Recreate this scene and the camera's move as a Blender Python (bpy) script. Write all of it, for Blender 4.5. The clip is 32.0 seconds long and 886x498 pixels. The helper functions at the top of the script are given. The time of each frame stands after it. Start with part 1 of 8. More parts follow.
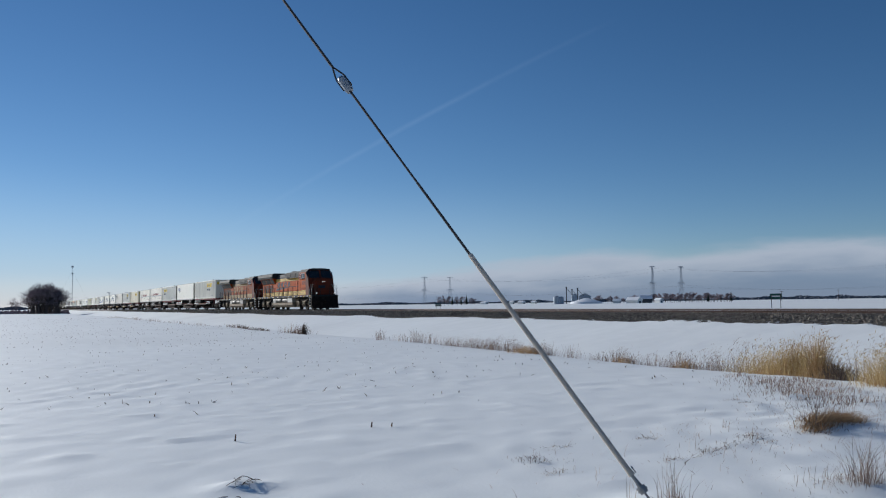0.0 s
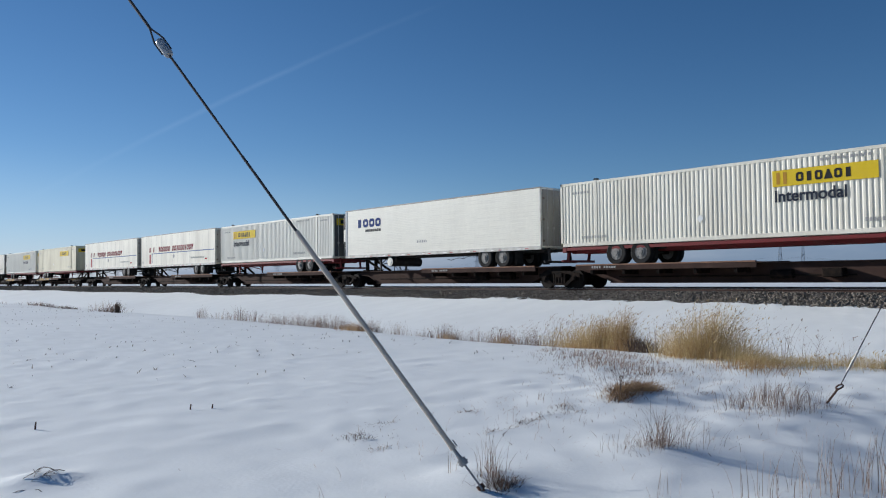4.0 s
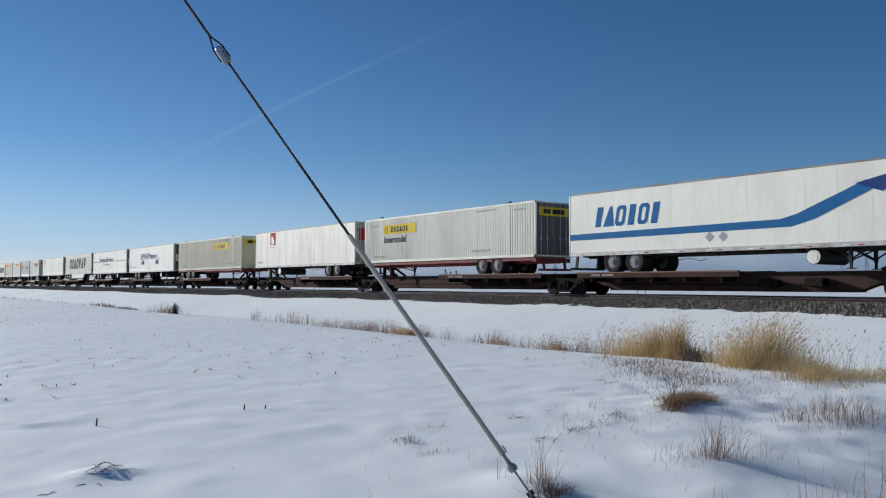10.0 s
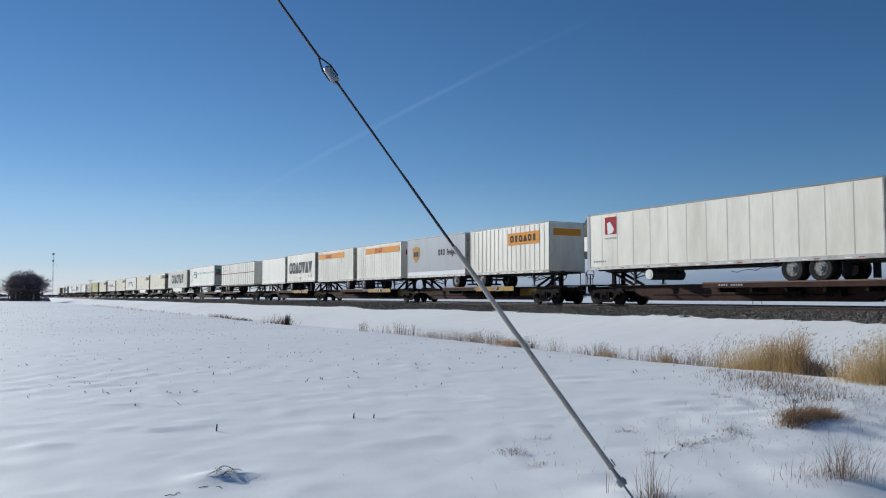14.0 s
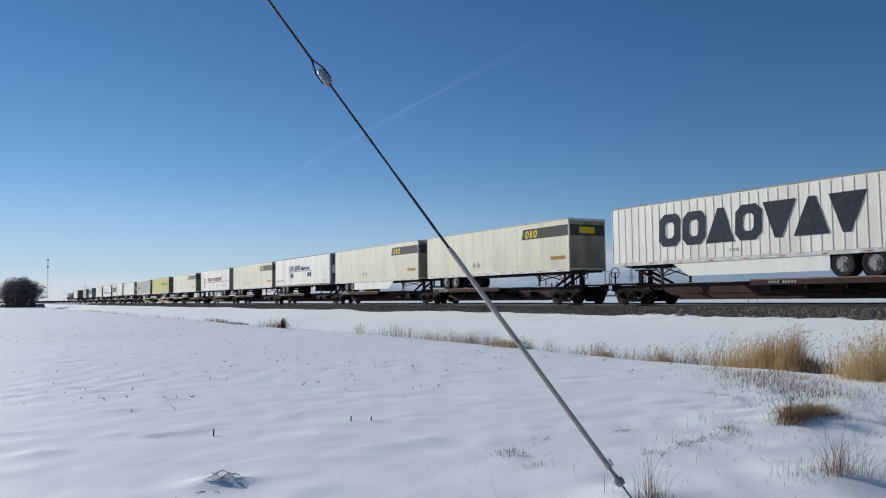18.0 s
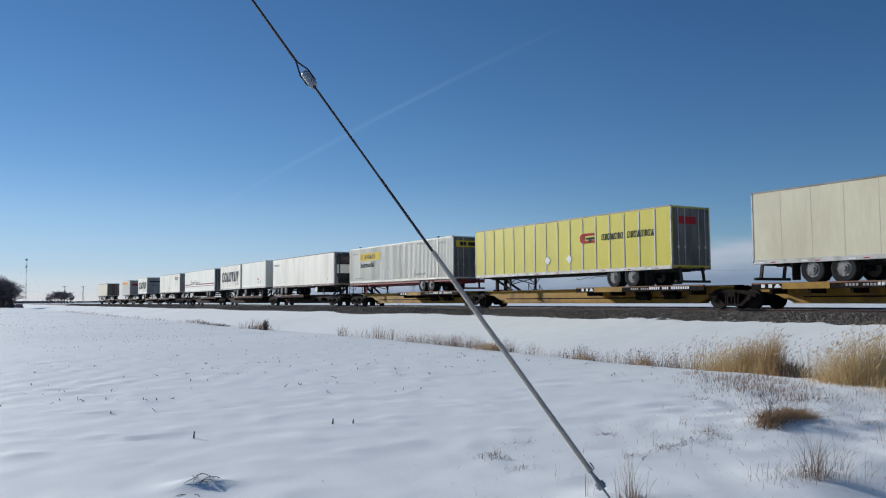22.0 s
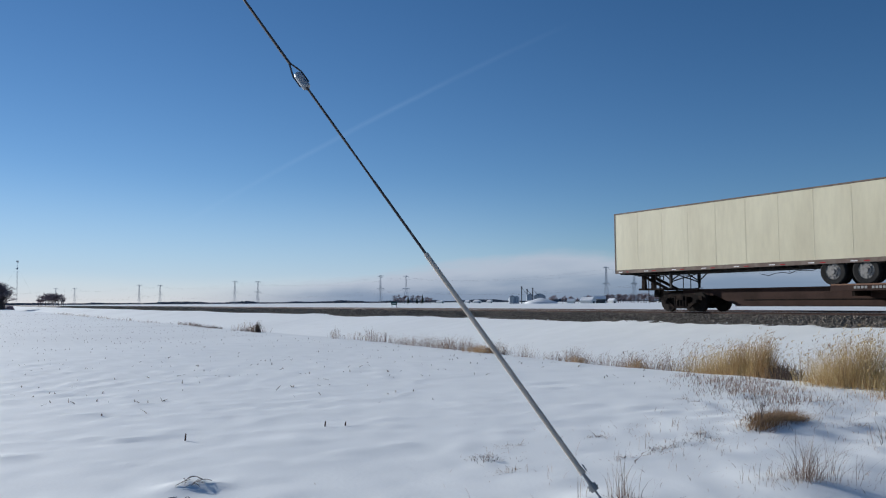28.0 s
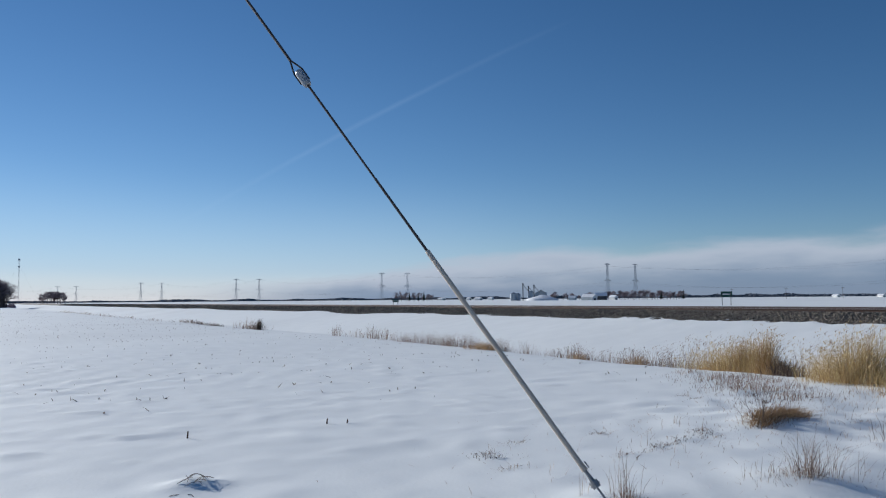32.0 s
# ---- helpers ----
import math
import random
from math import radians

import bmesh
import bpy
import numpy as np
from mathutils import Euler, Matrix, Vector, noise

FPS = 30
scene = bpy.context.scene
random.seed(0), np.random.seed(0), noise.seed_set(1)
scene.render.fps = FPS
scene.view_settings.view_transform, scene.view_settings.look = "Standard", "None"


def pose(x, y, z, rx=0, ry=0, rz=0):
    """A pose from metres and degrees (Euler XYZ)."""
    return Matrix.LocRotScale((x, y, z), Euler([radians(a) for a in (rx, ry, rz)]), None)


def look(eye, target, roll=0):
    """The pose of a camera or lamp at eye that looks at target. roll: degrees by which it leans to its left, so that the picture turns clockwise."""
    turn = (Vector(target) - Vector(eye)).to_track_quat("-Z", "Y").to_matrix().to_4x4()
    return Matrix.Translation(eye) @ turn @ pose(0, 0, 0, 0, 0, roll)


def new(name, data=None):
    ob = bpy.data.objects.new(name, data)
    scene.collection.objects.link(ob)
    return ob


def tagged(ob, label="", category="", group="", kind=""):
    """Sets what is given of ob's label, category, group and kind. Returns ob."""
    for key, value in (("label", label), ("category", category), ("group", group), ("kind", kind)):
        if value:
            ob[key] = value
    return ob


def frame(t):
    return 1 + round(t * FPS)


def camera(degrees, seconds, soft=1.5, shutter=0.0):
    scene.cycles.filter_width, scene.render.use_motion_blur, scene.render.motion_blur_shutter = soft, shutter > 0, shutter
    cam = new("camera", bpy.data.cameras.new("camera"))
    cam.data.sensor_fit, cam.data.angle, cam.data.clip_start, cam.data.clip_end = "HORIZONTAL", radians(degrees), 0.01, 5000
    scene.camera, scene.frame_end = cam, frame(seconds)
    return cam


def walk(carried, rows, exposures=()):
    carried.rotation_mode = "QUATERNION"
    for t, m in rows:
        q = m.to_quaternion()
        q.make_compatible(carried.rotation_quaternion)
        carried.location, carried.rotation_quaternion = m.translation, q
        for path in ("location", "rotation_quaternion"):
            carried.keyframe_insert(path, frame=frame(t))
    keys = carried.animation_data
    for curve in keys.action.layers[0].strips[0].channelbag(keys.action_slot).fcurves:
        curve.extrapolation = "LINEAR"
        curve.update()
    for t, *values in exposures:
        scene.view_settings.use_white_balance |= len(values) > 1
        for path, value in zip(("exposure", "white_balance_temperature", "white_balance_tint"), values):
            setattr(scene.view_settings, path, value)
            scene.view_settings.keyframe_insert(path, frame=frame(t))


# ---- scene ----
# ---- camera ----
cam = camera(59.16, 32.0, soft=1.1)
PATH = [
    (0, pose(-0.007, 0.001, 1.597, 93.995, 0.785, -28.568)),
    (0.5, pose(-0.009, -0.006, 1.599, 93.794, 1.119, -29.918)),
    (1, pose(-0.008, -0.004, 1.598, 93.662, 0.897, -31.846)),
    (1.5, pose(-0.001, 0.003, 1.600, 93.559, 1.190, -35.728)),
    (2, pose(0.007, 0.009, 1.597, 93.100, 1.207, -39.835)),
    (2.5, pose(0.023, 0.022, 1.601, 92.526, 0.708, -42.176)),
    (4.5, pose(0.021, 0.022, 1.606, 92.000, 0.403, -40.495)),
    (5, pose(0.022, 0.015, 1.602, 91.887, 0.266, -39.803)),
    (5.5, pose(0.017, 0.015, 1.601, 91.700, 0.280, -38.909)),
    (6, pose(0.004, -0.001, 1.608, 90.930, 0.253, -38.495)),
    (6.5, pose(0.017, 0.011, 1.606, 91.570, 1.019, -36.829)),
    (7, pose(0.004, 0.005, 1.602, 92.021, 0.858, -35.944)),
    (7.5, pose(0.006, 0.004, 1.601, 91.359, 0.924, -36.458)),
    (8, pose(0.007, 0.006, 1.601, 91.376, 0.244, -36.917)),
    (8.5, pose(0.011, 0.015, 1.602, 91.562, -0.013, -36.928)),
    (9, pose(0.008, 0.013, 1.602, 91.749, -0.057, -37.048)),
    (9.5, pose(0.010, 0.015, 1.600, 92.087, -0.085, -37.250)),
    (10, pose(0.013, 0.018, 1.600, 92.591, -0.110, -37.386)),
    (10.5, pose(0.009, 0.015, 1.600, 93.079, -0.066, -37.593)),
    (11, pose(0.022, 0.023, 1.610, 93.242, 0.440, -36.100)),
    (11.5, pose(0.000, -0.000, 1.601, 92.845, 0.668, -31.464)),
    (12, pose(0.004, 0.007, 1.605, 93.197, 0.746, -29.318)),
    (12.5, pose(-0.006, -0.007, 1.599, 93.433, 0.475, -28.688)),
    (13, pose(-0.010, -0.011, 1.595, 93.532, 0.101, -29.270)),
    (13.5, pose(-0.010, -0.006, 1.602, 93.544, 0.090, -29.785)),
    (14, pose(-0.005, -0.004, 1.597, 93.416, 0.090, -29.741)),
    (14.5, pose(-0.008, -0.005, 1.599, 93.347, 0.397, -29.836)),
    (16.5, pose(-0.004, -0.004, 1.598, 92.994, 1.157, -29.599)),
    (17, pose(-0.002, -0.010, 1.598, 93.000, 1.178, -29.415)),
    (17.5, pose(-0.012, -0.018, 1.600, 93.399, 0.711, -30.043)),
    (18, pose(-0.004, -0.004, 1.599, 93.525, 0.757, -30.033)),
    (18.5, pose(-0.006, -0.009, 1.597, 93.399, 0.956, -29.744)),
    (19, pose(-0.005, -0.005, 1.599, 93.309, 0.647, -29.741)),
    (19.5, pose(-0.008, -0.001, 1.600, 93.369, 0.694, -29.898)),
    (20, pose(-0.005, -0.005, 1.599, 93.612, 0.640, -30.277)),
    (20.5, pose(-0.005, -0.004, 1.600, 93.837, 0.592, -30.629)),
    (21, pose(-0.005, -0.010, 1.598, 93.931, 0.567, -30.775)),
    (21.5, pose(-0.005, -0.010, 1.597, 93.769, 0.493, -31.076)),
    (22, pose(-0.006, -0.006, 1.603, 93.700, 0.423, -31.280)),
    (22.5, pose(-0.004, -0.000, 1.600, 93.890, 0.583, -31.467)),
    (23, pose(-0.004, -0.004, 1.597, 93.979, 0.375, -31.635)),
    (23.5, pose(-0.003, -0.002, 1.601, 94.019, 0.340, -31.688)),
    (24, pose(-0.004, -0.003, 1.600, 94.082, 0.311, -31.663)),
    (24.5, pose(-0.003, -0.006, 1.597, 93.999, 0.368, -31.567)),
    (25, pose(-0.004, -0.000, 1.600, 93.898, 0.169, -31.600)),
    (25.5, pose(-0.004, -0.006, 1.601, 94.061, 0.093, -31.550)),
    (26, pose(-0.002, -0.007, 1.598, 94.096, 0.332, -31.514)),
    (26.5, pose(-0.002, -0.004, 1.597, 93.857, 0.209, -31.544)),
    (28.5, pose(-0.002, -0.002, 1.599, 93.888, 0.361, -31.859)),
    (29, pose(-0.003, -0.003, 1.599, 93.893, 0.323, -31.877)),
    (29.5, pose(-0.005, -0.004, 1.600, 93.884, 0.361, -31.880)),
    (30, pose(-0.004, -0.003, 1.600, 93.874, 0.368, -31.849)),
    (30.5, pose(-0.004, -0.009, 1.600, 93.822, 0.545, -31.776)),
    (31, pose(-0.005, -0.006, 1.601, 93.726, 0.477, -31.776)),
    (31.5, pose(-0.004, -0.006, 1.601, 93.670, 0.450, -31.727)),
    (32, pose(-0.004, -0.000, 1.600, 93.673, 0.475, -31.704)),
]
walk(cam, PATH, exposures=[(0, -0.04, 5850, 10), (1.5, -0.04, 5850, 10), (2, 0.05, 5850, 10), (2.5, 0.12, 5850, 10), (4.5, 0.08, 5850, 10), (5.5, 0.06, 5850, 10), (14, 0.08, 5850, 10), (32, 0.09, 5850, 10)])

# ---- light ----
SUN_EL, SUN_AZ = 17.0, 18.5  # degrees; the sun stands ahead along the line, a little to the field's side
sun_way = Vector((-math.sin(radians(SUN_AZ)) * math.cos(radians(SUN_EL)),
                  math.cos(radians(SUN_AZ)) * math.cos(radians(SUN_EL)), math.sin(radians(SUN_EL))))
SKY_BANDS = ((1.33, 0.78), (1.13, 0.95), (1.05, 1.08))  # power and gain of red, green, blue
world = bpy.data.worlds.new("sky")
scene.world = world
world.use_nodes = True
wn = world.node_tree.nodes
sky = wn.new("ShaderNodeTexSky")
sky.sky_type, sky.sun_disc = "NISHITA", False
sky.sun_elevation, sky.sun_rotation = radians(SUN_EL), radians(-SUN_AZ)
sky.altitude, sky.air_density, sky.dust_density, sky.ozone_density = 200, 0.8, 0.0, 3.0
wn["Background"].inputs["Strength"].default_value = 0.06
split, join = wn.new("ShaderNodeSeparateColor"), wn.new("ShaderNodeCombineColor")  # a clear, dry winter sky: deeper blue away from the sun
world.node_tree.links.new(sky.outputs["Color"], split.inputs[0])
for band_, (power, gain) in enumerate(SKY_BANDS):
    curve, level = wn.new("ShaderNodeMath"), wn.new("ShaderNodeMath")
    curve.operation, level.operation = "POWER", "MULTIPLY"
    curve.inputs[1].default_value, level.inputs[1].default_value = power, gain
    world.node_tree.links.new(split.outputs[band_], curve.inputs[0])
    world.node_tree.links.new(curve.outputs[0], level.inputs[0])
    world.node_tree.links.new(level.outputs[0], join.inputs[band_])
world.node_tree.links.new(join.outputs[0], wn["Background"].inputs["Color"])
sun = new("sun", bpy.data.lights.new("sun", "SUN"))
sun.data.energy, sun.data.angle, sun.data.color = 5.0, radians(0.6), (1.0, 0.93, 0.82)
sun.matrix_world = look(sun_way * 100, (0, 0, 0))


# ---- materials ----
def material(name, base, rough=0.6, metal=0.0, stain=None, amount=0.35, scale=1.5, stretch=(1, 1, 1), bump=0.0,
             bump_scale=40.0, spec=0.22):
    """Base colour varied by broad stains and fine grain in the thing's own space, with a fine relief."""
    mat = bpy.data.materials.new(name)
    mat.use_nodes = True
    nt = mat.node_tree
    n, link = nt.nodes, nt.links.new
    bsdf = n["Principled BSDF"]
    bsdf.inputs["Roughness"].default_value, bsdf.inputs["Metallic"].default_value = rough, metal
    bsdf.inputs["Specular IOR Level"].default_value = spec
    co, info, mapping = n.new("ShaderNodeTexCoord"), n.new("ShaderNodeObjectInfo"), n.new("ShaderNodeMapping")
    off = n.new("ShaderNodeVectorMath")
    off.operation = "MULTIPLY_ADD"
    link(info.outputs["Random"], off.inputs[0])
    off.inputs[1].default_value = (7, 13, 5)
    link(co.outputs["Object"], off.inputs[2])
    link(off.outputs[0], mapping.inputs["Vector"])
    mapping.inputs["Scale"].default_value = stretch
    broad, fine = n.new("ShaderNodeTexNoise"), n.new("ShaderNodeTexNoise")
    for tex, sc, det in ((broad, scale, 6.0), (fine, scale * 9, 4.0)):
        tex.inputs["Scale"].default_value, tex.inputs["Detail"].default_value = sc, det
        link(mapping.outputs[0], tex.inputs["Vector"])
    ramp = n.new("ShaderNodeMapRange")
    ramp.inputs["From Min"].default_value, ramp.inputs["From Max"].default_value = 0.42, 0.75
    link(broad.outputs["Fac"], ramp.inputs["Value"])
    mul = n.new("ShaderNodeMath")
    mul.operation = "MULTIPLY"
    link(ramp.outputs[0], mul.inputs[0])
    mul.inputs[1].default_value = amount
    mix = n.new("ShaderNodeMix")
    mix.data_type = "RGBA"
    mix.inputs[6].default_value = (*base, 1)
    mix.inputs[7].default_value = (*(stain or [c * 0.6 for c in base]), 1)
    link(mul.outputs[0], mix.inputs[0])
    grain = n.new("ShaderNodeMix")
    grain.data_type, grain.blend_type = "RGBA", "MULTIPLY"
    grain.inputs[0].default_value = 0.22
    link(mix.outputs[2], grain.inputs[6])
    link(fine.outputs["Color"], grain.inputs[7])
    gain = n.new("ShaderNodeMapRange")
    gain.inputs["To Min"].default_value, gain.inputs["To Max"].default_value = 0.55, 1.35
    link(fine.outputs["Fac"], gain.inputs["Value"])
    link(gain.outputs[0], grain.inputs[7])
    link(grain.outputs[2], bsdf.inputs["Base Color"])
    if bump:
        tex, bmp = n.new("ShaderNodeTexNoise"), n.new("ShaderNodeBump")
        tex.inputs["Scale"].default_value, tex.inputs["Detail"].default_value = bump_scale, 5.0
        link(co.outputs["Object"], tex.inputs["Vector"])
        bmp.inputs["Strength"].default_value, bmp.inputs["Distance"].default_value = bump, 0.02
        link(tex.outputs["Fac"], bmp.inputs["Height"])
        link(bmp.outputs[0], bsdf.inputs["Normal"])
    return mat


STREAK = (1.0, 0.9, 0.22)
GRIME = (0.30, 0.25, 0.18)
WHITE = material("white_trailer_paint", (0.79, 0.75, 0.635), 0.45, stain=GRIME, amount=0.36, scale=0.9, stretch=STREAK)
CLEAN = material("clean_white_paint", (0.81, 0.78, 0.68), 0.42, stain=(0.45, 0.42, 0.36), amount=0.26, scale=0.8, stretch=STREAK)
CREAM = material("cream_trailer_paint", (0.64, 0.59, 0.425), 0.5, stain=(0.34, 0.28, 0.18), amount=0.36, scale=0.9, stretch=STREAK)
OLDCREAM = material("soiled_cream_paint", (0.63, 0.58, 0.42), 0.5, stain=(0.33, 0.27, 0.16), amount=0.5, scale=0.9, stretch=STREAK)
PALE = material("pale_grey_container_paint", (0.56, 0.535, 0.465), 0.6, stain=GRIME, amount=0.3, scale=0.9, stretch=STREAK)
SILVER = material("silver_grey_paint", (0.36, 0.38, 0.40), 0.4, stain=(0.2, 0.2, 0.2), amount=0.25, scale=0.9, stretch=STREAK)
YELLOW = material("lemon_yellow_paint", (0.57, 0.50, 0.06), 0.5, stain=(0.36, 0.30, 0.08), amount=0.25, scale=0.9, stretch=STREAK)
DOORGREY = material("soiled_door_paint", (0.34, 0.33, 0.30), 0.55, stain=(0.12, 0.1, 0.08), amount=0.7, scale=1.2, stretch=STREAK)
# cream with soiling, its base darkened for the shade on the end walls
SHADEDCREAM = material("shaded_soiled_cream_paint", (0.30, 0.265, 0.19), 0.65, stain=(0.11, 0.09, 0.06), amount=0.8, scale=1.3, stretch=STREAK)
DOORDARK = material("dark_soiled_doors", (0.10, 0.10, 0.10), 0.6, stain=(0.3, 0.27, 0.22), amount=0.5, scale=1.6, stretch=STREAK)
DOORBROWN = material("rusty_brown_doors", (0.16, 0.11, 0.08), 0.7, stain=(0.36, 0.3, 0.22), amount=0.5, scale=1.4, stretch=STREAK)
TOPRAIL = material("weathered_dark_top_rail", (0.20, 0.185, 0.165), 0.55, 0.3, stain=(0.42, 0.40, 0.36), amount=0.5, scale=0.8)
ALU = material("dull_aluminium_rail", (0.50, 0.49, 0.46), 0.6, 0.2, stain=(0.2, 0.16, 0.11), amount=0.65, scale=2.5)
DARKRAIL = material("rusty_dark_rail", (0.14, 0.10, 0.08), 0.7, stain=(0.35, 0.3, 0.24), amount=0.4, scale=3)
CHASSIS = material("black_chassis_steel", (0.025, 0.024, 0.024), 0.7, stain=(0.08, 0.065, 0.05), amount=0.5, scale=4)
UNITBLACK = material("black_cooling_unit_housing", (0.018, 0.019, 0.021), 0.5, stain=(0.06, 0.055, 0.05), amount=0.4, scale=3)
REDSTEEL = material("red_oxide_chassis_steel", (0.17, 0.02, 0.022), 0.6, stain=(0.08, 0.035, 0.03), amount=0.5, scale=4)
RUBBER = material("worn_tyre_rubber", (0.014, 0.014, 0.014), 0.9, stain=(0.04, 0.037, 0.034), amount=0.5, scale=6, bump=0.3)
HUB = material("dusty_wheel_hub", (0.26, 0.25, 0.235), 0.65, 0.1, stain=(0.10, 0.09, 0.08), amount=0.7, scale=9)
BROWN = material("brown_freight_car_paint", (0.070, 0.044, 0.036), 0.9, stain=(0.022, 0.017, 0.014), amount=0.6, scale=1.3, bump=0.15, spec=0.08)
OCHRE = material("ochre_freight_car_paint", (0.38, 0.22, 0.035), 0.7, stain=(0.09, 0.055, 0.03), amount=0.75, scale=1.3, bump=0.1)
GRIMY = material("grimy_truck_casting", (0.013, 0.011, 0.010), 0.9, stain=(0.055, 0.036, 0.026), amount=0.6, scale=5, bump=0.3, spec=0.06)
WHEELSTEEL = material("rail_wheel_steel", (0.018, 0.015, 0.013), 0.8, 0.1, stain=(0.035, 0.026, 0.02), amount=0.5, scale=6, spec=0.1)
DECKWOOD = material("rusty_deck_top", (0.25, 0.14, 0.09), 0.85, stain=(0.09, 0.06, 0.05), amount=0.5, scale=2, bump=0.3)
ORANGE = material("loco_orange_paint", (0.44, 0.070, 0.004), 0.7, stain=(0.20, 0.055, 0.012), amount=0.55, scale=1.4, stretch=STREAK, spec=0.06)
FADED = material("faded_loco_orange", (0.27, 0.055, 0.012), 0.75, stain=(0.10, 0.055, 0.025), amount=0.75, scale=1.2, stretch=STREAK, spec=0.06)
DARKRED = material("oxide_red_bearing_cap", (0.11, 0.02, 0.015), 0.7, stain=(0.05, 0.03, 0.02), amount=0.5, scale=8)
LOCOBLACK = material("loco_black_roof", (0.026, 0.027, 0.029), 0.75, stain=(0.035, 0.033, 0.03), amount=0.5, scale=1.5, spec=0.15)
# loco orange darkened to red-brown: the front end's shade is in this colour
LOCONOSE = material("shaded_dark_red_nose", (0.13, 0.022, 0.008), 0.7, stain=(0.03, 0.02, 0.016), amount=0.8, scale=1.6, spec=0.15)
FADEDROOF = material("faded_olive_roof", (0.045, 0.046, 0.04), 0.75, stain=(0.09, 0.075, 0.055), amount=0.5, scale=1.5, spec=0.15)
LOCOYELLOW = material("loco_yellow_stripe", (0.60, 0.36, 0.025), 0.6, stain=(0.25, 0.14, 0.03), amount=0.6, scale=3)
FADEDYELLOW = material("faded_yellow_stripe", (0.32, 0.19, 0.055), 0.7, stain=(0.13, 0.075, 0.04), amount=0.85, scale=3)
SANDY = material("dusty_truck_frame", (0.30, 0.235, 0.16), 0.85, stain=(0.07, 0.052, 0.038), amount=0.6, scale=3, bump=0.2)
AIRTANK = material("dusty_air_tank_steel", (0.21, 0.20, 0.18), 0.6, 0.2, stain=(0.10, 0.085, 0.07), amount=0.6, scale=3)
TANKGREY = material("dusty_tank_grey", (0.40, 0.38, 0.34), 0.5, 0.2, stain=(0.18, 0.15, 0.12), amount=0.5, scale=3)
GLASS = material("dark_cab_glass", (0.012, 0.014, 0.016), 0.06, spec=0.6)
FRAMEWHITE = material("white_window_frame", (0.75, 0.75, 0.74), 0.4)
LAMP = bpy.data.materials.new("headlight_glow")
LAMP.use_nodes = True
LAMP.node_tree.nodes["Principled BSDF"].inputs["Emission Color"].default_value = (1, 0.93, 0.8, 1)
LAMP.node_tree.nodes["Principled BSDF"].inputs["Emission Strength"].default_value = 0.7


def ink(name, c, rough=0.45):
    return material(name, c, 0.75, stain=[min(1, v * 0.85 + 0.05) for v in c], amount=0.3, scale=4, spec=0.15)


NAVY, MAROON, CHARCOAL = ink("navy_lettering", (0.02, 0.045, 0.17)), ink("maroon_lettering", (0.20, 0.018, 0.026)), ink("charcoal_lettering", (0.022, 0.027, 0.042))
BLUELINE, SIGNYELLOW, INKBLACK = ink("blue_line", (0.02, 0.07, 0.25)), ink("sign_yellow", (0.66, 0.47, 0.02)), ink("black_lettering", (0.02, 0.02, 0.02))
INKRED, INKORANGE, INKGREEN = ink("red_marking", (0.34, 0.018, 0.026)), ink("orange_marking", (0.70, 0.28, 0.03)), ink("green_marking", (0.02, 0.16, 0.10))
GREY, SKYBLUE, GOLD = ink("grey_marking", (0.34, 0.335, 0.32)), ink("sky_blue_marking", (0.018, 0.115, 0.28)), ink("gold_marking", (0.42, 0.22, 0.03))
INKWHITE, SLATE = ink("white_marking", (0.78, 0.78, 0.76)), ink("slate_band", (0.05, 0.055, 0.05))


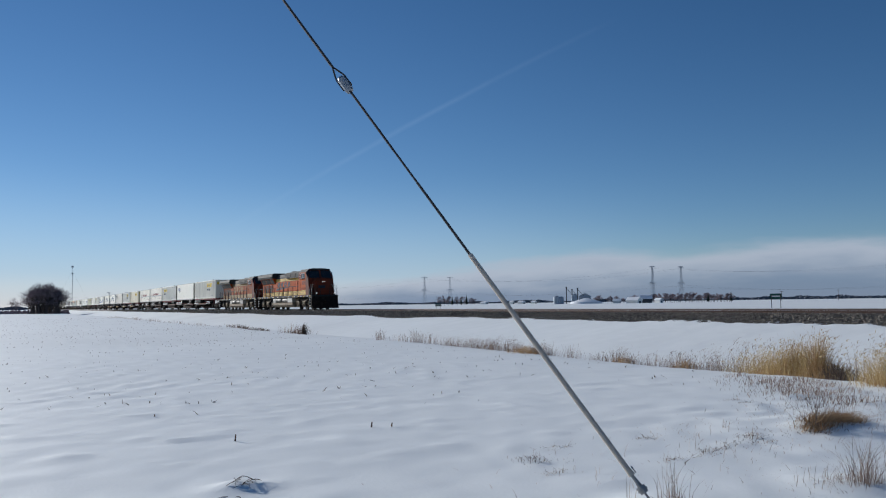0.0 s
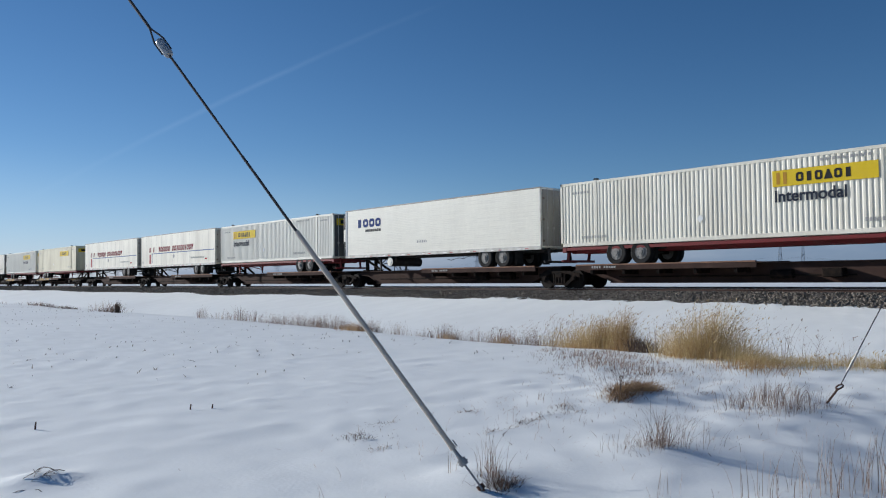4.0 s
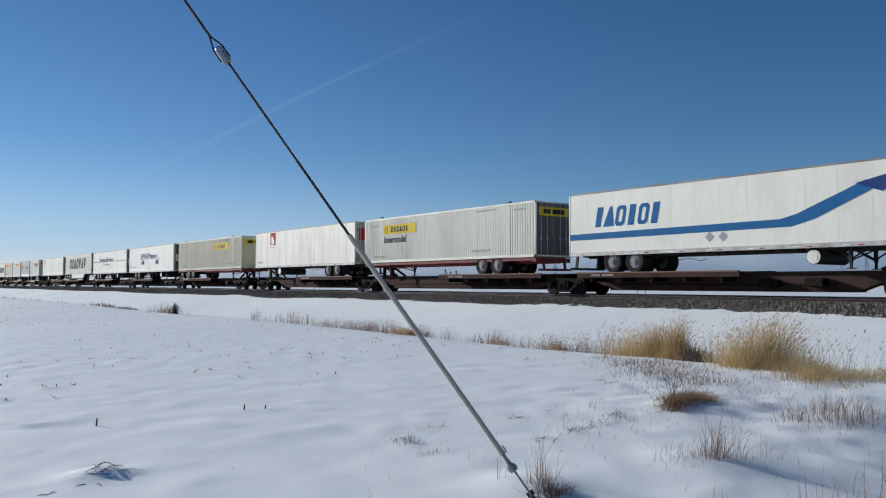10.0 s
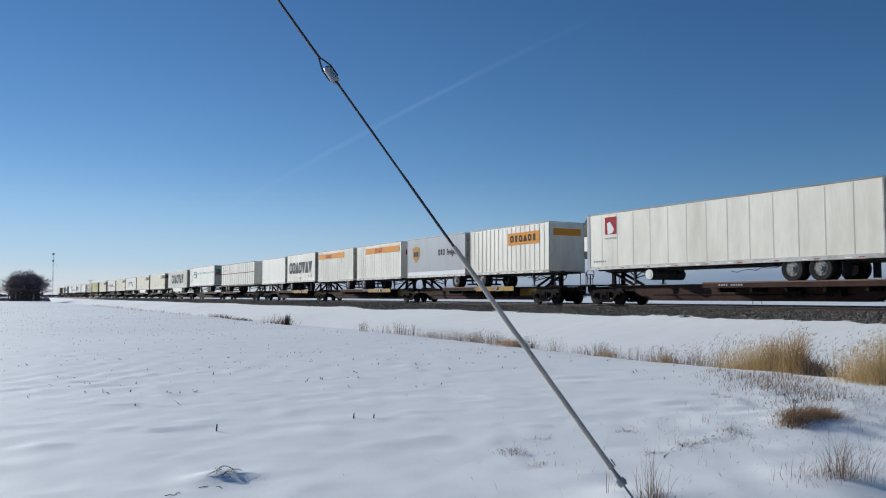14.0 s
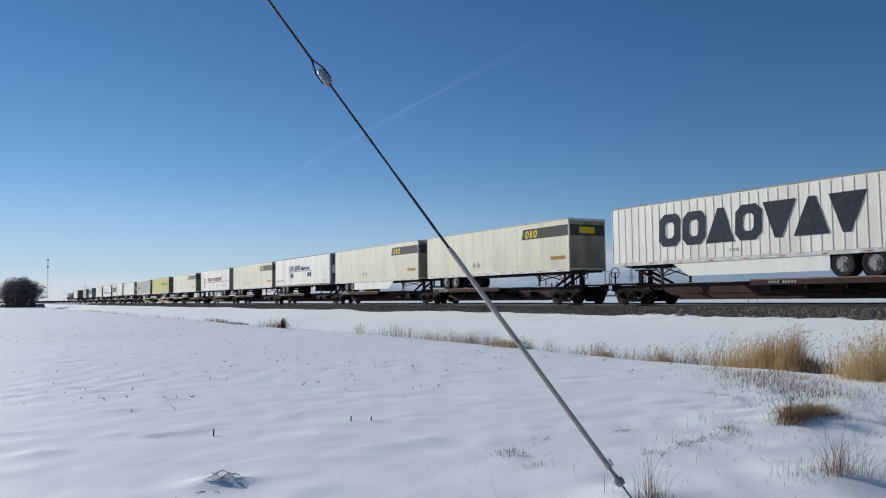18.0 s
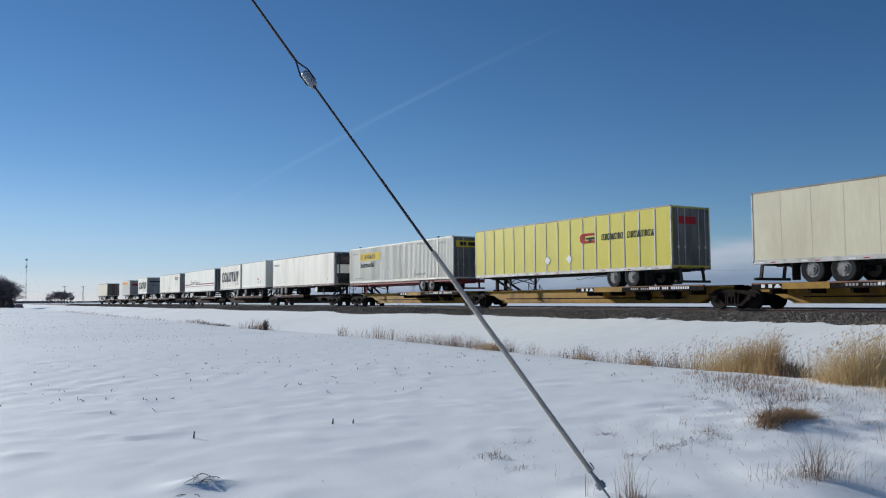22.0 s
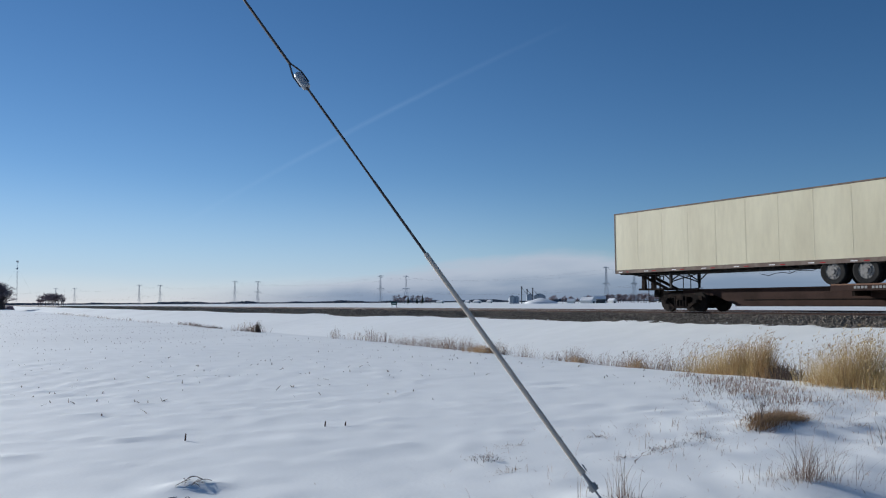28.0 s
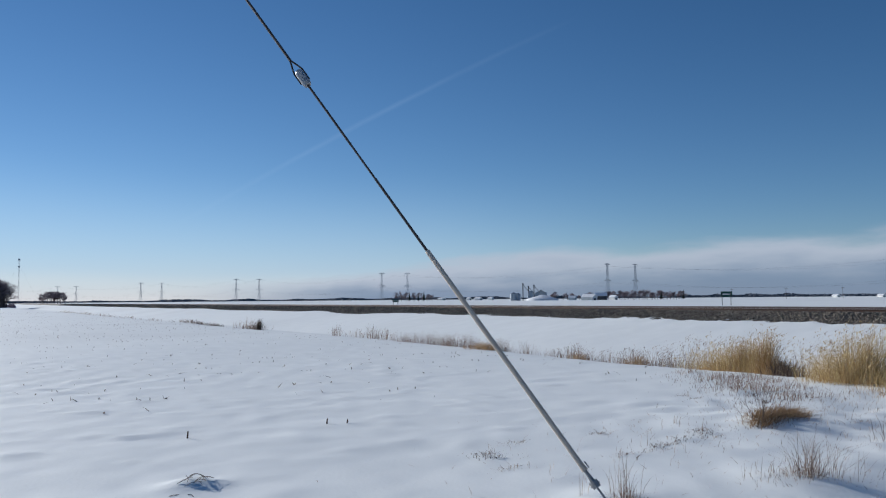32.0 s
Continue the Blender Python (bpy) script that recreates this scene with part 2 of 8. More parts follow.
# ---- building helpers ----
class Geo:
    """Vertices and faces of one part."""

    def __init__(self):
        self.v, self.f, self.pieces = [], [], []

    def add(self, verts, faces):
        k = len(self.v)
        self.v += [tuple(p) for p in verts]
        self.f += [tuple(i + k for i in f) for f in faces]
        return self

    def box(self, x0, x1, y0, y1, z0, z1, c=0.0):
        if c <= 0:
            v = [(x, y, z) for x in (x0, x1) for y in (y0, y1) for z in (z0, z1)]
            return self.add(v, [(0, 1, 3, 2), (4, 6, 7, 5), (0, 4, 5, 1), (2, 3, 7, 6), (0, 2, 6, 4), (1, 5, 7, 3)])
        bm = bmesh.new()
        vs = [bm.verts.new((x, y, z)) for x in (x0, x1) for y in (y0, y1) for z in (z0, z1)]
        for f in [(0, 1, 3, 2), (4, 6, 7, 5), (0, 4, 5, 1), (2, 3, 7, 6), (0, 2, 6, 4), (1, 5, 7, 3)]:
            bm.faces.new([vs[i] for i in f])
        bmesh.ops.bevel(bm, geom=bm.edges[:], offset=c, segments=1, affect="EDGES")
        bm.verts.index_update()
        self.add([tuple(p.co) for p in bm.verts], [[p.index for p in f.verts] for f in bm.faces])
        bm.free()
        return self

    def rod(self, a, b, r, seg=8, r2=None):
        a, b = Vector(a), Vector(b)
        d = (b - a).normalized()
        u = d.orthogonal().normalized()
        w = d.cross(u)
        r2 = r if r2 is None else r2
        ring = [[p + (u * math.cos(t) + w * math.sin(t)) * q for t in (2 * math.pi * i / seg for i in range(seg))]
                for p, q in ((a, r), (b, r2))]
        faces = [(i, (i + 1) % seg, seg + (i + 1) % seg, seg + i) for i in range(seg)]
        faces += [tuple(range(seg))[::-1], tuple(range(seg, 2 * seg))]
        return self.add(ring[0] + ring[1], faces)

    def pipe(self, points, r, seg=6):
        """A bent tube through the points, one closed skin."""
        pts = [Vector(p) for p in points]
        n, verts, u = len(pts), [], None
        for i, p in enumerate(pts):
            d = (pts[min(i + 1, n - 1)] - pts[max(i - 1, 0)]).normalized()
            u = d.orthogonal().normalized() if u is None or abs(u.dot(d)) > 0.98 else (u - d * u.dot(d)).normalized()
            w = d.cross(u)
            verts += [p + (u * math.cos(t) + w * math.sin(t)) * r for t in (2 * math.pi * k / seg for k in range(seg))]
        faces = [(i * seg + k, i * seg + (k + 1) % seg, (i + 1) * seg + (k + 1) % seg, (i + 1) * seg + k) for i in range(n - 1) for k in range(seg)]
        return self.add(verts, faces + [tuple(range(seg))[::-1], tuple(range((n - 1) * seg, n * seg))])

    def wall(self, outline, x0, x1):
        """An outline of (y, z) points, drawn out from x0 to x1."""
        n = len(outline)
        v = [(x, y, z) for x in (x0, x1) for y, z in outline]
        return self.add(v, [tuple(range(n)), tuple(range(n, 2 * n))[::-1]] + [(i, (i + 1) % n, n + (i + 1) % n, n + i)[::-1] for i in range(n)])

    def along(self, outline, y0, y1):
        """An outline of (x, z) points, drawn out from y0 to y1."""
        n = len(outline)
        v = [(x, y, z) for y in (y0, y1) for x, z in outline]
        return self.add(v, [tuple(range(n))[::-1], tuple(range(n, 2 * n))] + [(i, (i + 1) % n, n + (i + 1) % n, n + i) for i in range(n)])

    def mesh(self, name, mat):
        me = bpy.data.meshes.new(name)
        me.from_pydata(self.v, [], self.f)
        me.materials.append(mat)
        bm = bmesh.new()
        bm.from_mesh(me)
        bmesh.ops.recalc_face_normals(bm, faces=bm.faces)
        bm.to_mesh(me)
        bm.free()
        me.shade_smooth()
        me.set_sharp_from_angle(angle=radians(32))
        return me


def part(name, geo, mat, parent=None, label=""):
    ob = new(name, geo if isinstance(geo, bpy.types.Mesh) else geo.mesh(name, mat))
    ob.parent = parent
    if label:
        tagged(ob, label)
    return ob


def thing(name, label, category, group="", kind="", at=None):
    ob = tagged(new(name), label, category, group, kind)
    if at is not None:
        ob.matrix_world = at
    return ob


def lone(name, geo, mat, label, category, group="", kind=""):
    return tagged(part(name, geo, mat), label, category, group, kind)


def smooth_noise(x, y, seed=0):
    """Value noise over arrays, 0 to 1."""
    xi, yi = np.floor(x), np.floor(y)
    fx, fy = x - xi, y - yi
    fx, fy = fx * fx * (3 - 2 * fx), fy * fy * (3 - 2 * fy)

    def h(a, b):
        q = np.sin(a * 127.1 + b * 311.7 + seed * 74.7) * 43758.5453
        return q - np.floor(q)

    return (h(xi, yi) * (1 - fx) + h(xi + 1, yi) * fx) * (1 - fy) + (h(xi, yi + 1) * (1 - fx) + h(xi + 1, yi + 1) * fx) * fy


RAIL_Z, TRACK_X, TRACK2_X = 1.11, 28.65, 32.95


def dip(x, y):
    """A hollow towards the near corner by the eye rod, added so its slope turns from the sun and darkens the snow."""
    u, w = np.clip((np.asarray(x, float) - 4.6) / 3.0, 0, 1), np.clip((4.5 - np.asarray(y, float)) / 3.6, 0, 1)
    return 0.32 * u * u * (3 - 2 * u) * w * w * (3 - 2 * w) * np.clip((19 - np.asarray(x, float)) / 5, 0, 1)


def ground_z(x, y):
    """Height of the snow: a flat field, a shallow ditch, the bank up to the line, and the fields beyond."""
    x, y = np.asarray(x, float), np.asarray(y, float)
    wob = 0.5 * (smooth_noise(y * 0.13, y * 0 + 3) - 0.5)
    z = np.interp(x + wob, [-60, 13.6, 14.6, 16.4, 18.2, 24.0, 25.0, 25.35, 25.75, 26.1, 36.5, 38, 44, 60], [0, 0, -0.06, -0.42, -0.38, 0.46, 0.60, 0.65, 0.68, 0.60, 0.60, 0.45, 0.0, 0.0])
    edge = np.clip((x - 24.9) / 0.4, 0, 1) * np.clip((26.3 - x) / 0.4, 0, 1)  # ragged foot of the snow against the stones
    z = z + edge * (0.07 * (smooth_noise(y * 0.35, x * 1.3, 11) - 0.5) + 0.06 * (smooth_noise(y * 2.6, x * 3.0, 12) - 0.5))
    near = np.exp(-np.maximum(np.hypot(x, y) - 60, 0) / 60)
    a, b = x * 0.86 - y * 0.5, x * 0.5 + y * 0.86
    z = z + near * (0.010 * (smooth_noise(a * 0.55, b * 1.2, 1) - 0.5) + 0.004 * (smooth_noise(a * 1.9, b * 4.1, 2) - 0.5)
                    + 0.013 * (smooth_noise(x * 2.9, y * 2.3, 3) - 0.5) + 0.014 * np.maximum(smooth_noise(x * 4.3, y * 3.3, 5) - 0.62, 0) / 0.38 + 0.006 * (smooth_noise(x * 8.6, y * 8.2, 15) - 0.5) + 0.12 * (smooth_noise(x * 0.11, y * 0.13, 4) - 0.5))
    for mx, my, r, h in ((1.80, 7.12, 0.16, 0.065), (1.62, 7.15, 0.2, 0.03), (2.0, 7.03, 0.10, 0.03), (4.35, 4.55, 0.4, 0.07), (6.15, 4.2, 0.5, 0.06), (8.6, 6.3, 0.9, 0.08)):
        z = z + h * np.exp(-((x - mx) ** 2 + (y - my) ** 2) / (r * r))
    rough = np.clip((x - 5.5) / 3, 0, 1) * np.clip((14 - x) / 2, 0, 1) * np.clip((9.5 - y) / 2, 0, 1) * np.clip(y / 2, 0, 1)  # trampled snow among the weeds
    z = z + rough * (0.016 * (smooth_noise(x * 1.1, y * 1.9, 6) - 0.5) + 0.045 * (smooth_noise(x * 3.4, y * 3.2, 7) - 0.5)) - dip(x, y)
    turn = np.where(y < 28, np.hypot(x + 12, y - 28), x + 12)  # buried crop rows that follow the ditch and swing round the headland
    bed = np.clip((25.6 - turn) / 1.5, 0, 1) * np.clip((turn - 12) / 4, 0, 1) * near * np.clip((y - 4) / 3, 0, 1)
    z = z + bed * np.clip((30 - y) / 10, 0, 1) * 0.0035 * np.sin(turn * 8.3 + 1.2 * smooth_noise(x * 0.5, y * 0.4, 13)) * np.clip(2.4 * smooth_noise(x * 0.45, y * 0.35, 14) - 0.7, 0, 1)
    clods = np.clip((11 - x) / 4, 0, 1) * near * np.clip((y - 5) / 4, 0, 1)  # buried stubble lifts the field's snow
    z = z + clods * (0.012 * np.maximum(smooth_noise(x * 1.5 + y * 0.4, y * 2.3, 8) - 0.72, 0) / 0.28 + 0.03 * np.maximum(smooth_noise(x * 3.1 + y * 0.5, y * 2.7, 16) - 0.86, 0) / 0.14)
    return z


def gz(x, y):
    return float(ground_z(x, y))


# ---- ground ----
def graded(dense0, dense1, step, lo, hi):
    mid = list(np.arange(dense0, dense1, step))
    up, s = [], step
    while (up[-1] if up else dense1) < hi:
        s *= 1.07
        up.append((up[-1] if up else dense1) + s)
    down, s = [], step
    while (down[-1] if down else dense0) > lo:
        s *= 1.09
        down.append((down[-1] if down else dense0) - s)
    return np.array(down[::-1] + mid + up)


def build_ground():
    xs, ys = graded(0.5, 27.0, 0.115, -4200, 4400), graded(2.4, 24.0, 0.115, -4200, 4600)
    gx, gy = np.meshgrid(xs, ys, indexing="ij")
    v = np.stack([gx, gy, ground_z(gx, gy)], -1).reshape(-1, 3)
    nx, ny = len(xs), len(ys)
    i = (np.arange(nx - 1)[:, None] * ny + np.arange(ny - 1)[None]).ravel()
    f = np.stack([i, i + ny, i + ny + 1, i + 1], 1)
    me = bpy.data.meshes.new("ground")
    me.from_pydata(v.tolist(), [], f.tolist())
    me.shade_smooth()
    mat = bpy.data.materials.new("wind_packed_snow")
    mat.use_nodes = True
    nt = mat.node_tree
    n, link = nt.nodes, nt.links.new
    bsdf = n["Principled BSDF"]
    bsdf.inputs["Roughness"].default_value, bsdf.inputs["Specular IOR Level"].default_value = 0.65, 0.15
    co = n.new("ShaderNodeTexCoord")
    mp = n.new("ShaderNodeMapping")
    mp.inputs["Rotation"].default_value, mp.inputs["Scale"].default_value = (0, 0, radians(30)), (0.6, 1.15, 1)
    link(co.outputs["Object"], mp.inputs["Vector"])
    drift, grain, broad = (n.new("ShaderNodeTexNoise") for _ in range(3))
    for tex, sc, vec in ((drift, 1.3, mp), (grain, 26, co), (broad, 0.06, mp)):
        tex.inputs["Scale"].default_value, tex.inputs["Detail"].default_value = sc, 6
        link(vec.outputs["Object" if vec is co else 0], tex.inputs["Vector"])
    mix = n.new("ShaderNodeMix")
    mix.data_type = "RGBA"
    mix.inputs[6].default_value, mix.inputs[7].default_value = (0.91, 0.925, 0.905, 1), (0.78, 0.80, 0.785, 1)
    link(drift.outputs["Fac"], mix.inputs[0])
    mix2 = n.new("ShaderNodeMix")
    mix2.data_type = "RGBA"
    mix2.inputs[7].default_value = (0.72, 0.73, 0.715, 1)
    link(mix.outputs[2], mix2.inputs[6])
    rg = n.new("ShaderNodeMapRange")
    rg.inputs["From Min"].default_value, rg.inputs["From Max"].default_value, rg.inputs["To Max"].default_value = 0.5, 0.75, 0.6
    link(broad.outputs["Fac"], rg.inputs["Value"])
    link(rg.outputs[0], mix2.inputs[0])
    link(mix2.outputs[2], bsdf.inputs["Base Color"])
    b1, b2 = n.new("ShaderNodeBump"), n.new("ShaderNodeBump")
    b1.inputs["Strength"].default_value, b1.inputs["Distance"].default_value = 0.2, 0.04
    b2.inputs["Strength"].default_value, b2.inputs["Distance"].default_value = 0.28, 0.009
    link(drift.outputs["Fac"], b1.inputs["Height"])
    link(grain.outputs["Fac"], b2.inputs["Height"])
    link(b1.outputs[0], b2.inputs["Normal"])
    link(b2.outputs[0], bsdf.inputs["Normal"])
    me.materials.append(mat)
    return tagged(new("ground", me), "wind-packed white snow over flat farm fields", "ground", kind="structure")


build_ground()

# ---- railway line ----
STONE = material("grey_ballast_stone", (0.20, 0.185, 0.165), 0.9, stain=(0.09, 0.075, 0.065), amount=0.7, scale=7, bump=0.6, bump_scale=18)
TIE = material("weathered_tie_wood", (0.085, 0.066, 0.055), 0.9, stain=(0.16, 0.14, 0.12), amount=0.5, scale=3, bump=0.4)
RAILSTEEL = material("rusty_rail_steel", (0.085, 0.052, 0.042), 0.7, 0.3, stain=(0.05, 0.035, 0.03), amount=0.5, scale=2)
RAILHEAD = material("worn_rail_head", (0.45, 0.44, 0.43), 0.3, 0.9, stain=(0.2, 0.18, 0.16), amount=0.4, scale=2)


def build_line():
    shape = [(25.05, 0.45), (25.3, 0.63), (25.9, 0.76), (26.75, 0.96), (27.1, 0.985), (35.0, 0.985), (36.0, 0.7), (36.8, 0.45)]
    bed = Geo().along(shape, -700, 1500)
    tagged(part("ballast_bed", bed, STONE), "bed of grey crushed stone ballast under the tracks", "ballast bed", kind="structure")
    # loose stones on the near shoulder
    rng = np.random.default_rng(4)
    px, pz = [p[0] for p in shape], [p[1] for p in shape]
    v, f, k = [], [], 0
    cube = np.array([(x, y, z) for x in (-1, 1) for y in (-1, 1) for z in (-1, 1)], float)
    quads = np.array([(0, 1, 3, 2), (4, 6, 7, 5), (0, 4, 5, 1), (2, 3, 7, 6), (0, 2, 6, 4), (1, 5, 7, 3)])
    for y0, y1, count, size in ((-8, 45, 24000, 0.038), (45, 110, 12000, 0.06), (110, 260, 7000, 0.11)):
        x = rng.uniform(25.05, 27.2, count)
        y = rng.uniform(y0, y1, count)
        z = np.interp(x, px, pz)
        for i in range(count):
            q = cube * rng.uniform(0.5, 1.15, 3) * size * rng.uniform(0.6, 1.15) + rng.normal(0, 0.16 * size, (8, 3))
            a = rng.uniform(0, 6.3)
            c, s = math.cos(a), math.sin(a)
            q = q @ np.array([[c, s, 0], [-s, c, 0], [0, 0, 1]])
            v.append(q + (x[i], y[i], z[i] + 0.3 * size))
            f.append(quads + k)
            k += 8
    me = bpy.data.meshes.new("ballast_stones")
    me.from_pydata(np.concatenate(v).tolist(), [], np.concatenate(f).tolist())
    mat = material("loose_ballast_stone", (0.235, 0.205, 0.17), 0.9, stain=(0.09, 0.075, 0.065), amount=0.8, scale=3, bump=0.4)
    n, link = mat.node_tree.nodes, mat.node_tree.links.new
    geo, bsdf = n.new("ShaderNodeNewGeometry"), n["Principled BSDF"]
    old = bsdf.inputs["Base Color"].links[0].from_socket
    tone, mx = n.new("ShaderNodeMapRange"), n.new("ShaderNodeMix")
    tone.inputs["To Min"].default_value, tone.inputs["To Max"].default_value = 0.5, 1.25
    mx.data_type, mx.blend_type = "RGBA", "MULTIPLY"
    mx.inputs[0].default_value = 1.0
    link(geo.outputs["Random Per Island"], tone.inputs["Value"])
    link(old, mx.inputs[6])
    link(tone.outputs[0], mx.inputs[7])
    link(mx.outputs[2], bsdf.inputs["Base Color"])
    me.materials.append(mat)
    tagged(new("ballast_stones", me), "loose grey and brown crushed stones on the ballast shoulder", "ballast", kind="stuff")
    for cx in (TRACK_X, TRACK2_X):
        track = thing("track", "railway track of rusty rails on dark wooden ties", "track", kind="structure")
        for side in (-0.755, 0.755):
            x = cx + side
            rail = part("rail", Geo().along([(x - 0.07, 0.94), (x + 0.07, 0.94), (x + 0.07, 0.955), (x + 0.012, 0.975), (x + 0.012, 1.065), (x + 0.036, 1.075),
                                             (x + 0.036, 1.104), (x - 0.036, 1.104), (x - 0.036, 1.075), (x - 0.012, 1.065), (x - 0.012, 0.975), (x - 0.07, 0.955)], -700, 1500), RAILSTEEL, track)
            part("railhead", Geo().box(x - 0.03, x + 0.03, -700, 1500, 1.1045, 1.11), RAILHEAD, rail, "shiny worn running surface")
        if cx == TRACK_X:
            one = Geo().box(cx - 1.3, cx + 1.3, -0.115, 0.115, 0.80, 0.945, 0.012).mesh("tie", TIE)
            for i in range(230):
                t = new("tie", one)
                t.parent = track
                t.location = (0, -10 + i * 0.5, 0)
            rest = Geo()
            for i in range(600):
                y = 105.5 + i * 0.5
                rest.box(cx - 1.3, cx + 1.3, y - 0.115, y + 0.115, 0.80, 0.945)
            tagged(part("ties", rest, TIE, track), "row of dark wooden ties", kind="stuff")
        else:
            rest = Geo()
            for i in range(500):
                y = -10 + i * 0.5
                rest.box(cx - 1.3, cx + 1.3, y - 0.115, y + 0.115, 0.80, 0.945)
            tagged(part("ties", rest, TIE, track), "row of dark wooden ties", kind="stuff")


build_line()


# ---- train ----
# Things of the train stand in their own space: y grows towards the train's end, z = 0 on the rail heads.
SPEED, GAIN = 29.862, 0.01323
MOVING = []  # (thing, place along the line at 15 s)


def on_train(ob, s):
    ob.location = (TRACK_X, s, RAIL_Z)
    MOVING.append((ob, s))
    return ob


SHARED = {}


def shared(key, make):
    if key not in SHARED:
        SHARED[key] = make()
    return SHARED[key]


def letters(geo, x, left, z, width, height, count, slant=0.0, gap=0.28, skip=(), slim=0.0, kinds="oio^"):
    """A row of plain shapes, one for each letter, on the side that faces the field; reads towards -y.
    With slim, strokes of that share of the width: o a hollow block, i a bar, ^ and v wedges; otherwise plain bars."""
    step = width / count
    for i in range(count):
        if i in skip:
            continue
        w = step * (1 - gap)
        at = lambda u, h: (x, left - i * step - w * u - slant * height * h, z + height * h)
        kind, q, r = kinds[i % len(kinds)] if slim else "", slim, min(0.4, slim * w / height)
        if kind == "o":
            c = 0.22
            out = [(c, 0), (1 - c, 0), (1, c * w / height), (1, 1 - c * w / height), (1 - c, 1), (c, 1), (0, 1 - c * w / height), (0, c * w / height)]
            v = [at(*p) for p in out] + [at(q + (1 - 2 * q) * u, r + (1 - 2 * r) * h) for u, h in out]
            f = [(k, (k + 1) % 8, 8 + (k + 1) % 8, 8 + k) for k in range(8)]
        elif kind == "i":
            v, f = [at(u, h) for u, h in ((0.2, 0), (0.8, 0), (0.8, 1), (0.2, 1))], [(0, 1, 2, 3)]
        elif kind == "^":
            v, f = [at(u, h) for u, h in ((-0.08, 0), (1.08, 0), (0.62, 1), (0.38, 1))], [(0, 1, 2, 3)]
        elif kind == "v":
            v, f = [at(u, h) for u, h in ((0.38, 0), (0.62, 0), (1.08, 1), (-0.08, 1))], [(0, 1, 2, 3)]
        else:
            v, f = [at(0, 0), at(1, 0), at(1, 1), at(0, 1)], [(0, 1, 2, 3)]
        geo.pieces.append((v, f))
        geo.add(v, f)
    return geo


def band(geo, x, y0, y1, z0, z1, slant=0.0):
    s = slant * (z1 - z0)
    return geo.wall([(y0, z0), (y1, z0), (y1 - s, z1), (y0 - s, z1)], x, x + 0.004)


def disc(geo, x, y, z, r, seg=20):
    return geo.rod((x, y, z), (x + 0.004, y, z), r, seg)


def words(text, x, left, z, height, mat, parent, name="lettering", squeeze=1.0, slant=0.0):
    """Readable words on the side that faces the field."""
    cu = bpy.data.curves.new(name, "FONT")
    cu.body, cu.size, cu.extrude, cu.shear, cu.offset = text, height * 1.38, 0.002, slant, height * 0.03
    tmp = bpy.data.objects.new(name, cu)
    scene.collection.objects.link(tmp)
    me = bpy.data.meshes.new_from_object(tmp.evaluated_get(bpy.context.evaluated_depsgraph_get()))
    bpy.data.objects.remove(tmp)
    for v in me.vertices:
        v.co = (x - v.co.z, left - v.co.x * squeeze, z + v.co.y)
    me.materials.clear()
    me.materials.append(mat)
    ob = new(name, me)
    ob.parent = parent
    return ob


HALF = 1.295
FLOOR, TOP = 1.87, 4.74


def tyre_mesh():
    def make():
        g = Geo()
        prof = [(0.30, 0.11), (0.46, 0.125), (0.505, 0.10), (0.51, 0.0), (0.505, -0.10), (0.46, -0.125), (0.30, -0.11)]
        seg = 20
        v = [(w, r * math.cos(2 * math.pi * i / seg), r * math.sin(2 * math.pi * i / seg)) for i in range(seg) for r, w in prof]
        n = len(prof)
        f = [(i * n + j, i * n + j + 1, ((i + 1) % seg) * n + j + 1, ((i + 1) % seg) * n + j) for i in range(seg) for j in range(n - 1)]
        return g.add(v, f).mesh("tyre", RUBBER)
    return shared("tyre", make)


def hub_mesh():
    def make():
        g = Geo().rod((-0.09, 0, 0), (0.09, 0, 0), 0.305, 16)
        g.rod((-0.13, 0, 0), (-0.05, 0, 0), 0.19, 14).rod((-0.17, 0, 0), (-0.1, 0, 0), 0.1, 10)
        for i in range(8):
            a = i * math.pi / 4
            g.rod((-0.105, 0.24 * math.cos(a), 0.24 * math.sin(a)), (-0.085, 0.24 * math.cos(a), 0.24 * math.sin(a)), 0.04, 6)
        return g.mesh("hub", HUB)
    return shared("hub", make)


def running_gear(t, y, axles, steel):
    """Dual-tyred axles round y, under the floor, on the car's deck."""
    base = 1.02 + 0.505
    ys = [y] if axles == 1 else [y - 0.62, y + 0.62]
    g = Geo()
    for a in ys:
        g.rod((-1.0, a, base), (1.0, a, base), 0.07)
    for x in (-0.55, 0.55):
        g.box(x - 0.06, x + 0.06, ys[0] - 0.75, ys[-1] + 0.75, FLOOR - 0.22, FLOOR - 0.02)
        for a in ys:
            g.box(x - 0.08, x + 0.08, a - 0.12, a + 0.12, base - 0.05, FLOOR - 0.15)
    part("suspension", g, steel, t)
    for a in ys:
        for x in (-1.13, -0.82, 0.82, 1.13):
            wheel = part("tyre", tyre_mesh(), RUBBER, t)
            wheel.location = (x, a, base)
            h = part("hub", hub_mesh(), HUB, wheel)
            if x > 0:
                h.rotation_euler = (0, 0, math.pi)


